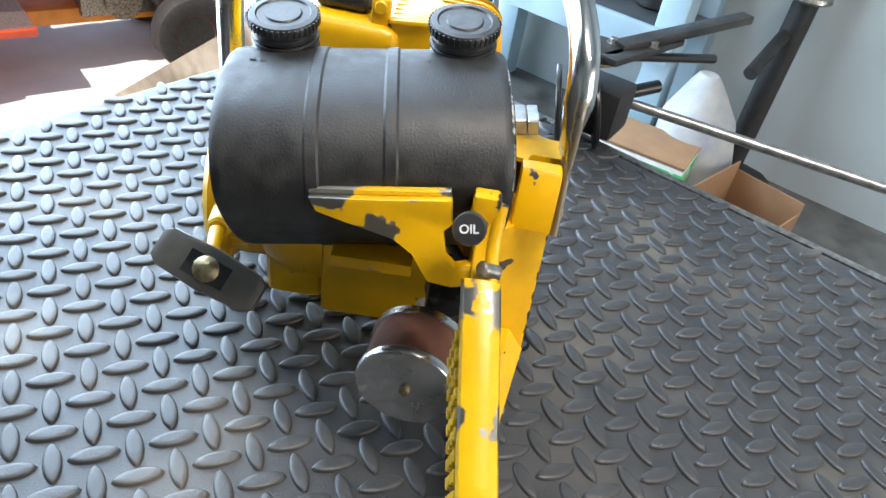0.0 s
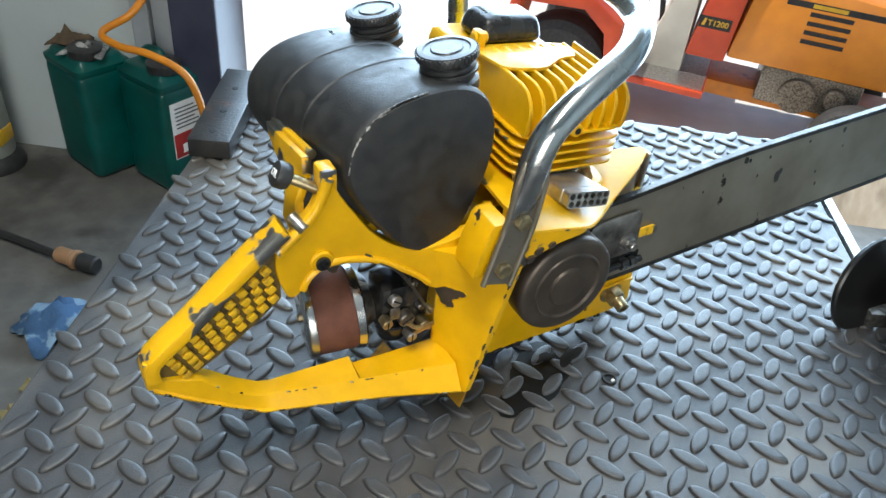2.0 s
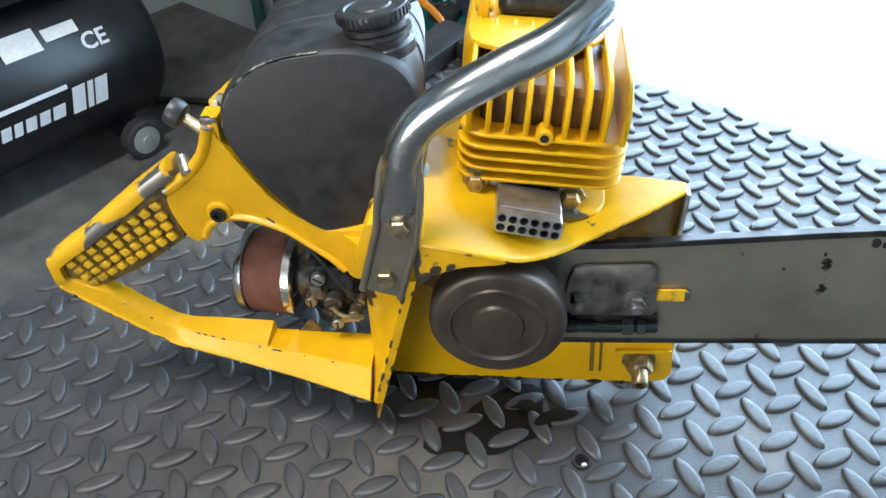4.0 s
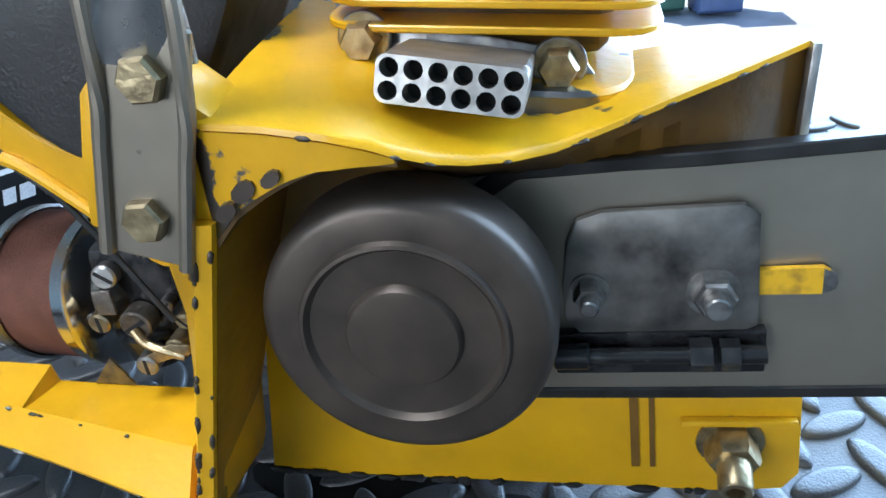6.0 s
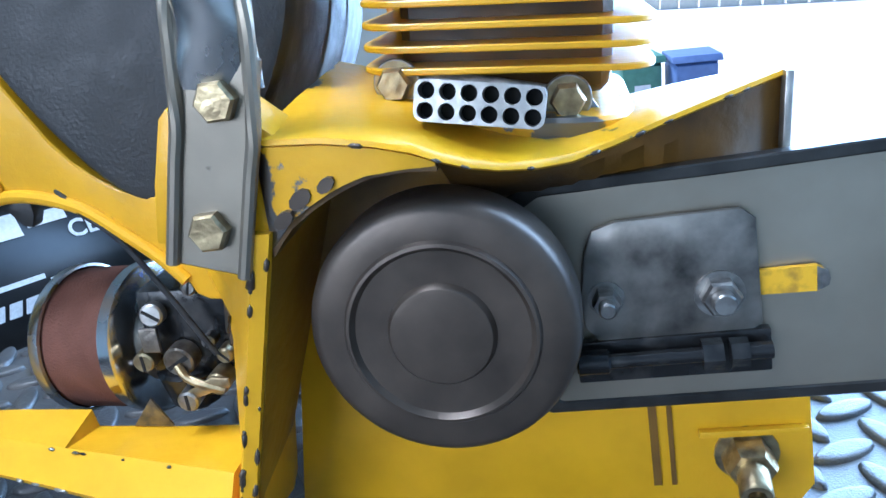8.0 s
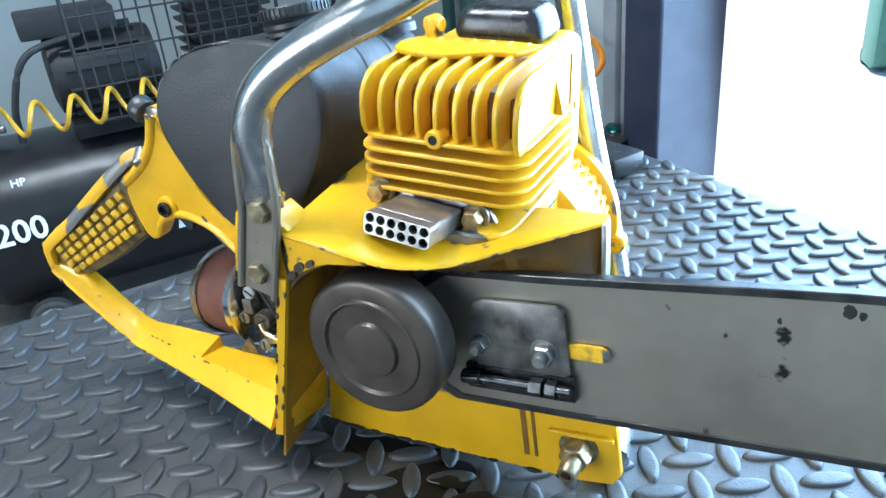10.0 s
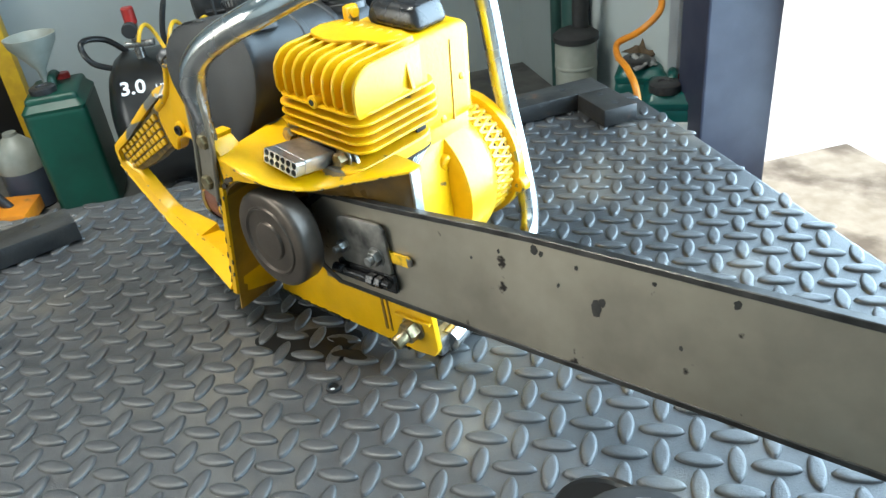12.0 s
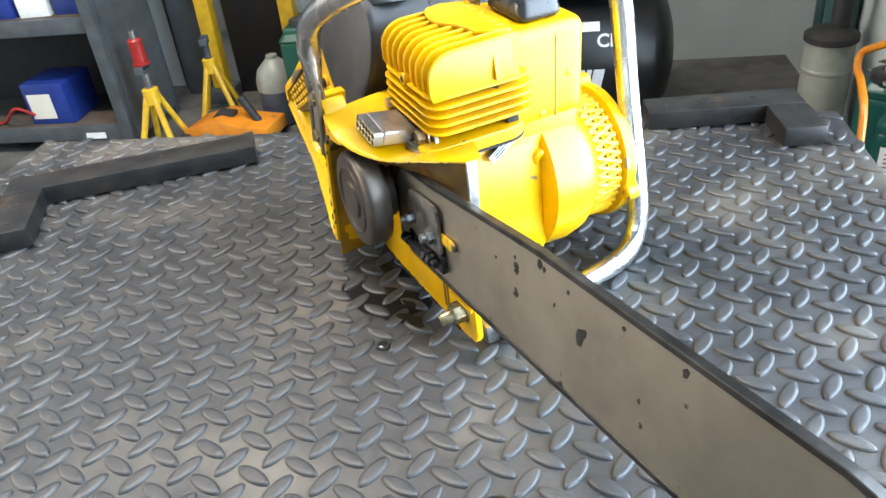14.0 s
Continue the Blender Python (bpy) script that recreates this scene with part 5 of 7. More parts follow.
def rail_section(x):
    """Inner top edge, crease and foot of the lower rail at x, as (y, z)."""
    zi = spline([(-0.3165, 0.1200), (-0.3000, 0.1100), (-0.2790, 0.0960), (-0.2625, 0.0805), (-0.2390, 0.0632), (-0.2030, 0.0640), (-0.1680, 0.0640), (-0.1670, 0.0555), (-0.1260, 0.0555), (-0.0880, 0.0567)], x)
    yi = spline([(-0.3165, 0.0440), (-0.2390, 0.0465), (-0.0880, 0.0440)], x)
    zc = spline([(-0.3165, 0.1130), (-0.2845, 0.1000), (-0.2680, 0.0800), (-0.2460, 0.0645), (-0.2100, 0.0608), (-0.1700, 0.0593), (-0.0880, 0.0563)], x)
    yc = spline([(-0.3165, 0.0310), (-0.2460, 0.0335), (-0.0880, 0.0094)], x)
    zb = spline([(-0.3165, 0.1040), (-0.2835, 0.0780), (-0.2450, 0.0500), (-0.1940, 0.0480), (-0.1480, 0.0450), (-0.0840, 0.0360)], x)
    yb = spline([(-0.3165, 0.0290), (-0.2450, 0.0290), (-0.0840, -0.0040)], x)
    return yi, zi, yc, zc, yb, zb


def lower_rail():
    """A cast rail: flat top, crease, outward-sloping side and a thin foot."""
    bm = bmesh.new()
    rings = []
    for x in (-0.3165, -0.3080, -0.2960, -0.2845, -0.2760, -0.2680, -0.2590, -0.2500, -0.2430, -0.2330, -0.2180, -0.2030, -0.1850, -0.1682, -0.1668, -0.1500, -0.1260, -0.1050, -0.0880):
        yi, zi, yc, zc, yb, zb = rail_section(x)
        pts = [(yi, zi), (yc + 0.0016, zc + 0.0002), (yc, zc - 0.0012), (yb + 0.0012, zb + 0.0026), (yb - 0.0006, zb + 0.0010), (yb, zb - 0.0012), (yb + 0.0050, zb - 0.0008), (yc + 0.0060, zc - 0.0075), (yi, zi - 0.0075)]
        rings.append([bm.verts.new((x, y, z)) for y, z in pts])
    for a, b in zip(rings, rings[1:]):
        for k in range(len(a)):
            bm.faces.new((a[k], a[(k + 1) % len(a)], b[(k + 1) % len(b)], b[k]))
    bm.faces.new(rings[0][::-1])
    bm.faces.new(rings[-1])
    return standing(bm)


part("lower_rail", lower_rail(), CAST_YELLOW, saw, smooth=28)
FOOT_EDGE = [(x, rail_section(x)[4] - 0.0006, rail_section(x)[5] + 0.0002) for x in (-0.3100, -0.2850, -0.2600, -0.2430, -0.2100, -0.1700, -0.1300, -0.0900)]
nicks(FOOT_EDGE, 30, 9, (0.0006, 0.0016), TANK_EDGE)
nicks([(x, rail_section(x)[2] + 0.0002, rail_section(x)[3] - 0.0004) for x in (-0.2900, -0.2600, -0.2300, -0.1800, -0.1400, -0.1000)], 12, 10, (0.0005, 0.0012), TANK_EDGE)
part("rail_end", standing(box(-0.3205, -0.3130, 0.0300, 0.0465, 0.1040, 0.1290, 0.0028)), YELLOW_WORN, saw)

# carburettor and round air filter, drawn in the mat's axes
F0, F1 = Vector((-0.1920, 0.0860, 0.0800)), Vector((-0.1490, 0.0800, 0.0830))
FD = (F1 - F0).normalized()
fil_at = along(tuple(F0), tuple(F0 + FD))
filt = part("air_filter", standing(lathe([(0.0330, 0.0030), (0.0335, 0.006), (0.0335, 0.038), (0.0330, 0.0415)], fil_at, 48)), FOAM, saw, "round brown foam air filter between plated plates")
part("filter_plate", standing(lathe([(0.0002, -0.0006), (0.0325, -0.0006), (0.0350, 0.0002), (0.0358, 0.0015), (0.0358, 0.0062), (0.0344, 0.0066)], fil_at, 48, False)), CHROME, filt)
part("filter_plate", standing(lathe([(0.0338, 0.0385), (0.0354, 0.0390), (0.0356, 0.0450), (0.0335, 0.0465), (0.0100, 0.0475), (0.0002, 0.0475)], fil_at, 48, False)), CHROME, filt)
part("filter_screw", standing(cyl(tuple(F0 - FD * 0.004), tuple(F0 + FD * 0.002), 0.0036, 12, w=0.0008)), BRASS, filt)
C0 = F0 + FD * 0.046
carb = part("carburettor", standing(join(cyl(tuple(C0), tuple(C0 + FD * 0.016), 0.0215, 24, 0.0150, 0.001), cyl(tuple(C0 + FD * 0.015), tuple(C0 + FD * 0.034), 0.0135, 20, w=0.001))), CARB, saw, "oily alloy carburettor")
part("carb_body", standing(join(box(-0.1380, -0.0960, 0.0500, 0.0820, 0.0780, 0.1180, 0.005), box(-0.1180, -0.0940, 0.0520, 0.0840, 0.0980, 0.1280, 0.006))), OILY, saw, "dark oily casting")
part("float_bowl", standing(join(cyl((-0.1240, 0.0600, 0.0790), (-0.1240, 0.0600, 0.0610), 0.0155, 22, 0.0120, 0.0015), cyl((-0.1240, 0.0600, 0.0615), (-0.1240, 0.0600, 0.0570), 0.0045, 10))), OILY, saw)
for p, q, r, mt in (((-0.1190, 0.0500, 0.0890), (-0.1190, 0.0410, 0.0885), 0.0068, CARB), ((-0.1360, 0.0520, 0.0885), (-0.1355, 0.0420, 0.0880), 0.0046, BRASS), ((-0.1165, 0.0480, 0.0730), (-0.1160, 0.0360, 0.0725), 0.0046, STEEL),
                    ((-0.1030, 0.0500, 0.0790), (-0.1030, 0.0390, 0.0790), 0.0050, BRASS), ((-0.0985, 0.0500, 0.0910), (-0.0985, 0.0420, 0.0905), 0.0036, BRASS), ((-0.1060, 0.0520, 0.0960), (-0.1055, 0.0440, 0.0960), 0.0030, STEEL),
                    ((-0.1290, 0.0520, 0.1080), (-0.1280, 0.0440, 0.1090), 0.0050, ALU), ((-0.1120, 0.0540, 0.1180), (-0.1110, 0.0480, 0.1190), 0.0032, STEEL)):
    sc = part("carb_screw", standing(cyl(p, q, r, 18, w=0.0008)), mt, saw)
    e = Vector(q) + (Vector(q) - Vector(p)).normalized() * 0.0003
    part("slot", standing(box(-r * 0.8, r * 0.8, -r * 0.14, r * 0.14, 0.0, 0.0003, 0, 1, along(q, tuple(e)) @ pose(0, 0, 0, 0, 0, 137 * r * 1000))), HOLE_DARK, sc)
part("throttle_shaft", standing(tube([(-0.1190, 0.0400, 0.0880), (-0.1150, 0.0385, 0.0830), (-0.1080, 0.0380, 0.0800), (-0.0990, 0.0385, 0.0770)], 0.0019, 10, 5)), BRASS, saw)
part("choke_lever", standing(prism([(-0.1160, 0.0770), (-0.1040, 0.0835), (-0.0960, 0.0830), (-0.0960, 0.0790), (-0.1040, 0.0765), (-0.1130, 0.0735)], 0.0372, 0.0388, 0.0005)), BRASS, saw)
part("float_lever", standing(box(-0.1340, -0.1260, 0.0420, 0.0440, 0.0930, 0.1040, 0.0008)), CARB, saw)
part("fuel_hose", standing(tube([(-0.1020, 0.0600, 0.1240), (-0.1080, 0.0620, 0.1330), (-0.1010, 0.0700, 0.1390), (-0.0920, 0.0760, 0.1360)], 0.0036, 12, 6)), CAP_BLACK, saw, "short black fuel hose")
part("throttle_cable", standing(tube([(-0.1560, 0.0470, 0.1640), (-0.1460, 0.0430, 0.1560), (-0.1300, 0.0410, 0.1430), (-0.1150, 0.0400, 0.1200), (-0.1040, 0.0400, 0.1000), (-0.1000, 0.0400, 0.0930)], 0.0013, 8, 6)), CAP_BLACK, saw, "thin black throttle cable")
part("clip", standing(prism([(-0.1490, 0.0560), (-0.1300, 0.0560), (-0.1380, 0.0700)], 0.0440, 0.0452, 0.0003)), GRIP_PAINT, saw, "thin sheet clip in the opening")

# ---- things along the workshop's west wall ----


def at_room(wx, wy, z=FLOOR, turn=0.0):
    """A pose at a place given in the saw's axes, turned with the room."""
    return PLAN @ Matrix.Translation((wx, wy, z)) @ pose(0, 0, 0, 0, 0, TURN + turn)


def in_room(rx, ry, size=1.0, turn=0.0, z=0.0):
    """A pose on the floor given in the room's own axes."""
    return ROOM @ pose(rx, ry, FL + z, 0, 0, turn) @ Matrix.Diagonal((size, size, size, 1))


def compressor():
    t = thing("air_compressor", "black wheeled air compressor with a 200 litre tank", "compressor", ROOM @ pose(-1.21, 0.055, FL) @ Matrix.Diagonal((0.66, 0.66, 0.66, 1)))
    r, h0 = 0.235, 0.30
    # the tank lies along the wall, which is the room's y
    axis = Matrix.Translation((0, -0.49, h0)) @ Euler((radians(-90), 0, 0)).to_matrix().to_4x4()
    tk = part("tank", lathe([(0.02, -0.085), (0.10, -0.078), (0.17, -0.058), (0.215, -0.030), (r, 0.0), (r, 0.99), (0.215, 1.02), (0.17, 1.048), (0.10, 1.068), (0.02, 1.075)], axis, 48), BLACK_PAINT, t)

    def on(y, ang, size, text, bold=True):
        m = Matrix.Translation((math.cos(ang) * (r + 0.002), y, h0 + math.sin(ang) * (r + 0.002))) @ Euler((math.pi / 2 - ang, 0, radians(90))).to_matrix().to_4x4()
        return words(text, size, PRINT_WHITE, tk, m, 0.0006, bold)

    on(-0.46, radians(44), 0.066, "3.0")
    on(-0.372, radians(41), 0.030, "HP")
    on(-0.40, radians(10), 0.085, "200")
    on(-0.47, radians(7), 0.034, "Lt.")
    on(0.35, radians(24), 0.06, "CE")
    # the maker's mark as plain white shapes
    for y0, w, ang, hh in ((0.005, 0.034, -8, 0.066), (0.046, 0.026, -10, 0.038), (0.078, 0.022, -10, 0.038), (0.112, 0.028, -10, 0.038), (0.150, 0.028, -10, 0.038), (0.190, 0.034, -10, 0.038), (0.250, 0.036, -7, 0.075), (0.284, 0.016, -7, 0.075), (0.316, 0.036, -7, 0.075)):
        a = radians(ang)
        m = Matrix.Translation((math.cos(a) * (r + 0.001), y0, h0 + math.sin(a) * (r + 0.001))) @ Euler((math.pi / 2 - a, 0, radians(90))).to_matrix().to_4x4()
        part("mark", shear(box(-w / 2, w / 2, -hh / 2, hh / 2, 0, 0.0012, 0.0, 1), lambda c: Vector((c.x + 0.2 * c.y, c.y, c.z))), PRINT_WHITE, tk).matrix_basis = m
    a = radians(4)
    part("mark", box(-0.11, 0.11, -0.006, 0.006, 0, 0.0012), PRINT_WHITE, tk).matrix_basis = Matrix.Translation((math.cos(a) * (r + 0.001), 0.12, h0 + math.sin(a) * (r + 0.001))) @ Euler((math.pi / 2 - a, 0, radians(90))).to_matrix().to_4x4()
    a = radians(36)
    part("rating_label", box(-0.045, 0.045, -0.016, 0.016, 0, 0.0012), LABEL_WHITE, tk).matrix_basis = Matrix.Translation((math.cos(a) * (r + 0.001), 0.28, h0 + math.sin(a) * (r + 0.001))) @ Euler((math.pi / 2 - a, 0, radians(90))).to_matrix().to_4x4()
    part("warning_label", box(-0.05, 0.05, -0.03, 0.03, 0, 0.0012), LABEL_WHITE, tk).matrix_basis = Matrix.Translation((math.cos(a) * (r + 0.001), 0.17, h0 + math.sin(a) * (r + 0.001))) @ Euler((math.pi / 2 - a, 0, radians(90))).to_matrix().to_4x4()
    for y in (-0.40, 0.40):
        part("foot", box(-0.14, 0.14, y - 0.03, y + 0.03, 0.04, 0.14, 0.006), BLACK_PAINT, t)
    for y in (-0.40, 0.40):
        for x in (-0.20, 0.20):
            wh = part("wheel", lathe([(0.052, -0.022), (0.060, -0.016), (0.060, 0.016), (0.052, 0.022)], Matrix.Translation((x, y, 0.06)) @ Euler((0, radians(90), 0)).to_matrix().to_4x4(), 28), TYRE, t)
            part("hub", lathe([(0.042, -0.024), (0.042, 0.024), (0.015, 0.027), (0.013, 0.030)], Matrix.Translation((x, y, 0.06)) @ Euler((0, radians(90), 0)).to_matrix().to_4x4(), 20), MILKY, wh)
    part("end_handle", tube([(0.03, -0.50, h0 + 0.19), (0.03, -0.58, h0 + 0.23), (0.0, -0.60, h0 + 0.29), (-0.04, -0.53, h0 + 0.28), (-0.05, -0.45, h0 + 0.20)], 0.010, 10, 6), BLACK_PAINT, t)
    part("motor_plate", box(-0.16, 0.16, -0.20, 0.40, h0 + r - 0.01, h0 + r + 0.03, 0.004), BLACK_PAINT, t)
    motor = part("motor", lathe([(0.06, 0), (0.10, 0.01), (0.105, 0.03), (0.105, 0.26), (0.10, 0.28), (0.05, 0.29)], Matrix.Translation((0.02, -0.22, h0 + r + 0.14)) @ Euler((radians(-90), 0, 0)).to_matrix().to_4x4(), 28), BLACK_MATT, t)
    for i in range(14):
        an = 2 * math.pi * i / 14
        part("cooling_fin", box(-0.003, 0.003, 0.0, 0.20, 0.10, 0.120, 0.001, 1, Matrix.Translation((0.02, -0.18, h0 + r + 0.14)) @ Euler((0, an, 0)).to_matrix().to_4x4()), BLACK_MATT, motor)
    part("switch_box", box(-0.09, 0.10, -0.26, -0.02, h0 + r + 0.25, h0 + r + 0.31, 0.008), BLACK_MATT, t)
    head = part("pump_head", box(-0.08, 0.10, 0.18, 0.38, h0 + r + 0.03, h0 + r + 0.34, 0.01), BLACK_MATT, t)
    for i in range(7):
        part("head_rib", box(-0.10, 0.12, 0.16, 0.40, h0 + r + 0.10 + i * 0.03, h0 + r + 0.11 + i * 0.03, 0.003), BLACK_MATT, head)
    guard = part("belt_guard", join(cyl((0.17, -0.15, h0 + r + 0.03), (0.17, -0.15, h0 + r + 0.50), 0.005, 8), cyl((0.17, 0.40, h0 + r + 0.03), (0.17, 0.40, h0 + r + 0.50), 0.005, 8),
                                    cyl((0.17, -0.15, h0 + r + 0.03), (0.17, 0.40, h0 + r + 0.03), 0.005, 8), cyl((0.17, -0.15, h0 + r + 0.50), (0.17, 0.40, h0 + r + 0.50), 0.005, 8)), BLACK_MATT, t, "black wire belt guard")
    for i in range(14):
        part("guard_wire", cyl((0.17, -0.115 + i * 0.036, h0 + r + 0.03), (0.17, -0.115 + i * 0.036, h0 + r + 0.50), 0.003, 6), BLACK_MATT, guard)
    for k in range(4):
        part("guard_wire", cyl((0.17, -0.15, h0 + r + 0.12 + k * 0.09), (0.17, 0.40, h0 + r + 0.12 + k * 0.09), 0.003, 6), BLACK_MATT, guard)
    reg = part("regulator", join(cyl((0.05, -0.42, h0 + r - 0.01), (0.05, -0.42, h0 + r + 0.13), 0.016, 14), cyl((-0.01, -0.42, h0 + r + 0.10), (0.12, -0.42, h0 + r + 0.10), 0.013, 12), cyl((0.10, -0.45, h0 + r + 0.05), (0.12, -0.36, h0 + r + 0.05), 0.011, 12)), STEEL, t)
    part("regulator_knob", cyl((0.05, -0.42, h0 + r + 0.10), (0.05, -0.42, h0 + r + 0.155), 0.020, 18, w=0.004), RED, reg)
    part("gauge", cyl((0.12, -0.42, h0 + r + 0.10), (0.145, -0.42, h0 + r + 0.10), 0.024, 20, w=0.003), BLACK_MATT, reg)
    part("discharge_pipe", tube([(0.09, -0.12, h0 + r + 0.25), (0.13, -0.26, h0 + r + 0.22), (0.12, -0.32, h0 + r + 0.10), (0.10, -0.33, h0 + r)], 0.009, 10, 6), BLACK_MATT, t)
    for k in (0, 1):
        part("tow_bar", cyl((0.06 + k * 0.06, 0.40, h0 + r - 0.03), (0.16 + k * 0.05, 0.66, h0 + r + 0.40), 0.015, 12), BLACK_MATT, t)
    return t


compressor()


def coil(name, start, end, r, turns, rod, mat, label, sag=0.05):
    a, b = Vector(start), Vector(end)
    d = b - a
    pts = []
    n = turns * 10
    for i in range(n + 1):
        f = i / n
        c = a + d * f + Vector((0, 0, -sag * math.sin(math.pi * f)))
        th = 2 * math.pi * turns * f
        side = d.normalized().cross(Vector((0, 0, 1))).normalized()
        pts.append(tuple(c + side * (r * math.cos(th)) + Vector((0, 0, 1)) * (r * math.sin(th)) + d.normalized() * 0.0))
    return tagged(part(name, tube(pts, rod, 7, 2), mat), label, "hose")


air_hose = coil("air_hose", (-1.065, -0.200, 0.055), (-1.060, 0.270, 0.090), 0.026, 8, 0.0042, YELLOW_HOSE, "thin yellow coiled air hose hanging before the compressor", 0.02)
air_hose.matrix_world = ROOM


def jerrycan(m, mat, label, w=0.24, d=0.19, h=0.35, cap=RED, sticker=True, handle=True):
    t = thing("jerrycan", label, "jerrycan", m)
    body = join(box(-w / 2, w / 2, -d / 2, d / 2, 0.0, h * 0.86, 0.028, 4), shear(box(-w / 2, w / 2, -d / 2, d / 2, h * 0.80, h * 0.94, 0.022, 4), lambda c: Vector((c.x * (1.0 if c.z < h * 0.88 else 0.86), c.y * (1.0 if c.z < h * 0.88 else 0.84), c.z))))
    part("body", body, mat, t)
    part("screw_cap", lathe([(0.040, 0), (0.042, 0.004), (0.042, 0.022), (0.036, 0.026), (0.020, 0.026), (0.018, 0.022), (0.0004, 0.022)], pose(w * 0.22, -d * 0.12, h * 0.93), 28), CAP_BLACK, t)
    part("small_cap", cyl((-w * 0.30, d * 0.10, h * 0.93), (-w * 0.30, d * 0.10, h * 0.98), 0.022, 18, w=0.003), cap, t)
    if handle:
        part("grab_handle", tube([(-w * 0.36, 0, h * 0.92), (-w * 0.24, 0, h * 0.99), (0, 0, h * 1.0), (w * 0.05, 0, h * 0.93)], 0.014, 10, 6), mat, t)
    if sticker:
        lb = part("sticker", box(w / 2 - 0.0004, w / 2 + 0.0016, -d * 0.36, d * 0.36, h * 0.30, h * 0.74, 0.0), LABEL_WHITE, t)
        part("sticker_red", box(w / 2 + 0.0017, w / 2 + 0.0027, -d * 0.35, d * 0.35, h * 0.31, h * 0.50), RED, lb)
        for i in range(6):
            part("print_bar", box(w / 2 + 0.0017, w / 2 + 0.0025, -d * 0.28, d * (0.28 - 0.08 * (i % 3)), h * (0.54 + i * 0.03), h * (0.55 + i * 0.03)), GREY_STEEL, lb)
        part("print_bar", box(w / 2 + 0.0028, w / 2 + 0.0036, -d * 0.20, d * 0.15, h * 0.34, h * 0.41), LABEL_WHITE, lb)
    return t


jerrycan(at_room(-0.335, 1.49, turn=-30), TEAL, "dark teal plastic jerrycan with a white and red label", 0.175, 0.145)
jerrycan(at_room(-0.490, 1.626, turn=-34), TEAL, "dark teal plastic jerrycan with rags lying on it", 0.175, 0.145, sticker=False, handle=False)


def crumpled(name, sx, sy, sz, mat, label, category, m, seed):
    """A small crumpled cloth: a folded sheet with uneven height."""
    rnd = random.Random(seed)
    bm = bmesh.new()
    n = 11
    ph = [rnd.uniform(0, 6.28) for _ in range(6)]
    rows = []
    for i in range(n):
        row = []
        for k in range(n):
            u, v = i / (n - 1) * 2 - 1, k / (n - 1) * 2 - 1
            r = 1 + 0.14 * math.sin(3 * math.atan2(v, u) + ph[0]) + 0.1 * rnd.uniform(-1, 1)
            d = max(0.0, 1 - (u * u + v * v) / 1.9)
            z = sz * (0.12 + d * (0.55 + 0.30 * math.sin(5 * u + ph[1]) * math.cos(4 * v + ph[2]) + 0.22 * math.sin(9 * v + 4 * u + ph[3]) + 0.12 * rnd.uniform(-1, 1)))
            row.append(bm.verts.new((sx * u * r, sy * v * r, max(z, 0.002))))
        rows.append(row)
    for i in range(n - 1):
        for k in range(n - 1):
            bm.faces.new((rows[i][k], rows[i + 1][k], rows[i + 1][k + 1], rows[i][k + 1]))
    ext_ = bmesh.ops.extrude_face_region(bm, geom=bm.faces[:])
    for v in [g for g in ext_["geom"] if isinstance(g, bmesh.types.BMVert)]:
        v.co.z = max(0.0, v.co.z - 0.002)
    ob = tagged(part(name, bm, mat, None, smooth=180), label, category)
    ob.matrix_world = m
    return ob


crumpled("brown_rag", 0.034, 0.026, 0.030, material("brown_oily_cloth", (0.11, 0.075, 0.04), 0.9, second=(0.06, 0.04, 0.025), scale=50, bump=0.5), "crumpled brown oily rag on top of a jerrycan", "rag", ROOM @ pose(-0.862, 0.812, FL + 0.2435), 4)
crumpled("work_glove", 0.036, 0.028, 0.022, material("grey_glove_cloth", (0.34, 0.34, 0.33), 0.9, second=(0.12, 0.12, 0.12), scale=60, spread=(0.45, 0.55), bump=0.4), "crumpled grey work glove on top of a jerrycan", "glove", ROOM @ pose(-0.820, 0.782, FL + 0.2435), 9)
part_funnel = jerrycan(in_room(-1.275, -0.440, 0.68), GREEN_CAN, "dark green jerrycan with a milky funnel in its neck", 0.26, 0.20, 0.46, RED, False)
funnel = thing("funnel", "milky translucent plastic funnel standing in a jerrycan", "funnel", in_room(-1.275, -0.453, 0.60, 0, 0.297))
part("cone", lathe([(0.012, 0.0), (0.016, 0.06), (0.085, 0.16), (0.092, 0.19), (0.086, 0.19), (0.014, 0.065), (0.010, 0.0)], pose(0, 0, 0), 28, False), MILKY, funnel)
can = thing("white_canister", "translucent white plastic canister half full of dark fluid", "canister", in_room(-1.33, -0.590, 0.55))
part("body", lathe([(0.09, 0), (0.10, 0.01), (0.10, 0.22), (0.085, 0.27), (0.045, 0.31), (0.04, 0.315)], pose(0, 0, 0), 28), material("dark_fluid", (0.05, 0.06, 0.08), 0.35, second=(0.035, 0.04, 0.06), scale=9), can)
part("shoulder", lathe([(0.101, 0.18), (0.101, 0.222), (0.086, 0.275), (0.046, 0.316), (0.030, 0.330), (0.028, 0.345)], pose(0, 0, 0), 28), MILKY, can)

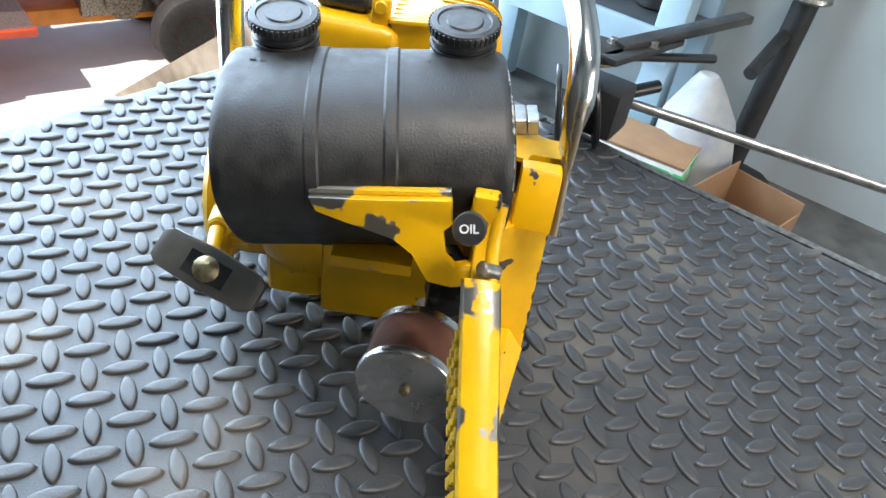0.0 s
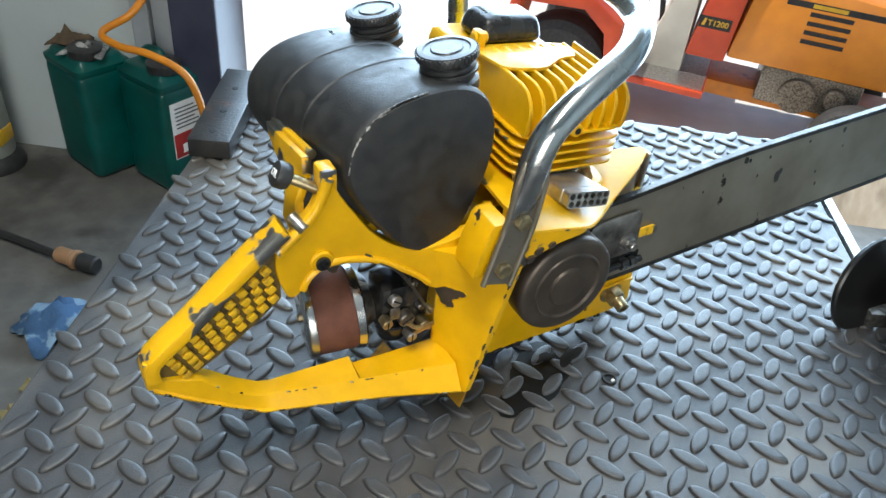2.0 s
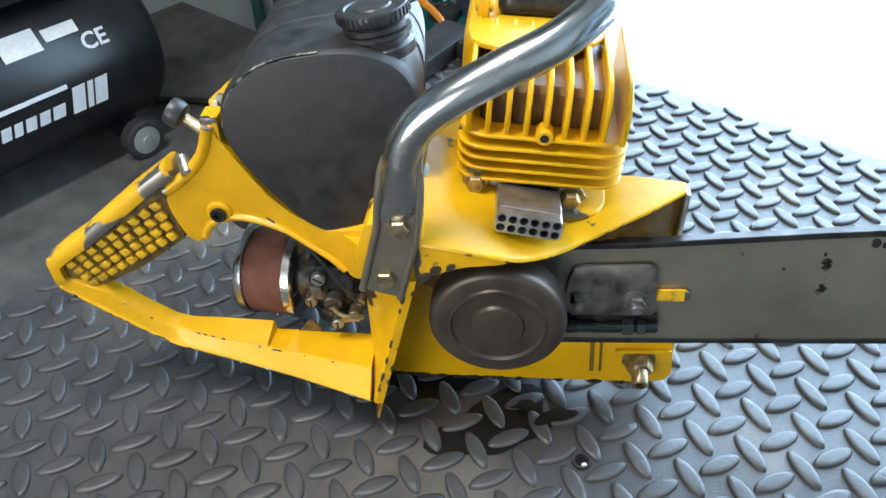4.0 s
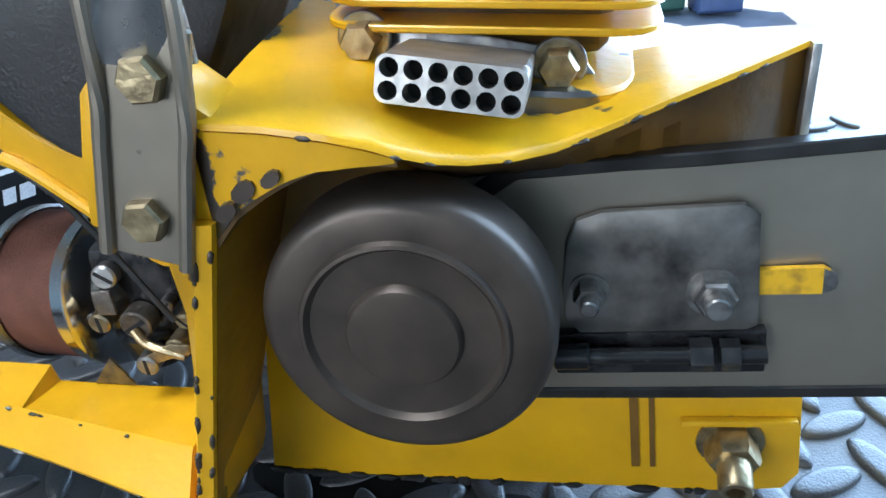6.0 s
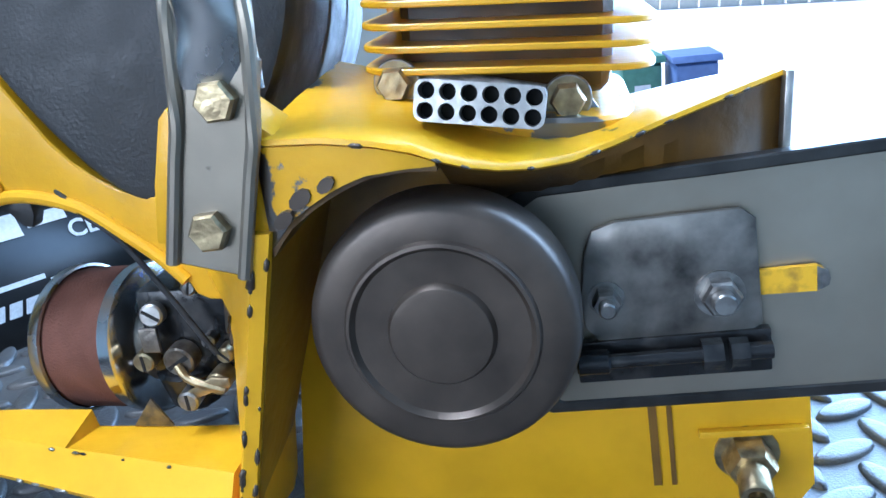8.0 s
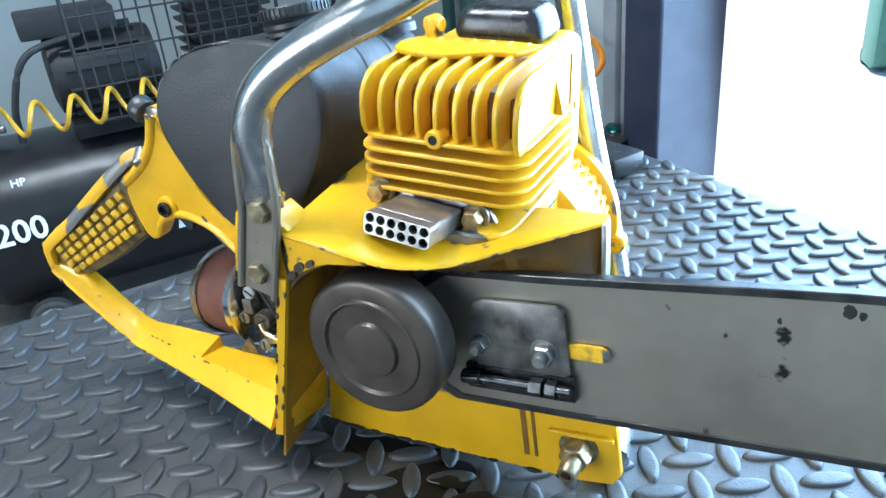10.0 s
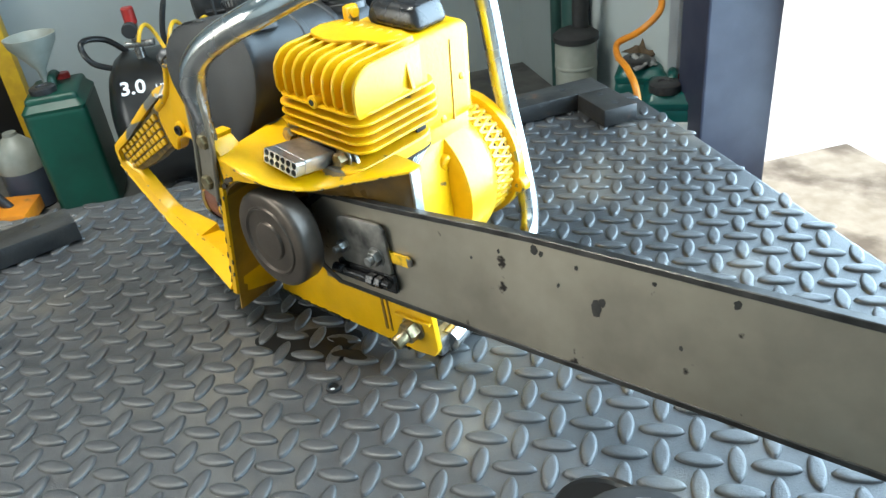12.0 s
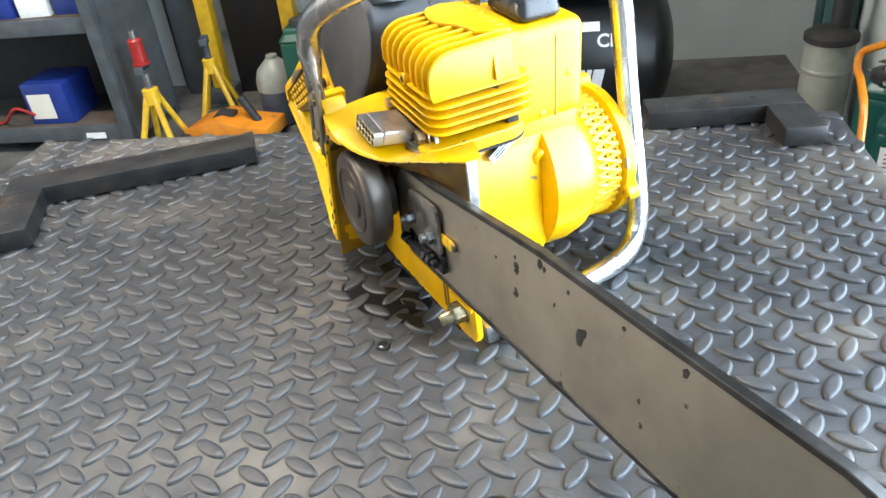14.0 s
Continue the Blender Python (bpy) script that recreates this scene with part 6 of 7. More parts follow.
# fluid extractor: clear jar with a black foot, lid and pump handle
ext = thing("fluid_extractor", "milky plastic fluid extractor with black base and pump handle", "fluid extractor", at_room(-0.766, 1.706) @ Matrix.Diagonal((0.80, 0.80, 0.80, 1)))
part("base", lathe([(0.104, 0), (0.106, 0.012), (0.098, 0.03), (0.08, 0.05)], pose(0, 0, 0), 32), BLACK_MATT, ext)
part("jar", lathe([(0.078, 0.045), (0.082, 0.06), (0.082, 0.40), (0.078, 0.415)], pose(0, 0, 0), 36), MILKY, ext)
part("jar_ring", lathe([(0.0825, 0.31), (0.085, 0.315), (0.085, 0.322), (0.0825, 0.327)], pose(0, 0, 0), 36, False), MILKY, ext)
part("yellow_label", box(0.045, 0.084, -0.050, 0.030, 0.10, 0.15, 0.004), YELLOW_HOSE, ext)
part("lid", lathe([(0.082, 0.415), (0.090, 0.42), (0.090, 0.44), (0.07, 0.455), (0.03, 0.47)], pose(0, 0, 0), 32), BLACK_MATT, ext)
part("pump_barrel", cyl((0, 0.02, 0.46), (0, 0.02, 0.58), 0.032, 18, w=0.004), BLACK_MATT, ext)
part("pump_handle", join(cyl((0, 0.02, 0.58), (0, 0.02, 0.66), 0.010, 10), cyl((0, -0.03, 0.66), (0, 0.07, 0.66), 0.014, 12, w=0.003)), BLACK_MATT, ext)

# pipe in the corner and a lamp hood, hanging orange hose
pipe = tagged(part("wall_pipe", join(cyl((-1.74, GATE - 0.05, FLOOR), (-1.74, GATE - 0.05, CEIL), 0.045, 20), cyl((-1.88, GATE - 0.06, FLOOR), (-1.88, GATE - 0.06, CEIL), 0.020, 14)), material("dark_teal_pipe_paint", (0.02, 0.06, 0.055), 0.45, second=(0.03, 0.08, 0.07), scale=9)), "dark teal vertical pipes in the wall corner", "pipe")
pipe.matrix_world = PLAN @ ROOM
cup = tagged(part("steel_cup", lathe([(0.045, 0), (0.05, 0.005), (0.052, 0.11), (0.046, 0.115)], pose(-1.56, GATE - 0.06, 0.43), 28), CHROME), "bright steel cup hanging on the wall by the gate", "cup")
cup.matrix_world = PLAN @ ROOM
hose = part("hanging_hose", tube([(-0.84, 0.795, 0.18), (-0.80, 0.785, 0.085), (-0.71, 0.76, 0.062), (-0.672, 0.74, 0.036), (-0.69, 0.71, 0.0), (-0.735, 0.69, -0.03), (-0.70, 0.672, -0.042), (-0.64, 0.66, -0.045), (-0.58, 0.65, -0.07), (-0.555, 0.645, -0.14), (-0.555, 0.64, -0.22), (-0.57, 0.63, -0.31), (-0.60, 0.615, FL + 0.012), (-0.63, 0.58, FL + 0.008)], 0.0062, 10, 8), ORANGE_HOSE)
hose.matrix_world = ROOM
tagged(hose, "orange air hose looping down the wall to the floor", "hose")
black = thing("power_lead", "black power lead with a tan plug on the floor", "power lead", pose(0, 0, FL))
part("lead", tube([(-0.80, 1.06, 0.010), (-0.66, 1.06, 0.010), (-0.55, 1.00, 0.010), (-0.46, 0.93, 0.010), (-0.39, 0.845, 0.012), (-0.372, 0.822, 0.014)], 0.0075, 10, 6), BLACK_MATT, black)
part("plug", join(cyl((-0.372, 0.822, 0.016), (-0.350, 0.796, 0.018), 0.014, 16, w=0.003), cyl((-0.350, 0.796, 0.018), (-0.344, 0.789, 0.018), 0.017, 16, w=0.002)), CARD, black)
part("socket", cyl((-0.342, 0.787, 0.018), (-0.318, 0.762, 0.018), 0.015, 16, w=0.003), BLACK_MATT, black)
line = part("air_line", tube([(-0.20, 0.845, 0.008), (-0.205, 0.82, 0.008)] +
                             [(-0.150 + 0.042 * math.cos(a) + 0.002 * a, 0.79 + 0.042 * math.sin(a) + 0.002 * a, 0.010 + 0.0030 * a) for a in [math.pi + 0.45 * k for k in range(34)]], 0.0065, 8, 3), ORANGE_HOSE)
line.matrix_world = pose(0, 0, FL)
tagged(line, "orange air line coiled loosely on the concrete floor", "hose")
gun = thing("air_gun", "black air blow gun with a blue cap on the floor", "air gun", pose(-0.285, 0.655, FL, 0, 0, 40))
part("grip", box(-0.05, 0.03, -0.014, 0.014, 0.001, 0.028, 0.008), BLACK_MATT, gun)
part("nozzle", cyl((0.03, 0, 0.016), (0.11, 0, 0.016), 0.006, 12), BLACK_MATT, gun)
part("cap", cyl((-0.072, 0, 0.016), (-0.05, 0, 0.016), 0.014, 16, w=0.003), BLUE_BOX, gun)
cable = part("gate_cable", tube([(-1.18, GATE + 0.02, FLOOR + 0.01), (-1.12, GATE + 0.05, FLOOR + 0.16), (-1.02, GATE + 0.06, FLOOR + 0.17), (-0.96, GATE + 0.04, FLOOR + 0.06), (-0.98, GATE + 0.02, FLOOR + 0.01)], 0.011, 10, 6), BLACK_MATT)
cable.matrix_world = PLAN @ ROOM
tagged(cable, "stiff dark cable arching beside the gate post", "cable")

# ---- things by the shelf ----


def axle_stand(m, label, post_mat):
    t = thing("axle_stand", label, "axle stand", m)
    for i in range(4):
        a = radians(45 + 90 * i)
        part("leg", tube([(0.14 * math.cos(a), 0.14 * math.sin(a), 0.0), (0.085 * math.cos(a), 0.085 * math.sin(a), 0.14), (0.028 * math.cos(a), 0.028 * math.sin(a), 0.29)], 0.016, 8, 4), YELLOW_HOSE, t)
    part("collar", lathe([(0.036, 0.25), (0.042, 0.255), (0.040, 0.33), (0.030, 0.335)], pose(0, 0, 0), 16), YELLOW_HOSE, t)
    part("ratchet_post", cyl((0, 0, 0.28), (0, 0, 0.42), 0.020, 14), post_mat, t)
    part("saddle", join(box(-0.05, 0.05, -0.022, 0.022, 0.415, 0.435, 0.004), box(-0.05, -0.038, -0.022, 0.022, 0.43, 0.455, 0.003), box(0.038, 0.05, -0.022, 0.022, 0.43, 0.455, 0.003)), GREY_STEEL, t)
    return t


axle_stand(in_room(-1.165, -0.870, 0.52), "yellow axle stand with a red bottle jack on it", STEEL)
axle_stand(in_room(-1.40, -0.805, 0.50, 15), "yellow axle stand with a grey ratchet post", GREY_STEEL)
bj = thing("bottle_jack", "red hydraulic bottle jack standing on an axle stand", "jack", in_room(-1.165, -0.870, 0.52, 0, 0.455 * 0.52))
part("cylinder", lathe([(0.042, 0), (0.042, 0.012), (0.034, 0.016), (0.034, 0.12), (0.026, 0.13)], pose(0, 0, 0), 20), RED, bj)
part("ram", cyl((0, 0, 0.13), (0, 0, 0.17), 0.016, 14), STEEL, bj)
jk = thing("trolley_jack", "low yellow trolley jack on the workshop floor", "trolley jack", in_room(-1.215, -0.700, 0.50, 82))
part("chassis", prism([(-0.26, 0.04), (-0.20, 0.10), (-0.02, 0.15), (0.12, 0.12), (0.28, 0.11), (0.28, 0.04)], -0.11, 0.11, 0.008), ORANGE, jk)
part("lift_arm", prism([(-0.10, 0.12), (-0.04, 0.17), (0.05, 0.16), (0.03, 0.11)], -0.03, 0.03, 0.006), BLACK_MATT, jk)
for x in (-0.21, 0.23):
    for y in (-0.125, 0.125):
        part("wheel", lathe([(0.036, -0.014), (0.04, 0), (0.036, 0.014)], Matrix.Translation((x, y, 0.04)) @ Euler((radians(90), 0, 0)).to_matrix().to_4x4(), 18), BLACK_MATT, jk)
part("handle_socket", cyl((0.18, 0, 0.10), (0.10, 0, 0.24), 0.022, 12), BLACK_MATT, jk)

panel = tagged(part("black_sheet", box(-1.585, -1.565, -0.805, -0.625, FL + 0.001, 1.30, 0.004), material("black_sheet", (0.010, 0.010, 0.011), 0.35, second=(0.014, 0.014, 0.014), scale=6)), "tall black sheet leaning against the white wall", "panel")
panel.matrix_world = ROOM
for k, yy in enumerate((-0.840, -0.590)):
    c = thing("crane_leg", "yellow folded engine hoist leg leaning on the wall", "hoist leg", in_room(0, 0), "hoist legs")
    part("beam", box(-0.022, 0.022, -0.022, 0.022, 0, 1.55, 0.005, 2, Matrix.Translation((-1.52, yy, 0.04)) @ Euler((0, radians(-2.6), 0)).to_matrix().to_4x4()), YELLOW_HOSE, c)
    for z in (0.35, 0.75, 1.1):
        part("pin", cyl((-1.515 - z * 0.045, yy - 0.045, z), (-1.515 - z * 0.045, yy + 0.045, z), 0.009, 10), STEEL, c)
    part("foot_plate", box(-1.57, -1.47, yy - 0.04, yy + 0.04, 0.001, 0.04, 0.006), GREY_STEEL, c)


def shelf():
    t = thing("steel_shelf", "grey steel workshop shelf with boxes and tools", "shelf", in_room(-1.30, -1.275, 0.58))
    for x in (-0.22, 0.22):
        for y in (-0.52, 0.52):
            part("upright", box(x - 0.02, x + 0.02, y - 0.028, y + 0.028, 0, 1.9, 0.003), GREY_STEEL, t)
    # the top board is unseen, added to shade the boards below
    for z in (0.10, 0.60, 1.15, 1.70):
        part("shelf_board", box(-0.21, 0.21, -0.50, 0.50, z, z + 0.022, 0.002), SHELF_BOARD, t)
        part("front_beam", box(0.2005, 0.222, -0.495, 0.495, z - 0.045, z + 0.024, 0.003), GREY_STEEL, t)
    # black sheet paints the inside dark; the side sheet is added to block light
    part("back_sheet", box(-0.222, -0.212, -0.49, 0.49, 0.05, 1.85), BLACK_MATT, t, "added black sheet that darkens the shelf's inside")
    part("side_sheet", box(-0.20, 0.20, 0.548, 0.556, 0.05, 1.85), GREY_STEEL, t)
    part("price_tag", box(0.2225, 0.2235, 0.30, 0.40, 0.062, 0.092), LABEL_WHITE, t)
    return t


shelf()
S0 = in_room(-1.30, -1.275, 0.58)
chg = thing("battery_charger", "dark blue battery charger with red leads on a shelf", "charger", S0 @ pose(0.05, 0.12, 0.122))
part("case", box(-0.12, 0.12, -0.11, 0.11, 0.0, 0.20, 0.010), BLUE_BOX, chg)
part("front_panel", box(0.1205, 0.1225, -0.09, 0.03, 0.03, 0.15), CREAM, chg)
part("lead", tube([(0.12, -0.08, 0.05), (0.16, -0.14, 0.10), (0.14, -0.22, 0.04), (0.10, -0.28, 0.012), (0.15, -0.34, 0.012)], 0.008, 8, 6), RED, chg)
rnd = random.Random(11)
for k in range(12):
    y = -0.44 + (k % 6) * 0.165
    z = 0.622 if k < 6 else 0.732
    hgt = rnd.uniform(0.07, 0.105)
    mt = (BLUE_BOX, LABEL_WHITE, material("light_blue_card", (0.16, 0.34, 0.55), 0.6, second=(0.5, 0.6, 0.66), scale=16, spread=(0.5, 0.56)), CARD)[rnd.randrange(4)]
    b = tagged(part("carton", box(-0.075, 0.075, -0.07, 0.07, 0, hgt, 0.003), mt), "small blue and white parts carton on a shelf", "box", "shelf cartons")
    b.matrix_world = S0 @ pose(0.08 + rnd.uniform(-0.02, 0.02), y, z if k < 6 else z - 0.004, 0, 0, rnd.uniform(-6, 6))
for k, (yy, cc) in enumerate(((-0.30, BLACK_MATT), (-0.05, RED), (0.22, ORANGE), (0.38, BLACK_MATT))):
    b = tagged(part("tool_case", box(-0.10, 0.10, -0.10, 0.10, 0, 0.14, 0.012), cc), "closed plastic tool case on the upper shelf", "tool case", "tool cases")
    b.matrix_world = S0 @ pose(0.05, yy, 1.173)
crumpled("blue_rag", 0.10, 0.065, 0.05, material("pale_blue_cloth", (0.22, 0.33, 0.44), 0.85, second=(0.15, 0.24, 0.34), scale=30, bump=0.4), "crumpled pale blue rag on the floor", "rag", in_room(-0.80, -0.88, 0.8), 3)
tubes = thing("leaning_sheets", "grey metal sheets leaning on the wall by the shelf", "sheet", ROOM)
for k in range(3):
    part("sheet", box(-1.64 + k * 0.03, -1.63 + k * 0.03, -1.02 + k * 0.02, -0.92 + k * 0.02, FL + 0.001, 1.3 - 0.1 * k, 0.002), GREY_STEEL, tubes)

# ---- things by the bench's right side ----
aug = thing("drill_powerhead", "black earth auger with bolted clamp lying at the mat's edge", "auger", pose(0.395, -0.105, 0, 0, 0, -28) @ Matrix.Diagonal((0.85, 0.85, 0.85, 1)))
part("plough_blade", shear(lathe([(0.062, 0), (0.064, 0.002), (0.064, 0.006), (0.062, 0.008)], Matrix.Translation((-0.056, 0.045, 0.050)) @ Euler((radians(78), 0, radians(24))).to_matrix().to_4x4(), 36), lambda c: Vector((c.x, c.y, max(c.z, 0.0006)))), BLACK_PAINT, aug)
part("plough_blade", shear(lathe([(0.058, 0), (0.060, 0.002), (0.060, 0.006), (0.058, 0.008)], Matrix.Translation((-0.014, 0.002, 0.046)) @ Euler((radians(78), 0, radians(30))).to_matrix().to_4x4(), 36), lambda c: Vector((c.x, c.y, max(c.z, 0.0006)))), BLACK_PAINT, aug)
part("hub_block", box(-0.020, 0.060, -0.040, 0.050, 0.006, 0.085, 0.010), BLACK_MATT, aug)
part("scraped_face", box(-0.050, 0.010, 0.022, 0.046, 0.0006, 0.022, 0.003), STEEL, aug)
part("threaded_rod", lathe([(0.0075 + 0.0012 * (i % 2), i * 0.003) for i in range(24)], pose(-0.005, 0.030, 0.080), 14), STEEL, aug)
part("clamp_plate", join(box(-0.040, 0.150, -0.034, -0.004, 0.135, 0.146, 0.003, 2, pose(0, 0, 0, 0, 0, -14)), lathe([(0.040, 0.130), (0.043, 0.133), (0.043, 0.142), (0.036, 0.146)], pose(-0.005, 0.020, 0), 28)), BLACK_MATT, aug)
part("clamp_arm", box(0.02, 0.32, -0.012, 0.014, 0.138, 0.152, 0.003, 2, pose(0, 0, 0, 0, -4, -24)), ANGLE, aug)
part("lower_arm", cyl((0.06, -0.02, 0.122), (0.26, -0.10, 0.090), 0.008, 10), BLACK_PAINT, aug)
for x, y in ((-0.020, 0.030), (0.018, 0.008), (0.06, -0.04)):
    part("clamp_bolt", hexhead((x, y, 0.146), (x, y, 0.154), 0.0085), STEEL, aug)
part("collar_ring", lathe([(0.026, 0.118), (0.030, 0.120), (0.030, 0.130), (0.024, 0.132)], pose(-0.005, 0.022, 0), 24), BRASS, aug)
part("stub_bar", cyl((0.06, 0.01, 0.040), (0.150, -0.050, 0.055), 0.011, 14, w=0.002), BLACK_PAINT, aug)

rod = tagged(part("long_rod", cyl((0.475, -0.160, 0.020), (0.280, -0.780, 0.002), 0.0075, 14), ALU), "long bright metal rod along the table's edge", "rod")
box_g = thing("green_carton", "green and white cardboard carton beside the table", "carton", ROOM @ pose(0.86, 0.24, FL, 0, 0, 8))
part("box", box(-0.065, 0.065, -0.13, 0.13, 0, 0.145, 0.003), LABEL_WHITE, box_g)
for z0, z1 in ((0.012, 0.042), (0.060, 0.088), (0.104, 0.136)):
    part("green_band", box(-0.0662, 0.0662, -0.1312, 0.1312, z0, z1, 0.0), CARTON_GREEN, box_g)
part("lid", box(-0.066, 0.066, -0.131, 0.131, 0.147, 0.153, 0.002), CARD, box_g)
box_b = thing("brown_carton", "open brown cardboard box beside the table", "carton", ROOM @ pose(0.90, -0.01, FL, 0, 0, -8))
part("bottom", box(-0.10, 0.10, -0.075, 0.075, 0, 0.004, 0.001), CARD, box_b)
for s_ in (-1, 1):
    part("side", box(s_ * 0.10 - 0.002, s_ * 0.10 + 0.002, -0.075, 0.075, 0.004, 0.105, 0.001), CARD, box_b)
    part("side", box(-0.097, 0.097, s_ * 0.075 - 0.002, s_ * 0.075 + 0.002, 0.004, 0.105 + 0.02 * s_, 0.001), CARD, box_b)
R0 = ROOM @ pose(1.10, 0.52, FL)


def rack():
    t = thing("workshop_rack", "pale blue steel rack with black tubes by the wall", "rack", R0)
    for y in (-0.24, 0.24):
        for x in (-0.09, 0.09):
            part("upright", box(x - 0.028, x + 0.028, y - 0.030, y + 0.030, 0, 1.9, 0.005), BLUE_STEEL, t)
    for z in (0.30, 1.30):
        part("deck", box(-0.115, 0.115, -0.265, 0.265, z, z + 0.022, 0.003), GREY_STEEL, t)
        part("beam", box(-0.135, -0.1185, -0.265, 0.265, z - 0.04, z + 0.026, 0.004), BLUE_STEEL, t)
    return t


rack()
for k, (y, hh, mt, nm) in enumerate(((-0.15, 0.55, BLACK_MATT, "black"), (-0.05, 0.62, BLACK_MATT, "black"), (0.05, 0.45, GREY_STEEL, "grey"), (0.14, 0.50, NAVY, "dark blue"))):
    b = tagged(part("upright_tube", cyl((0, 0, 0), (0.012, 0, hh), 0.036, 18, w=0.005), mt), "tall " + nm + " tube standing on the rack deck", "tube", "rack tubes")
    b.matrix_world = R0 @ pose(0.0, y, 0.3225)
sack = tagged(part("white_sack", shear(lathe([(0.06, 0), (0.085, 0.02), (0.09, 0.09), (0.075, 0.18), (0.035, 0.25), (0.02, 0.27)], pose(0, 0, 0), 24), lambda c: Vector((c.x * (1 + 0.15 * math.sin(c.z * 40)), c.y + 0.12 * c.z, c.z))), CLOTH), "slumped pale cloth sack at the rack's foot", "sack")
sack.matrix_world = R0 @ pose(-0.10, -0.38, 0.0)
stand = thing("black_support", "black tubular support with a round steel plate", "support", R0 @ pose(0.06, -0.42, 0))
part("column", cyl((0, 0, 0.02), (0.03, -0.03, 1.15), 0.026, 16), BLACK_MATT, stand)
part("round_plate", lathe([(0.045, 0), (0.048, 0.004), (0.045, 0.012)], pose(0.01, -0.01, 0.42), 26), STEEL, stand)
part("cross_arm", cyl((-0.16, 0.0, 0.30), (0.04, 0.0, 0.36), 0.014, 12), BLACK_MATT, stand)
part("foot", lathe([(0.10, 0), (0.10, 0.010), (0.04, 0.022)], pose(0, 0, 0), 26), BLACK_MATT, stand)

# ---- outside the gate ----


def tractor(m):
    t = thing("garden_tractor", "orange and red ride-on garden tractor on the yard", "tractor", m)
    part("hood", prism([(0.10, 0.46), (0.16, 0.92), (0.95, 0.84), (1.06, 0.78), (1.08, 0.46)], -0.24, 0.24, 0.03), TRACTOR_ORANGE, t)
    part("hood_nose", box(1.0805, 1.14, -0.22, 0.22, 0.42, 0.76, 0.02), BLACK_MATT, t)
    part("dash_panel", prism([(-0.10, 0.44), (-0.02, 1.02), (0.14, 1.02), (0.0995, 0.44)], -0.26, 0.26, 0.015), TRACTOR_RED, t)
    for k in range(4):
        part("side_louvre", box(0.42, 0.62, -0.246, -0.240, 0.62 + k * 0.045, 0.64 + k * 0.045), BLACK_MATT, t)
        part("side_louvre", box(0.42, 0.62, 0.240, 0.246, 0.62 + k * 0.045, 0.64 + k * 0.045), BLACK_MATT, t)
    for s in (-1, 1):
        sg = part("model_badge", box(-0.075, 0.085, s * 0.2625 - 0.002, s * 0.2625 + 0.002, 0.60, 0.66), BLACK_MATT, t)
        m2 = Matrix.Translation((0.02, s * 0.2655, 0.629)) @ Euler((radians(90), 0, 0 if s < 0 else math.pi)).to_matrix().to_4x4()
        words("T1200", 0.040, YELLOW_HOSE, sg, m2, 0.0008, True)
        part("badge_mark", prism([(-0.062 * 1, 0.612), (-0.05, 0.648), (-0.04, 0.648), (-0.045, 0.612)], s * 0.2625 - 0.003, s * 0.2625 + 0.003), YELLOW_HOSE, sg)
        part("hood_stripe", box(0.30, 0.95, s * 0.2415 - 0.0012, s * 0.2415 + 0.0012, 0.79, 0.82), BLACK_MATT, t)
        part("hood_mark", box(0.42, 0.58, s * 0.2440 - 0.0012, s * 0.2440 + 0.0012, 0.796, 0.814), YELLOW_HOSE, t)
    part("engine", join(box(0.30, 0.80, -0.20, 0.20, 0.26, 0.455, 0.02), cyl((0.5, -0.24, 0.34), (0.5, -0.20, 0.34), 0.09, 20), cyl((0.68, -0.27, 0.37), (0.68, -0.20, 0.37), 0.05, 18)), CARB, t)
    part("frame", box(-0.95, 1.10, -0.16, 0.16, 0.22, 0.30, 0.01), ORANGE, t)
    part("foot_deck", box(-0.35, 0.05, -0.46, 0.46, 0.30, 0.335, 0.008), TRACTOR_RED, t)
    part("deck_tread", box(-0.33, 0.04, -0.44, 0.44, 0.3355, 0.342), ALU, t)
    part("fender", join(prism([(-0.40, 0.32), (-0.42, 0.60), (-0.60, 0.72), (-0.98, 0.70), (-1.05, 0.46), (-0.98, 0.46), (-0.95, 0.62), (-0.62, 0.64), (-0.50, 0.54), (-0.46, 0.32)], -0.52, -0.20, 0.01), prism([(-0.40, 0.32), (-0.42, 0.60), (-0.60, 0.72), (-0.98, 0.70), (-1.05, 0.46), (-0.98, 0.46), (-0.95, 0.62), (-0.62, 0.64), (-0.50, 0.54), (-0.46, 0.32)], 0.20, 0.52, 0.01), box(-1.0, -0.45, -0.199, 0.199, 0.60, 0.70, 0.01)), TRACTOR_RED, t)
    part("seat", join(box(-0.85, -0.48, -0.22, 0.22, 0.72, 0.80, 0.03), box(-0.93, -0.84, -0.22, 0.22, 0.74, 1.08, 0.03)), BLUE_BOX, t)
    part("steering_wheel", tube([(0.02 - 0.08 * math.sin(a) - 0.05, 0.17 * math.cos(a), 1.12 + 0.15 * math.sin(a)) for a in [2 * math.pi * i / 14 for i in range(15)]], 0.014, 8, 4), BLACK_MATT, t)
    part("steering_column", cyl((0.04, 0, 0.98), (-0.04, 0, 1.12), 0.02, 12), BLACK_MATT, t)
    for y in (-0.20, -0.14):
        lv = part("lever", cyl((-0.22, y, 0.33), (-0.30, y - 0.04, 0.78), 0.010, 10), BLACK_MATT, t)
        part("lever_knob", lathe([(0.012, 0), (0.022, 0.015), (0.024, 0.04), (0.014, 0.06)], along((-0.30, y - 0.04, 0.77), (-0.32, y - 0.05, 0.9)), 14), BLACK_MATT, lv)
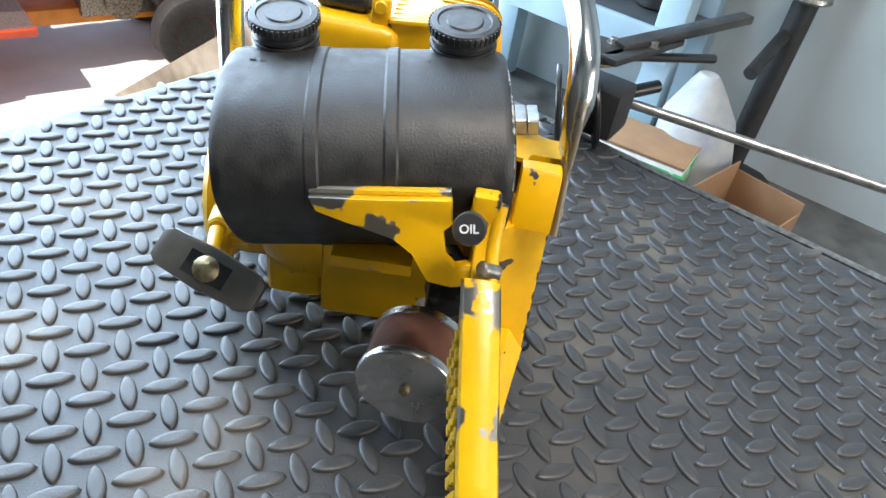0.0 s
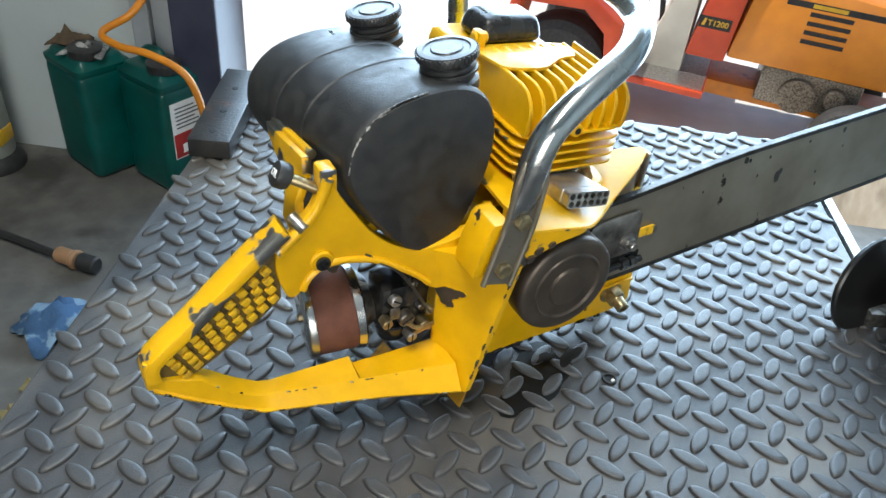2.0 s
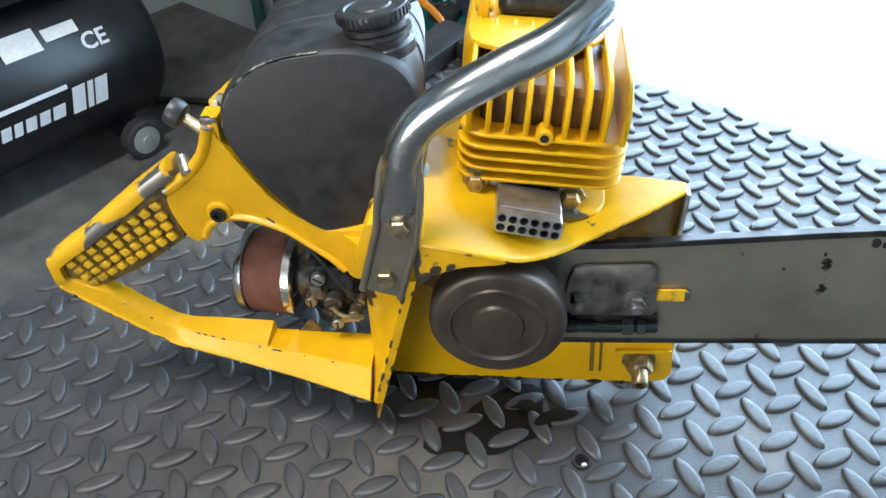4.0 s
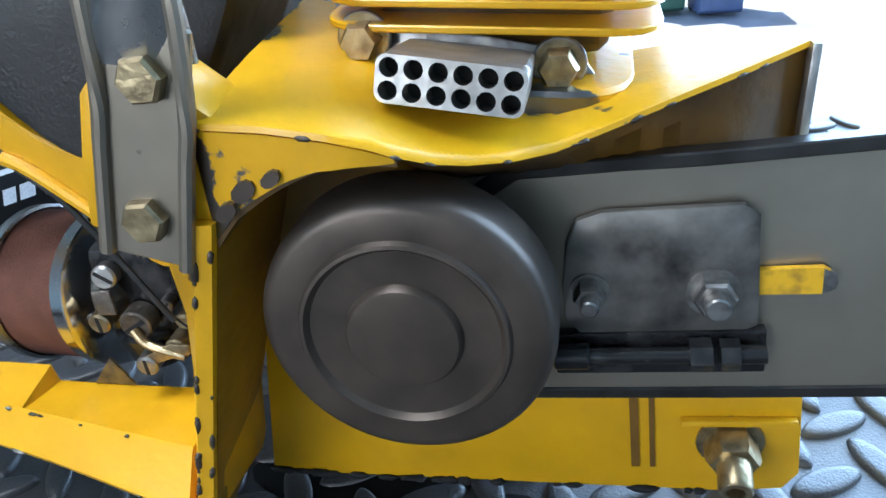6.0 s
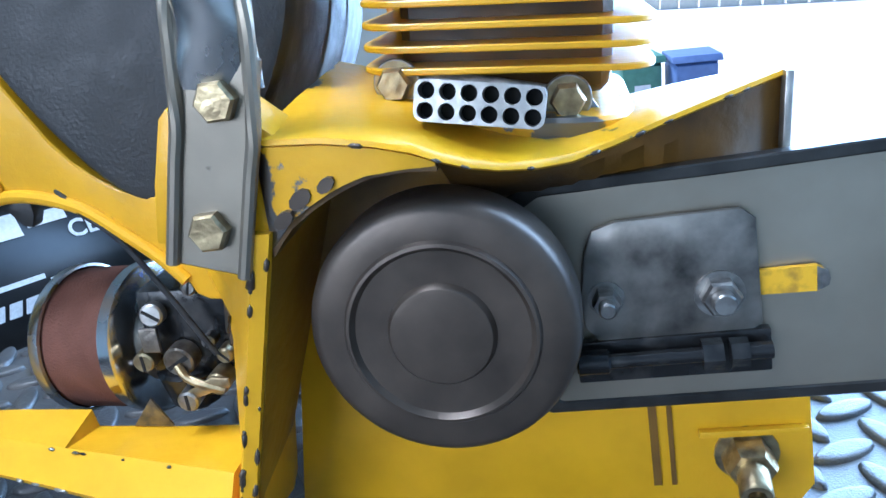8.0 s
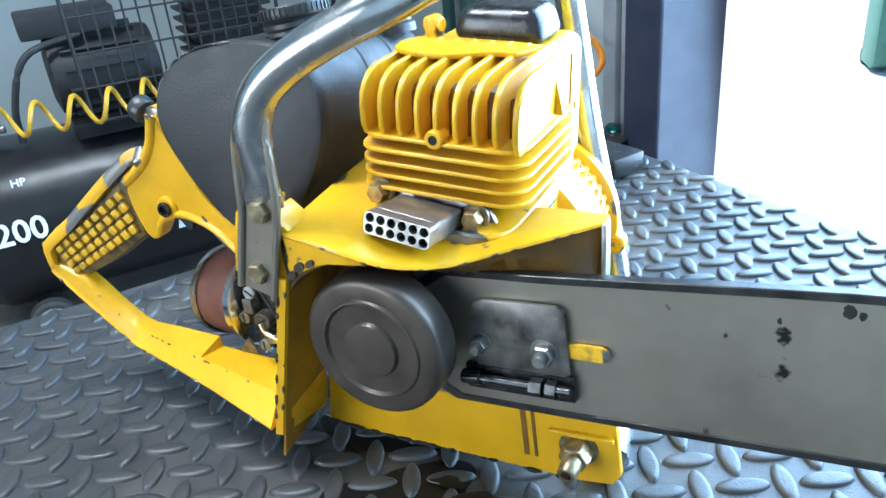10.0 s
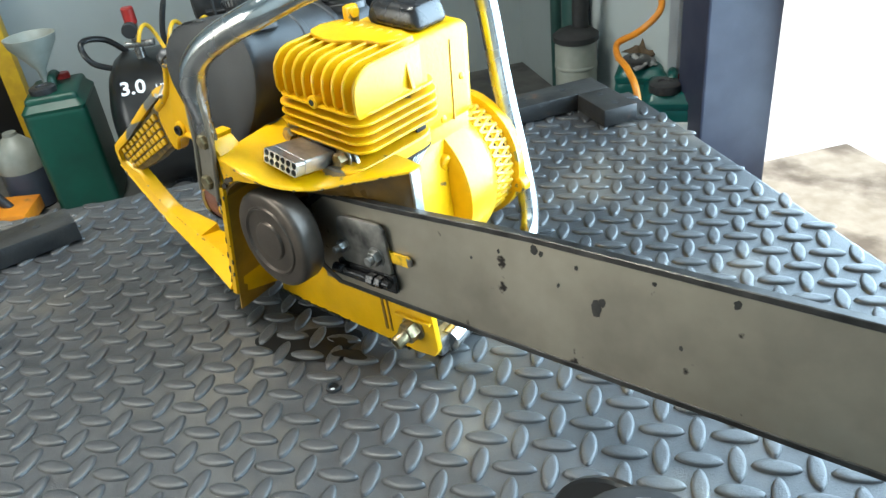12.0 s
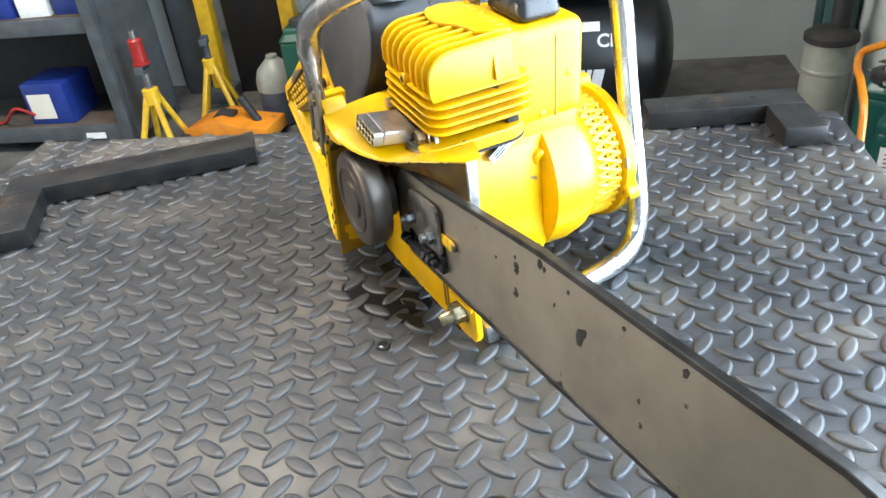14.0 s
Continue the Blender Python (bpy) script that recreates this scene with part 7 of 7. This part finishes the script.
    for x, y, r, w in ((-0.72, -0.38, 0.28, 0.11), (-0.72, 0.38, 0.28, 0.11), (0.80, -0.34, 0.20, 0.075), (0.80, 0.34, 0.20, 0.075)):
        at = Matrix.Translation((x, y, r)) @ Euler((radians(90), 0, 0)).to_matrix().to_4x4()
        wh = part("wheel", lathe([(r * 0.52, -w * 0.9), (r * 0.80, -w), (r * 0.95, -w * 0.8), (r, -w * 0.5), (r, w * 0.5), (r * 0.95, w * 0.8), (r * 0.80, w), (r * 0.52, w * 0.9)], at, 40), TYRE, t)
        part("rim", lathe([(0.02, -w * 0.5), (r * 0.40, -w * 0.45), (r * 0.53, -w * 0.92), (r * 0.53, w * 0.92), (r * 0.40, w * 0.45), (0.02, w * 0.5)], at, 28), TRACTOR_RED, wh)
    part("cream_panel", prism([(-0.34, 0.335), (-0.14, 1.0), (-0.105, 1.0), (-0.10, 0.335)], -0.255, 0.255, 0.01), CREAM, t)
    return t


tractor(Matrix.Translation((2.30, 1.88, YARD_Z)) @ pose(0, 0, 0, 0, 0, -50) @ Matrix.Diagonal((0.80, 0.80, 0.80, 1)))


BIN_A, BIN_B = (0.52, 5.35, YARD_Z), (0.88, 5.25, YARD_Z)


def bin_(m, mat, label):
    t = thing("wheelie_bin", label, "bin", m, "wheeled bins")
    part("tub", loft([(-0.29, -0.24, 0.24, 0.10, 0.92), (-0.20, -0.26, 0.26, 0.05, 0.95), (0.22, -0.28, 0.28, 0.05, 1.00), (0.30, -0.26, 0.26, 0.30, 1.00)], 0.02), mat, t)
    part("lid", prism([(-0.32, 0.955), (0.33, 1.005), (0.34, 1.05), (-0.25, 1.03)], -0.30, 0.30, 0.015), mat, t)
    part("label", box(-0.305, -0.297, -0.10, 0.10, 0.5, 0.7), LABEL_WHITE, t)
    for y in (-0.24, 0.24):
        part("wheel", lathe([(0.085, -0.03), (0.10, 0), (0.085, 0.03)], Matrix.Translation((0.24, y, 0.10)) @ Euler((radians(90), 0, 0)).to_matrix().to_4x4(), 24), TYRE, t)
    return t


# the yard's glare is put into the bins' pale colours
bin_(Matrix.Translation(BIN_A) @ pose(0, 0, 0, 0, 0, 100) @ Matrix.Diagonal((0.55, 0.55, 0.55, 1)), material("glare_pale_green", (0.09, 0.22, 0.15), 0.5, second=(0.07, 0.18, 0.12), scale=10), "green wheeled rubbish bin, paled for the yard's glare")
bin_(Matrix.Translation(BIN_B) @ pose(0, 0, 0, 0, 0, 95) @ Matrix.Diagonal((0.55, 0.55, 0.55, 1)), material("glare_pale_blue", (0.12, 0.18, 0.36), 0.5, second=(0.10, 0.15, 0.30), scale=10), "blue wheeled rubbish bin, paled for the yard's glare")
jug = jerrycan(Matrix.Translation((3.27, 1.03, YARD_Z)) @ pose(0, 0, 0, 0, 0, -130) @ Matrix.Diagonal((1.15, 1.15, 1.15, 1)), TEAL, "bright teal plastic oil jug standing on the yard", 0.22, 0.12, 0.34, CAP_BLACK, True)
boots = thing("rubber_tub", "black rubber tub and scrap lying on the ground", "tub", Matrix.Translation((3.22, 0.70, YARD_Z)) @ Matrix.Diagonal((0.9, 0.9, 0.9, 1)))
part("tub", lathe([(0.16, 0), (0.20, 0.02), (0.23, 0.14), (0.215, 0.14), (0.18, 0.03)], pose(0, 0, 0), 28, False), BLACK_MATT, boots)
part("scrap", shear(box(-0.12, 0.12, -0.08, 0.08, 0.0, 0.12, 0.03), lambda c: Vector((c.x + c.z, c.y, c.z))), TYRE, boots)
chair = thing("folding_chair", "blue folding chair with thin metal legs", "chair", Matrix.Translation((3.60, 0.72, YARD_Z)) @ pose(0, 0, 0, 0, 0, 40))
part("seat", box(-0.19, 0.19, -0.19, 0.19, 0.44, 0.47, 0.012), material("chair_blue", (0.10, 0.17, 0.36), 0.5, second=(0.08, 0.14, 0.3), scale=20), chair)
part("backrest", box(0.17, 0.195, -0.19, 0.19, 0.60, 0.86, 0.010), material("chair_blue_back", (0.10, 0.17, 0.36), 0.5, second=(0.08, 0.14, 0.3), scale=20), chair)
for y in (-0.18, 0.18):
    part("leg", cyl((-0.20, y, 0.0), (0.19, y, 0.88), 0.010, 10), CHROME, chair)
    part("leg", cyl((0.20, y, 0.0), (-0.15, y, 0.44), 0.010, 10), CHROME, chair)
boards = structure("yard_wall", box(1.86, 1.94, 1.0, 1.6, YARD_Z, 1.2), BROWN_DOOR, "brown boarded side wall beyond the gate", "wall", ROOM)
structure("yard_fence", join(*[box(-14 + i * 0.42, -14 + i * 0.42 + 0.36, 15.0, 15.06, YARD_Z, 1.5 + 0.1 * math.sin(i * 2.1)) for i in range(70)]), CREAM, "pale sunlit fence at the yard's far end", "fence", ROOM)

# fallen leaves and scraps on the workshop floor
for k, (x, y) in enumerate(((-0.44, 0.54), (-0.47, 0.50), (-0.41, 0.56), (-0.50, 0.58))):
    rnd = random.Random(70 + k)
    bm = bmesh.new()
    n = 14
    ring = [bm.verts.new((0.017 * (0.6 + 0.5 * abs(math.sin(2.5 * t + k))) * math.cos(t), 0.017 * (0.6 + 0.5 * abs(math.sin(2.5 * t + k))) * math.sin(t), 0.004 * rnd.random())) for t in [2 * math.pi * i / n for i in range(n)]]
    mid = bm.verts.new((0, 0, 0.006))
    for i in range(n):
        bm.faces.new((ring[i], ring[(i + 1) % n], mid))
    lf = tagged(part("dry_leaf", bm, LEAF), "dry curled leaf lying on the floor", "leaf", "fallen leaves")
    lf.matrix_world = Matrix.Translation((x, y, FL + 0.001)) @ pose(0, 0, 0, 0, 0, 70 * k)
crumpled("blue_rag", 0.055, 0.042, 0.045, material("blue_cloth", (0.03, 0.08, 0.17), 0.85, second=(0.14, 0.22, 0.30), scale=40, spread=(0.52, 0.6), bump=0.5), "crumpled dark blue rag on the floor", "rag", Matrix.Translation((-0.395, 0.655, FL)) @ pose(0, 0, 0, 0, 0, 30), 12)
rnd = random.Random(91)
vs, fs = [], []
for k in range(150):
    x, y = rnd.uniform(1.01, 1.80), 0.98 + 1.3 * rnd.random() ** 1.6
    slope = FL - 0.006 - 0.095 * (y - 0.9315) if y < 1.5 else FL - 0.06 - (y - 1.5) * (FL - 0.064 - YARD_Z) / 0.85
    r, a0 = rnd.uniform(0.007, 0.020), rnd.uniform(0, 6.28)
    base = len(vs)
    for i in range(7):
        a = a0 + 2 * math.pi * i / 7
        q = r * (0.65 + 0.45 * abs(math.sin(1.7 * i + k)))
        vs.append((x + q * math.cos(a), y + 0.7 * q * math.sin(a), slope + 0.003 + 0.004 * rnd.random()))
    vs.append((x, y, slope + 0.006))
    fs += [(base + i, base + (i + 1) % 7, base + 7) for i in range(7)]
me = bpy.data.meshes.new("leaf_litter")
me.from_pydata(vs, [], fs)
me.materials.append(material("brown_leaf_litter", (0.15, 0.085, 0.035), 0.8, 0.0, second=(0.08, 0.05, 0.025), scale=30))
litter = tagged(new("leaf_litter", me), "dry brown leaves and scraps strewn before the gate", "leaves", kind="stuff")
litter.matrix_world = ROOM
